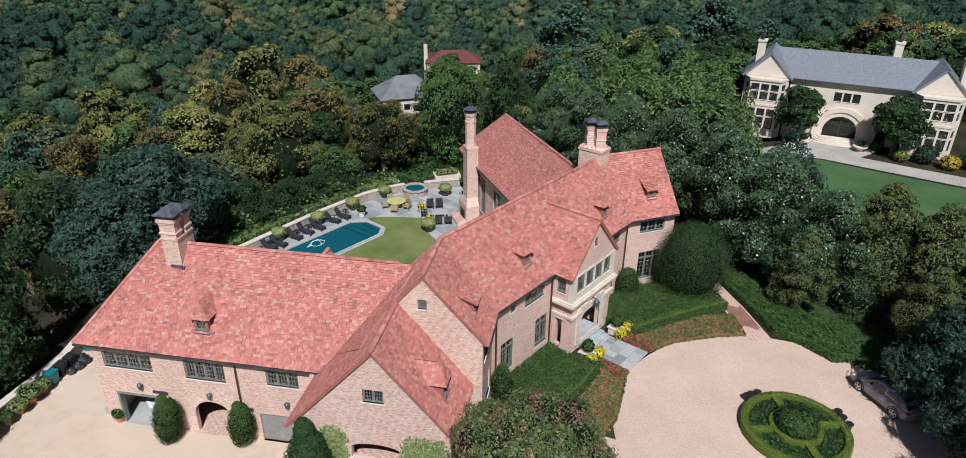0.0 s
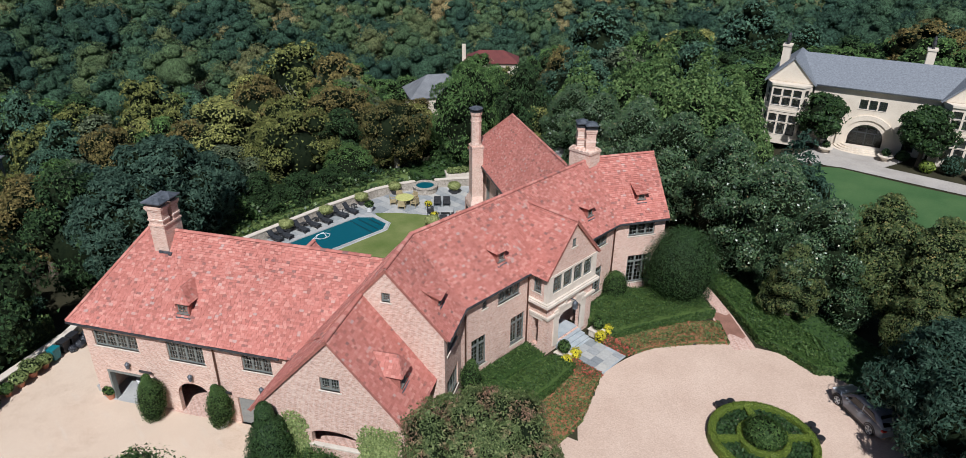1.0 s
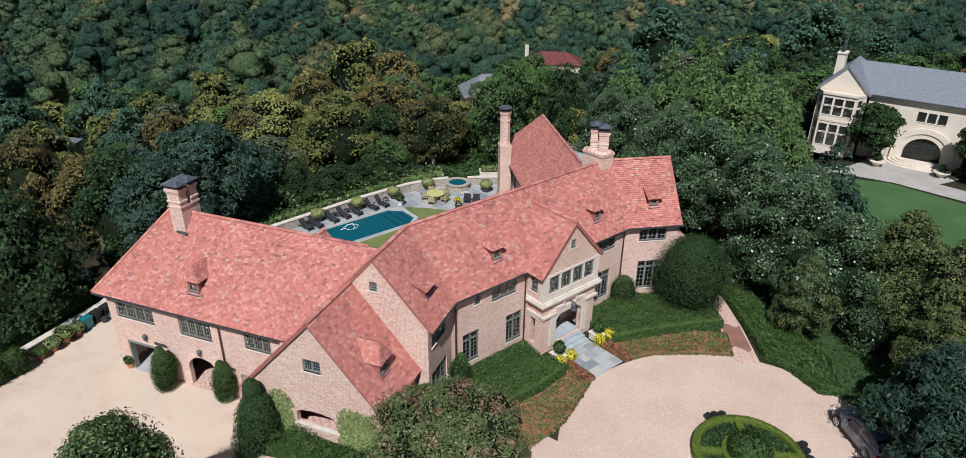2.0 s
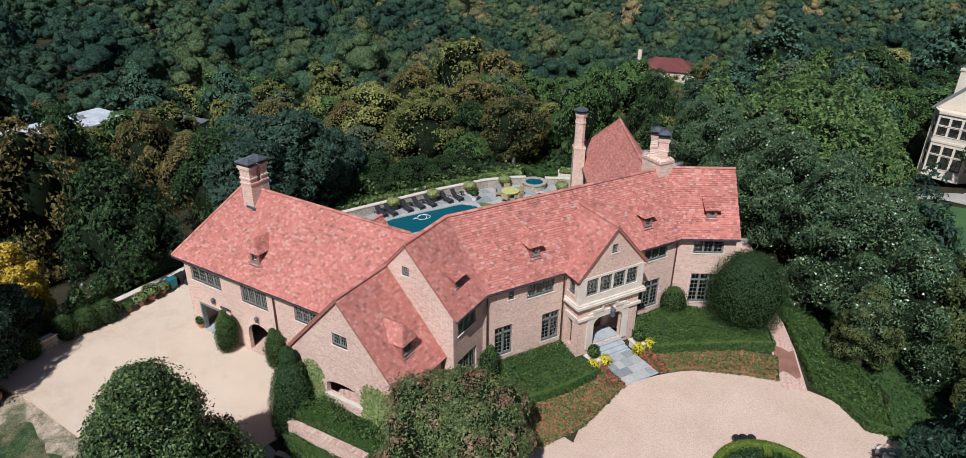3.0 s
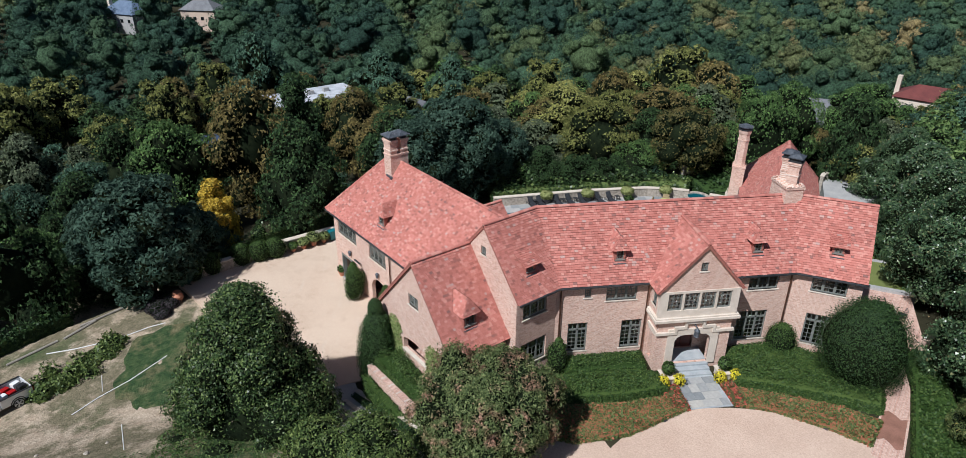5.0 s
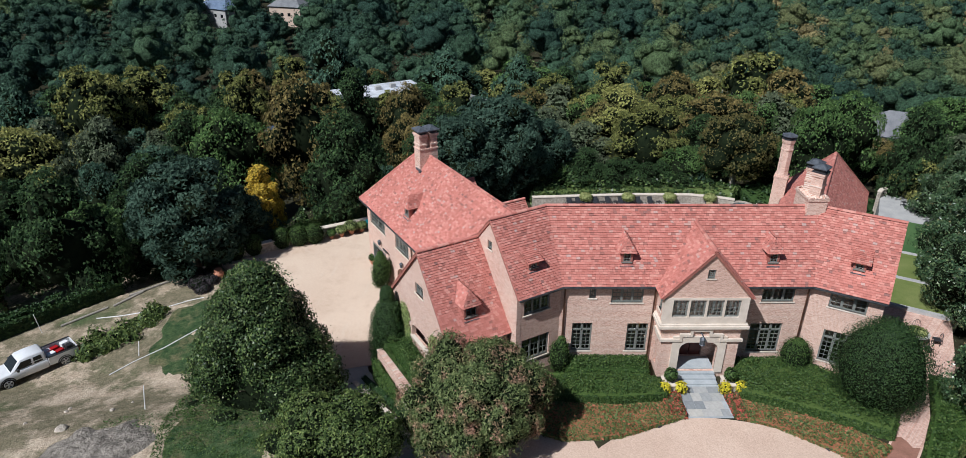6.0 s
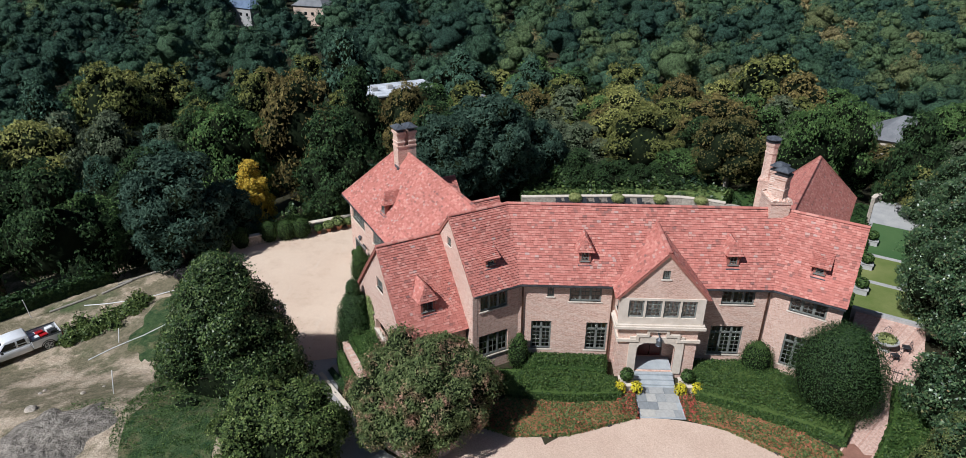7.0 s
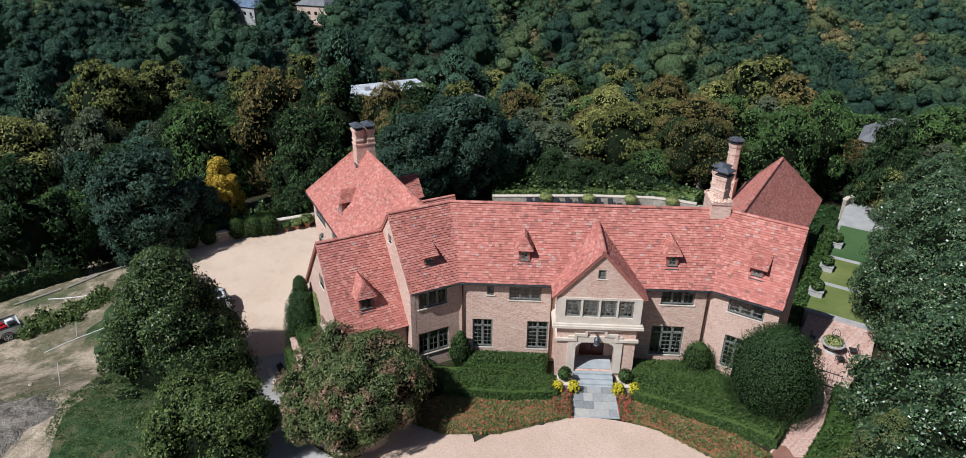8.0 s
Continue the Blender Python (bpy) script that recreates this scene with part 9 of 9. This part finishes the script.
def far_house(x, y, z, w, d, h, rise, rz, wallmat, roofmat, label, chim=False, flat=False):
    ob = empty("far_house", x, y, z, label, "house", "", rz)
    part("wall", boxes((-w / 2, w / 2, -d / 2, d / 2, -3, h)), wallmat, ob)
    if flat:
        part("roof", boxes((-w / 2 - 0.4, w / 2 + 0.4, -d / 2 - 0.4, d / 2 + 0.4, h, h + 0.3)), roofmat, ob)
        for k in range(3):
            part("roof_unit", boxes((-w / 4 + k * w / 5, -w / 4 + k * w / 5 + 1.2, -0.8 + 0.5 * k, 0.2 + 0.5 * k, h + 0.3, h + 1.1)), M_PALESLAB, ob)
    else:
        o = 0.5
        r = min(w, d) / 2 * 0.9
        A, B = (-w / 2 + r, 0, h + rise), (w / 2 - r, 0, h + rise)
        c = [(-w / 2 - o, -d / 2 - o, h), (w / 2 + o, -d / 2 - o, h), (w / 2 + o, d / 2 + o, h), (-w / 2 - o, d / 2 + o, h)]
        slab("roof", [c[0], c[1], B, A], roofmat, ob)
        slab("roof", [c[2], c[3], A, B], roofmat, ob)
        slab("roof", [c[1], c[2], B], roofmat, ob)
        slab("roof", [c[3], c[0], A], roofmat, ob)
    for k in range(4):
        u = -w / 2 + w * (k + 0.6) / 4.4
        part("window", boxes((u, u + 1.2, -d / 2 - 0.03, -d / 2 + 0.02, 1.0, 2.2)), M_CARGLASS, ob)
    if chim:
        part("chimney", boxes((-w / 2 - 1.0, -w / 2 + 0.1, -0.7, 0.7, -3, h + rise + 1.6)), M_WHITESTONE, ob)
    return ob


M_REDROOF = two_tone("red_metal_roof", (0.115, 0.036, 0.034), (0.165, 0.05, 0.044), 0.5, 6, 0.6)
M_GREYROOF = two_tone("grey_shingle_roof", (0.13, 0.135, 0.145), (0.20, 0.205, 0.215), 0.6, 6, 0.8)
M_BLUEROOF = two_tone("blue_grey_roof", (0.09, 0.13, 0.20), (0.15, 0.20, 0.28), 0.8, 4, 0.5)
M_NAVYROOF = two_tone("dark_blue_roof", (0.03, 0.05, 0.09), (0.06, 0.09, 0.14), 0.8, 4, 0.4)
M_WHITEROOF = two_tone("white_membrane_roof", (0.34, 0.36, 0.39), (0.60, 0.62, 0.66), 0.4, 4, 0.7)
far_house(-141, 156, -25.4, 16, 9.5, 6.2, 2.9, 42, M_WHITESTONE, M_REDROOF, "house with a dark red roof in the trees", True)
far_house(-101, 97, -13.5, 12, 9, 3.4, 3.6, 60, M_WHITESTONE, M_GREYROOF, "house with a grey shingle roof in the trees")
far_house(-129, 0.4, -15.6, 18, 9, 4.9, 0, 119, M_BARK, M_WHITEROOF, "house with a flat white roof in the trees", False, True)
far_house(-102.5, -12.5, -13.8, 8, 6, 3.2, 0.8, 119, M_BARK, M_NAVYROOF, "low dark blue roof deep in the trees")
far_house(-262, -51, -17.0, 13, 9, 4.5, 3.5, 75, two_tone("peach_plaster", (0.55, 0.42, 0.33), (0.62, 0.49, 0.40), 1, 8, 0.9), M_GREYROOF, "peach house with a grey roof in the trees")
far_house(-260, -77, -17.0, 15, 10, 4, 4, 60, M_PALESLAB, M_BLUEROOF, "house with a blue-grey roof in the trees", True)
far_house(-137, 20, -18.5, 8, 6, 3.2, 1.8, 50, M_PALESLAB, M_GREYROOF, "small grey-roofed house in the trees")

up = empty("utility_pole", -106.7, 66.6, gz(-106.7, 66.6), "wooden utility pole with a grey transformer", "utility pole", "", 30)
bm = bmesh.new()
tube(bm, [(0, 0, -0.5), (0, 0, 10.0)], [0.18, 0.12], 8)
part("pole", bm, M_PALEBARK, up)
part("cross_arm", boxes((-1.3, 1.3, -0.06, 0.06, 9.3, 9.45)), M_PALEBARK, up)
bm = bmesh.new()
lathe(bm, [(0.28, 7.4), (0.3, 7.5), (0.3, 8.3), (0.2, 8.4)], 14, 0.45, 0)
part("transformer", bm, M_PALESLAB, up)
bm = bmesh.new()
for s in (-1.2, 0.0, 1.2):
    tube(bm, [(s, 0.0, 9.5), (s - 3, 4.5, 8.9), (s - 7, 9.5, 9.2)], [0.022] * 3, 4)
part("power_line", bm, M_PALESLAB, up)

# garage contents
for u, n, z, r, mt, nm in ((-27.2, 31.0, COURT_Z, 0.35, M_WHITE, "white round tub in the garage"), (-26.6, 31.6, COURT_Z, 0.4, M_TERRACOTTA, "brown round tub in the garage"), (-27.5, 31.8, COURT_Z, 0.4, M_BLACK, "dark tub in the garage")):
    v = AX * -n + PX * u
    bm = bmesh.new()
    lathe(bm, [(r * 0.8, 0), (r, 0.5), (r * 1.05, 0.52), (r * 0.9, 0.55)], 16)
    tagged(part("storage_tub", bm, mt, None, nm, pose(v.x, v.y, z + 0.025)), category="tub")

# the nearest roof tiles, one by one
for q, fs, deck in NEAR_TILES:
    o = sum(q[:4], Vector()) / 4
    raw("roof_tile", [v - o for v in q], fs, M_TILE_ONE, deck, "", Matrix.Translation(o))
